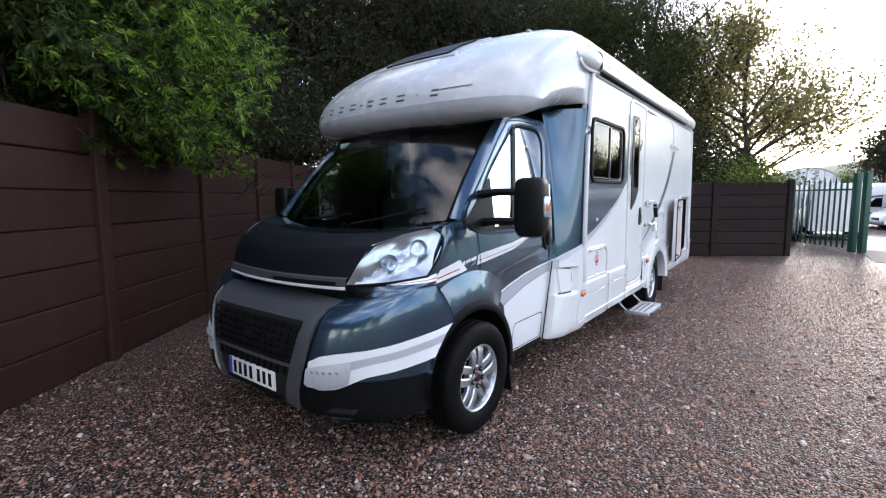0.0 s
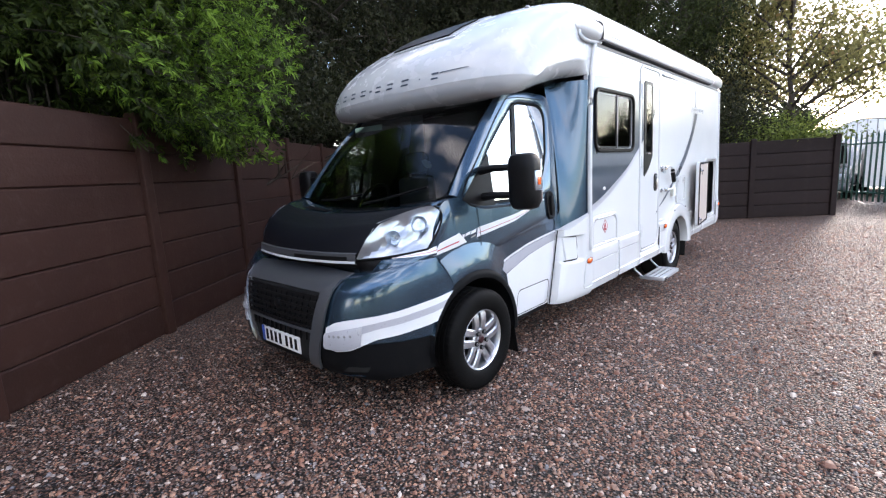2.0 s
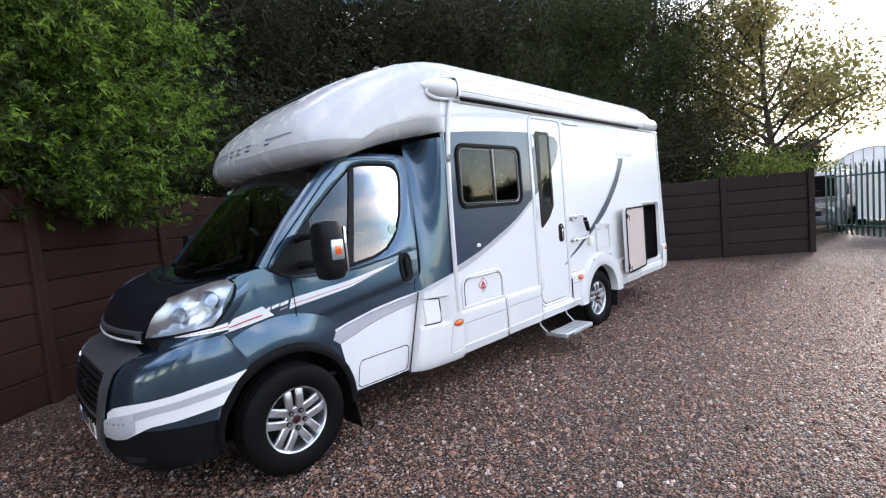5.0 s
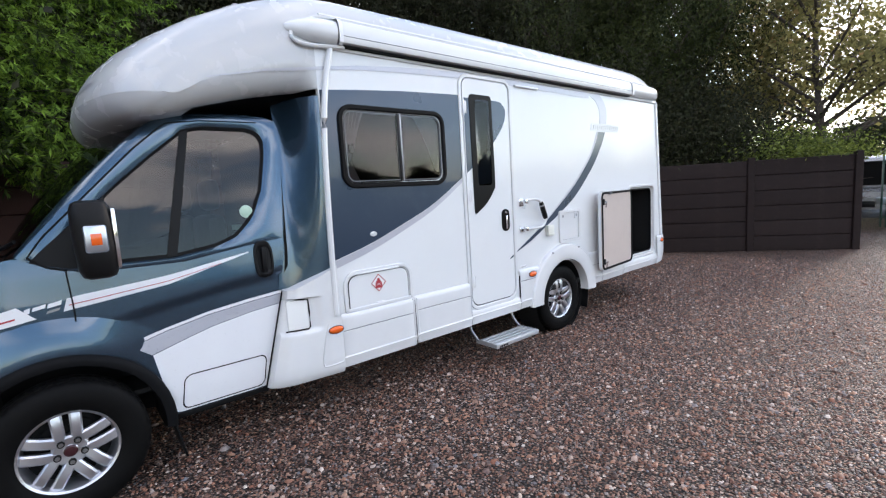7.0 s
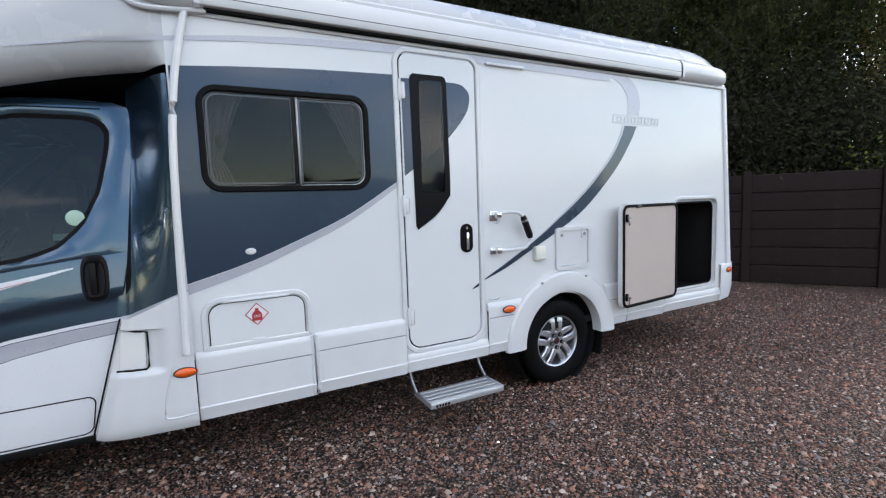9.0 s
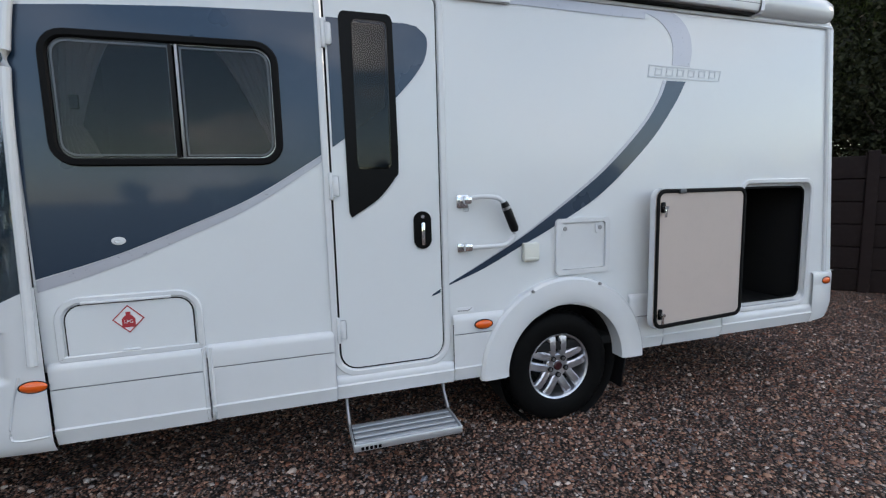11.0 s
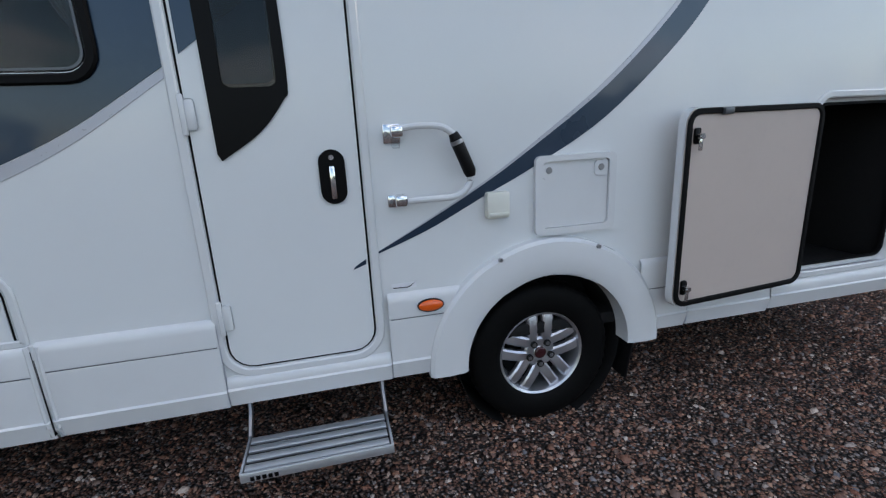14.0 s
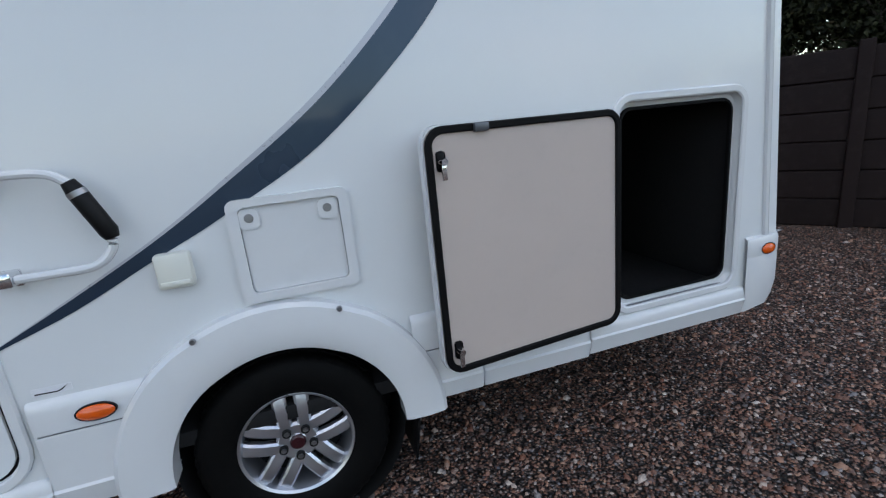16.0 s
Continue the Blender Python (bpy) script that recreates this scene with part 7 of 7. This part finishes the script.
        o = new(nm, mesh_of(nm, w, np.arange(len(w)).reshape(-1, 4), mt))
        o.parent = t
    # inner leaves take the shaded colour throughout
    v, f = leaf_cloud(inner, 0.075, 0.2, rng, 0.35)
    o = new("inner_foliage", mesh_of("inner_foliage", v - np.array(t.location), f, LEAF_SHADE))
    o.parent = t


overhang()


# ---- beyond the gate ----
def simple_van(name, x, y, turn, L, W, H, mat, label, hood=0.9, category="van"):
    """Parked van or car seen far off: body with glazing, lamps, wheels."""
    m = Matrix.Translation((x, y, 0)) @ pose(0, 0, 0, 0, 0, turn)
    t = thing(name, x, y, 0, label, category)
    prof = [(-L / 2, 0.30), (-L / 2, H * 0.42), (-L / 2 + 0.12, H * 0.50), (-L / 2 + hood, H * 0.56), (-L / 2 + hood + H * 0.28, H * 0.94), (-L / 2 + hood + H * 0.40, H), (L / 2 - 0.15, H * 0.99), (L / 2, H * 0.9), (L / 2, 0.30)]
    rows = []
    for v, k in ((-1.0, 0.96), (-0.985, 0.985), (-0.9, 1.0), (0.9, 1.0), (0.985, 0.985), (1.0, 0.96)):
        rows.append([tuple(m @ Vector((px * (1 if pz < H * 0.6 else k), v * W / 2 * (1 - 0.10 * max(0, pz / H - 0.5)), 0.30 + (pz - 0.30) * (k if pz > H * 0.6 else 1)))) for px, pz in prof])
    bm = grid(rows)
    bm.verts.ensure_lookup_table()
    nv = len(prof)
    bm.faces.new([bm.verts[i] for i in range(nv)]), bm.faces.new([bm.verts[len(bm.verts) - nv + i] for i in range(nv)])
    part("body", bm, mat, t)

    def slab(nm, pts, mt):
        bmq = bmesh.new()
        bmq.faces.new([bmq.verts.new(m @ Vector(p)) for p in pts])
        part(nm, thick(bmq, 0.01), mt, t)
    a0, a1 = -L / 2 + hood, -L / 2 + hood + H * 0.28
    slab("windscreen", [(a0 + 0.00, -W * 0.42, H * 0.58), (a0 + 0.0, W * 0.42, H * 0.58), (a1 - 0.04, W * 0.38, H * 0.92), (a1 - 0.04, -W * 0.38, H * 0.92)], INK)
    for s in (-1, 1):
        slab("side_window", [(a0 + 0.35, s * (W * 0.5 + 0.005), H * 0.58), (a0 + 1.2, s * (W * 0.5 + 0.005), H * 0.58), (a0 + 1.2, s * (W * 0.475 + 0.004), H * 0.86), (a0 + 0.55, s * (W * 0.475 + 0.004), H * 0.86)], INK)
        bmq = box(-L / 2 - 0.02, -L / 2 + 0.10, s * W * 0.36 - 0.14, s * W * 0.36 + 0.14, H * 0.34, H * 0.43, 0.03)
        bmesh.ops.transform(bmq, matrix=m, verts=bmq.verts)
        part("headlamp", bmq, LAMP_SILVER, t)
        for px in (-L / 2 + 0.85, L / 2 - 0.9):
            part("wheel", lathe([(0.0, 0.06), (0.19, 0.07), (0.2, 0.1), (0.31, 0.1), (0.33, 0.06), (0.33, -0.1), (0.0, -0.1)], 18, m @ Matrix.Translation((px, s * (W / 2 - 0.09), 0.33)) @ pose(0, 0, 0, 0, 0, 90 * s)), TYRE, t)
    bmq = box(-L / 2 - 0.05, -L / 2 + 0.2, -W * 0.48, W * 0.48, 0.28, 0.52, 0.05)
    bmesh.ops.transform(bmq, matrix=m, verts=bmq.verts)
    part("bumper", bmq, GREY_TRIM, t)
    bmq = box(-L / 2 - 0.03, -L / 2 + 0.1, -W * 0.28, W * 0.28, 0.56, 0.72, 0.02)
    bmesh.ops.transform(bmq, matrix=m, verts=bmq.verts)
    part("grille", bmq, BLACK_PLASTIC, t)
    return t


def far_motorhome(x, y, heading, k, label):
    """A coachbuilt motorhome parked far off; x, y is the foot of its nose, k its scale."""
    t = thing("white_motorhome", x, y, 0, label, "motorhome", "motorhomes in the far row")
    m = Matrix.Translation((x, y, 0)) @ pose(0, 0, 0, 0, 0, heading) @ Matrix.Scale(k, 4)

    def put(name, bm, mat, note="", parent=t):
        bmesh.ops.transform(bm, matrix=m, verts=bm.verts)
        return part(name, bm, mat, parent, note)

    def loft(stations):
        """Rounded box sections (x, half width, low, high) along the vehicle."""
        rows = [[(px, w * cu, lo + (hi - lo) * cv) for cu, cv in ((0, 0), (0.94, 0), (1, 0.06), (1, 0.5), (1, 0.9), (0.93, 0.98), (0.5, 1), (0, 1), (-0.5, 1), (-0.93, 0.98), (-1, 0.9), (-1, 0.5), (-1, 0.06), (-0.94, 0))] for px, w, lo, hi in stations]
        bm = grid(rows, True)
        bm.verts.ensure_lookup_table()
        bm.faces.new([bm.verts[i] for i in range(14)]), bm.faces.new([bm.verts[len(bm.verts) - 14 + i] for i in range(14)])
        return bm
    put("coach_body", loft([(1.95, 1.08, 0.42, 2.70), (2.1, 1.12, 0.40, 2.86), (6.3, 1.12, 0.42, 2.86), (6.55, 1.08, 0.50, 2.72)]), VAN_WHITE)
    put("overcab", loft([(0.72, 0.70, 2.02, 2.12), (0.82, 0.95, 1.97, 2.28), (1.15, 1.08, 1.98, 2.56), (1.6, 1.11, 2.02, 2.78), (2.08, 1.12, 2.10, 2.86)]), VAN_WHITE)
    put("cab", loft([(0.0, 0.72, 0.34, 0.78), (0.10, 0.90, 0.30, 0.96), (0.35, 0.97, 0.30, 1.12), (0.78, 1.0, 0.34, 1.30), (1.25, 0.98, 0.34, 1.72), (1.58, 0.96, 0.36, 2.02), (2.06, 0.98, 0.40, 2.04)]), VAN_WHITE)
    glass_m = grid([[(0.78, u * 0.86, 1.325) for u in (-1, -0.5, 0, 0.5, 1)], [(1.22, u * 0.85, 1.735) for u in (-1, -0.5, 0, 0.5, 1)], [(1.53, u * 0.82, 1.995) for u in (-1, -0.5, 0, 0.5, 1)]])
    put("windscreen", thick(glass_m, 0.012), INK)
    for sd in (-1, 1):
        bm = bmesh.new()
        bm.faces.new([bm.verts.new((px, sd * 1.003, pz)) for px, pz in ((1.02, 1.32), (1.98, 1.32), (1.98, 1.90), (1.62, 1.90))])
        put("cab_window", thick(bm, 0.012), INK)
        bm = bmesh.new()
        bm.faces.new([bm.verts.new((px, sd * 1.126, pz)) for px, pz in ((2.8, 1.55), (3.9, 1.55), (3.9, 2.15), (2.8, 2.15))])
        put("side_window", thick(bm, 0.012), INK)
        put("headlamp", box(0.16, 0.44, sd * 0.74 - 0.16, sd * 0.74 + 0.16, 0.84, 1.06, 0.05), LAMP_SILVER)
        put("door_mirror", box(1.02, 1.16, sd * 1.14 - 0.10, sd * 1.14 + 0.10, 1.38, 1.72, 0.03), BLACK_PLASTIC)
        for px in (0.92, 5.0):
            wheel_m = Matrix.Translation((px, sd * 0.92, 0.34)) @ pose(0, 0, 0, 0, 0, 90 * sd)
            w = put("wheel", lathe([(0.20, 0.10), (0.31, 0.10), (0.34, 0.06), (0.34, -0.1), (0.0, -0.1)], 18, wheel_m), TYRE)
            put("rim", lathe([(0.0, 0.10), (0.16, 0.085), (0.205, 0.105)], 18, wheel_m), ALLOY, parent=w)
        bm = bmesh.new()
        bm.faces.new([bm.verts.new((px, sd * 1.128, pz)) for px, pz in ((2.1, 1.16), (6.3, 0.86), (6.3, 1.0), (2.1, 1.24))])
        put("side_stripe", thick(bm, 0.006), SILVER)
    put("front_bumper", box(-0.05, 0.35, -0.88, 0.88, 0.28, 0.52, 0.06), GREY_TRIM)
    put("grille", box(-0.015, 0.1, -0.46, 0.46, 0.56, 0.74, 0.02), BLACK_PLASTIC)
    return t


simple_van("parked_van", -0.80, 21.25, 88, 4.6, 1.85, 1.90, VAN_GREY, "silver van parked nose out behind the fence", 1.0)
simple_van("white_van", 1.0, 22.9, -88, 4.3, 1.5, 1.95, VAN_WHITE, "tall white van parked tail out behind the gate", 0.9)
simple_van("parked_car", 4.6, 29.6, 10, 4.0, 1.6, 1.30, VAN_DARK, "dark blue car parked in the far row", 1.0, "car")
for x, y, k, note in ((1.55, 30.2, 0.72, "white coachbuilt motorhome parked behind the gate"), (2.75, 28.2, 0.70, "white coachbuilt motorhome parked in the far row"), (4.25, 27.1, 0.70, "white coachbuilt motorhome parked in the far row"),
                      (5.45, 26.0, 0.70, "white coachbuilt motorhome parked in the far row"), (6.7, 24.8, 0.70, "white coachbuilt motorhome parked in the far row")):
    far_motorhome(x, y, 17, k, note)

TX = 0.3
tunnel = thing("polytunnel", TX, 38, 0, "white polythene tunnel with hoops", "polytunnel")
rows = [[(TX + 1.65 * math.cos(radians(a)), y, 2.05 + 1.12 * math.sin(radians(a))) for a in range(0, 181, 10)] for y in (36.0, 39, 42, 46)]
part("cover", grid(rows), TUNNEL, tunnel)
bm = bmesh.new()
bm.faces.new([bm.verts.new(p) for p in rows[0]])
part("end_sheet", bm, TUNNEL, tunnel)
part("base", box(TX - 1.65, TX + 1.65, 36.01, 46, 0, 2.06, 0.02), TUNNEL, tunnel)
for y in (35.97, 39, 42):
    part("hoop", tube([(p[0], y, p[2]) for p in rows[0]], 0.03, 6), STEEL, tunnel)
for k in range(-3, 4):
    part("end_bar", tube([(TX + 0.42 * k, 35.97, 2.06), (TX + 0.42 * k, 35.97, 2.05 + 1.10 * math.sqrt(max(0, 1 - (0.42 * k / 1.65) ** 2)))], 0.02, 6), STEEL, tunnel)

hill = bmesh.new()
rows = []
for r, z in ((150, -1), (190, 4), (260, 13), (360, 22), (520, 24)):
    rows.append([(r * math.sin(radians(a)), r * math.cos(radians(a)), z * (0.75 + 0.25 * math.sin(a * 0.11) + 0.08 * math.sin(a * 0.37))) for a in range(-100, 101, 4)])
alone("backdrop", grid(rows), HILL, (0, 0, 0), "low wooded hill on the skyline", "backdrop", kind="structure")


# ---- loose gravel near the walk ----
def loose_gravel():
    rng = np.random.default_rng(12)
    n = 118000
    pts = np.empty((0, 2))
    cand = rng.uniform([-5.4, -0.9], [4.2, 13.0], (n * 2, 2))
    d = np.min(np.stack([np.hypot(cand[:, 0] - cx, cand[:, 1] - cy) for cx, cy in ((0.3, 1.6), (0.4, 3.2), (0.3, 4.8), (-0.3, 6.4), (-0.6, 8.0))]), 0)
    keep = rng.uniform(size=len(cand)) < np.clip(1.3 - d / 5.0, 0.12, 1)
    pts = cand[keep][:n]
    m = len(pts)
    verts = np.array([(1, 0.05, 0), (0.05, 1, 0), (-1, -0.05, 0), (-0.05, -1, 0), (0.58, 0.22, 0.72), (-0.16, 0.60, 0.80), (-0.60, -0.18, 0.70), (0.20, -0.60, 0.78)])
    faces = [(i, (i + 1) % 4, 4 + (i + 1) % 4, 4 + i) for i in range(4)]
    tris = [(4, 5, 6), (4, 6, 7)]
    size = rng.lognormal(math.log(0.0096), 0.34, m)
    ang = rng.uniform(0, 2 * math.pi, m)
    v = np.broadcast_to(verts, (m, 8, 3)).copy()
    v += rng.normal(scale=0.12, size=v.shape)
    v *= np.stack([size * rng.uniform(0.8, 1.35, m), size * rng.uniform(0.65, 1.0, m), size * rng.uniform(0.55, 1.0, m)], 1)[:, None, :]
    c, s = np.cos(ang)[:, None], np.sin(ang)[:, None]
    x, y = v[..., 0] * c - v[..., 1] * s, v[..., 0] * s + v[..., 1] * c
    v = np.stack([x + pts[:, 0:1], y + pts[:, 1:2], v[..., 2] - 0.001], -1).reshape(-1, 3)
    off = (np.arange(m) * 8)[:, None]
    q = (np.array(faces)[None] + off[:, :, None]).reshape(-1, 4)
    t = (np.array(tris)[None] + off[:, :, None]).reshape(-1, 3)
    me = bpy.data.meshes.new("loose_gravel")
    me.from_pydata(v.tolist(), [], q.tolist() + t.tolist())
    me.materials.append(PEBBLE)
    me.polygons.foreach_set("use_smooth", np.ones(len(me.polygons), dtype=bool))
    ob = new("loose_gravel", me)
    tagged(ob, "loose brown and grey pebbles over the yard", "gravel", kind="stuff")


loose_gravel()
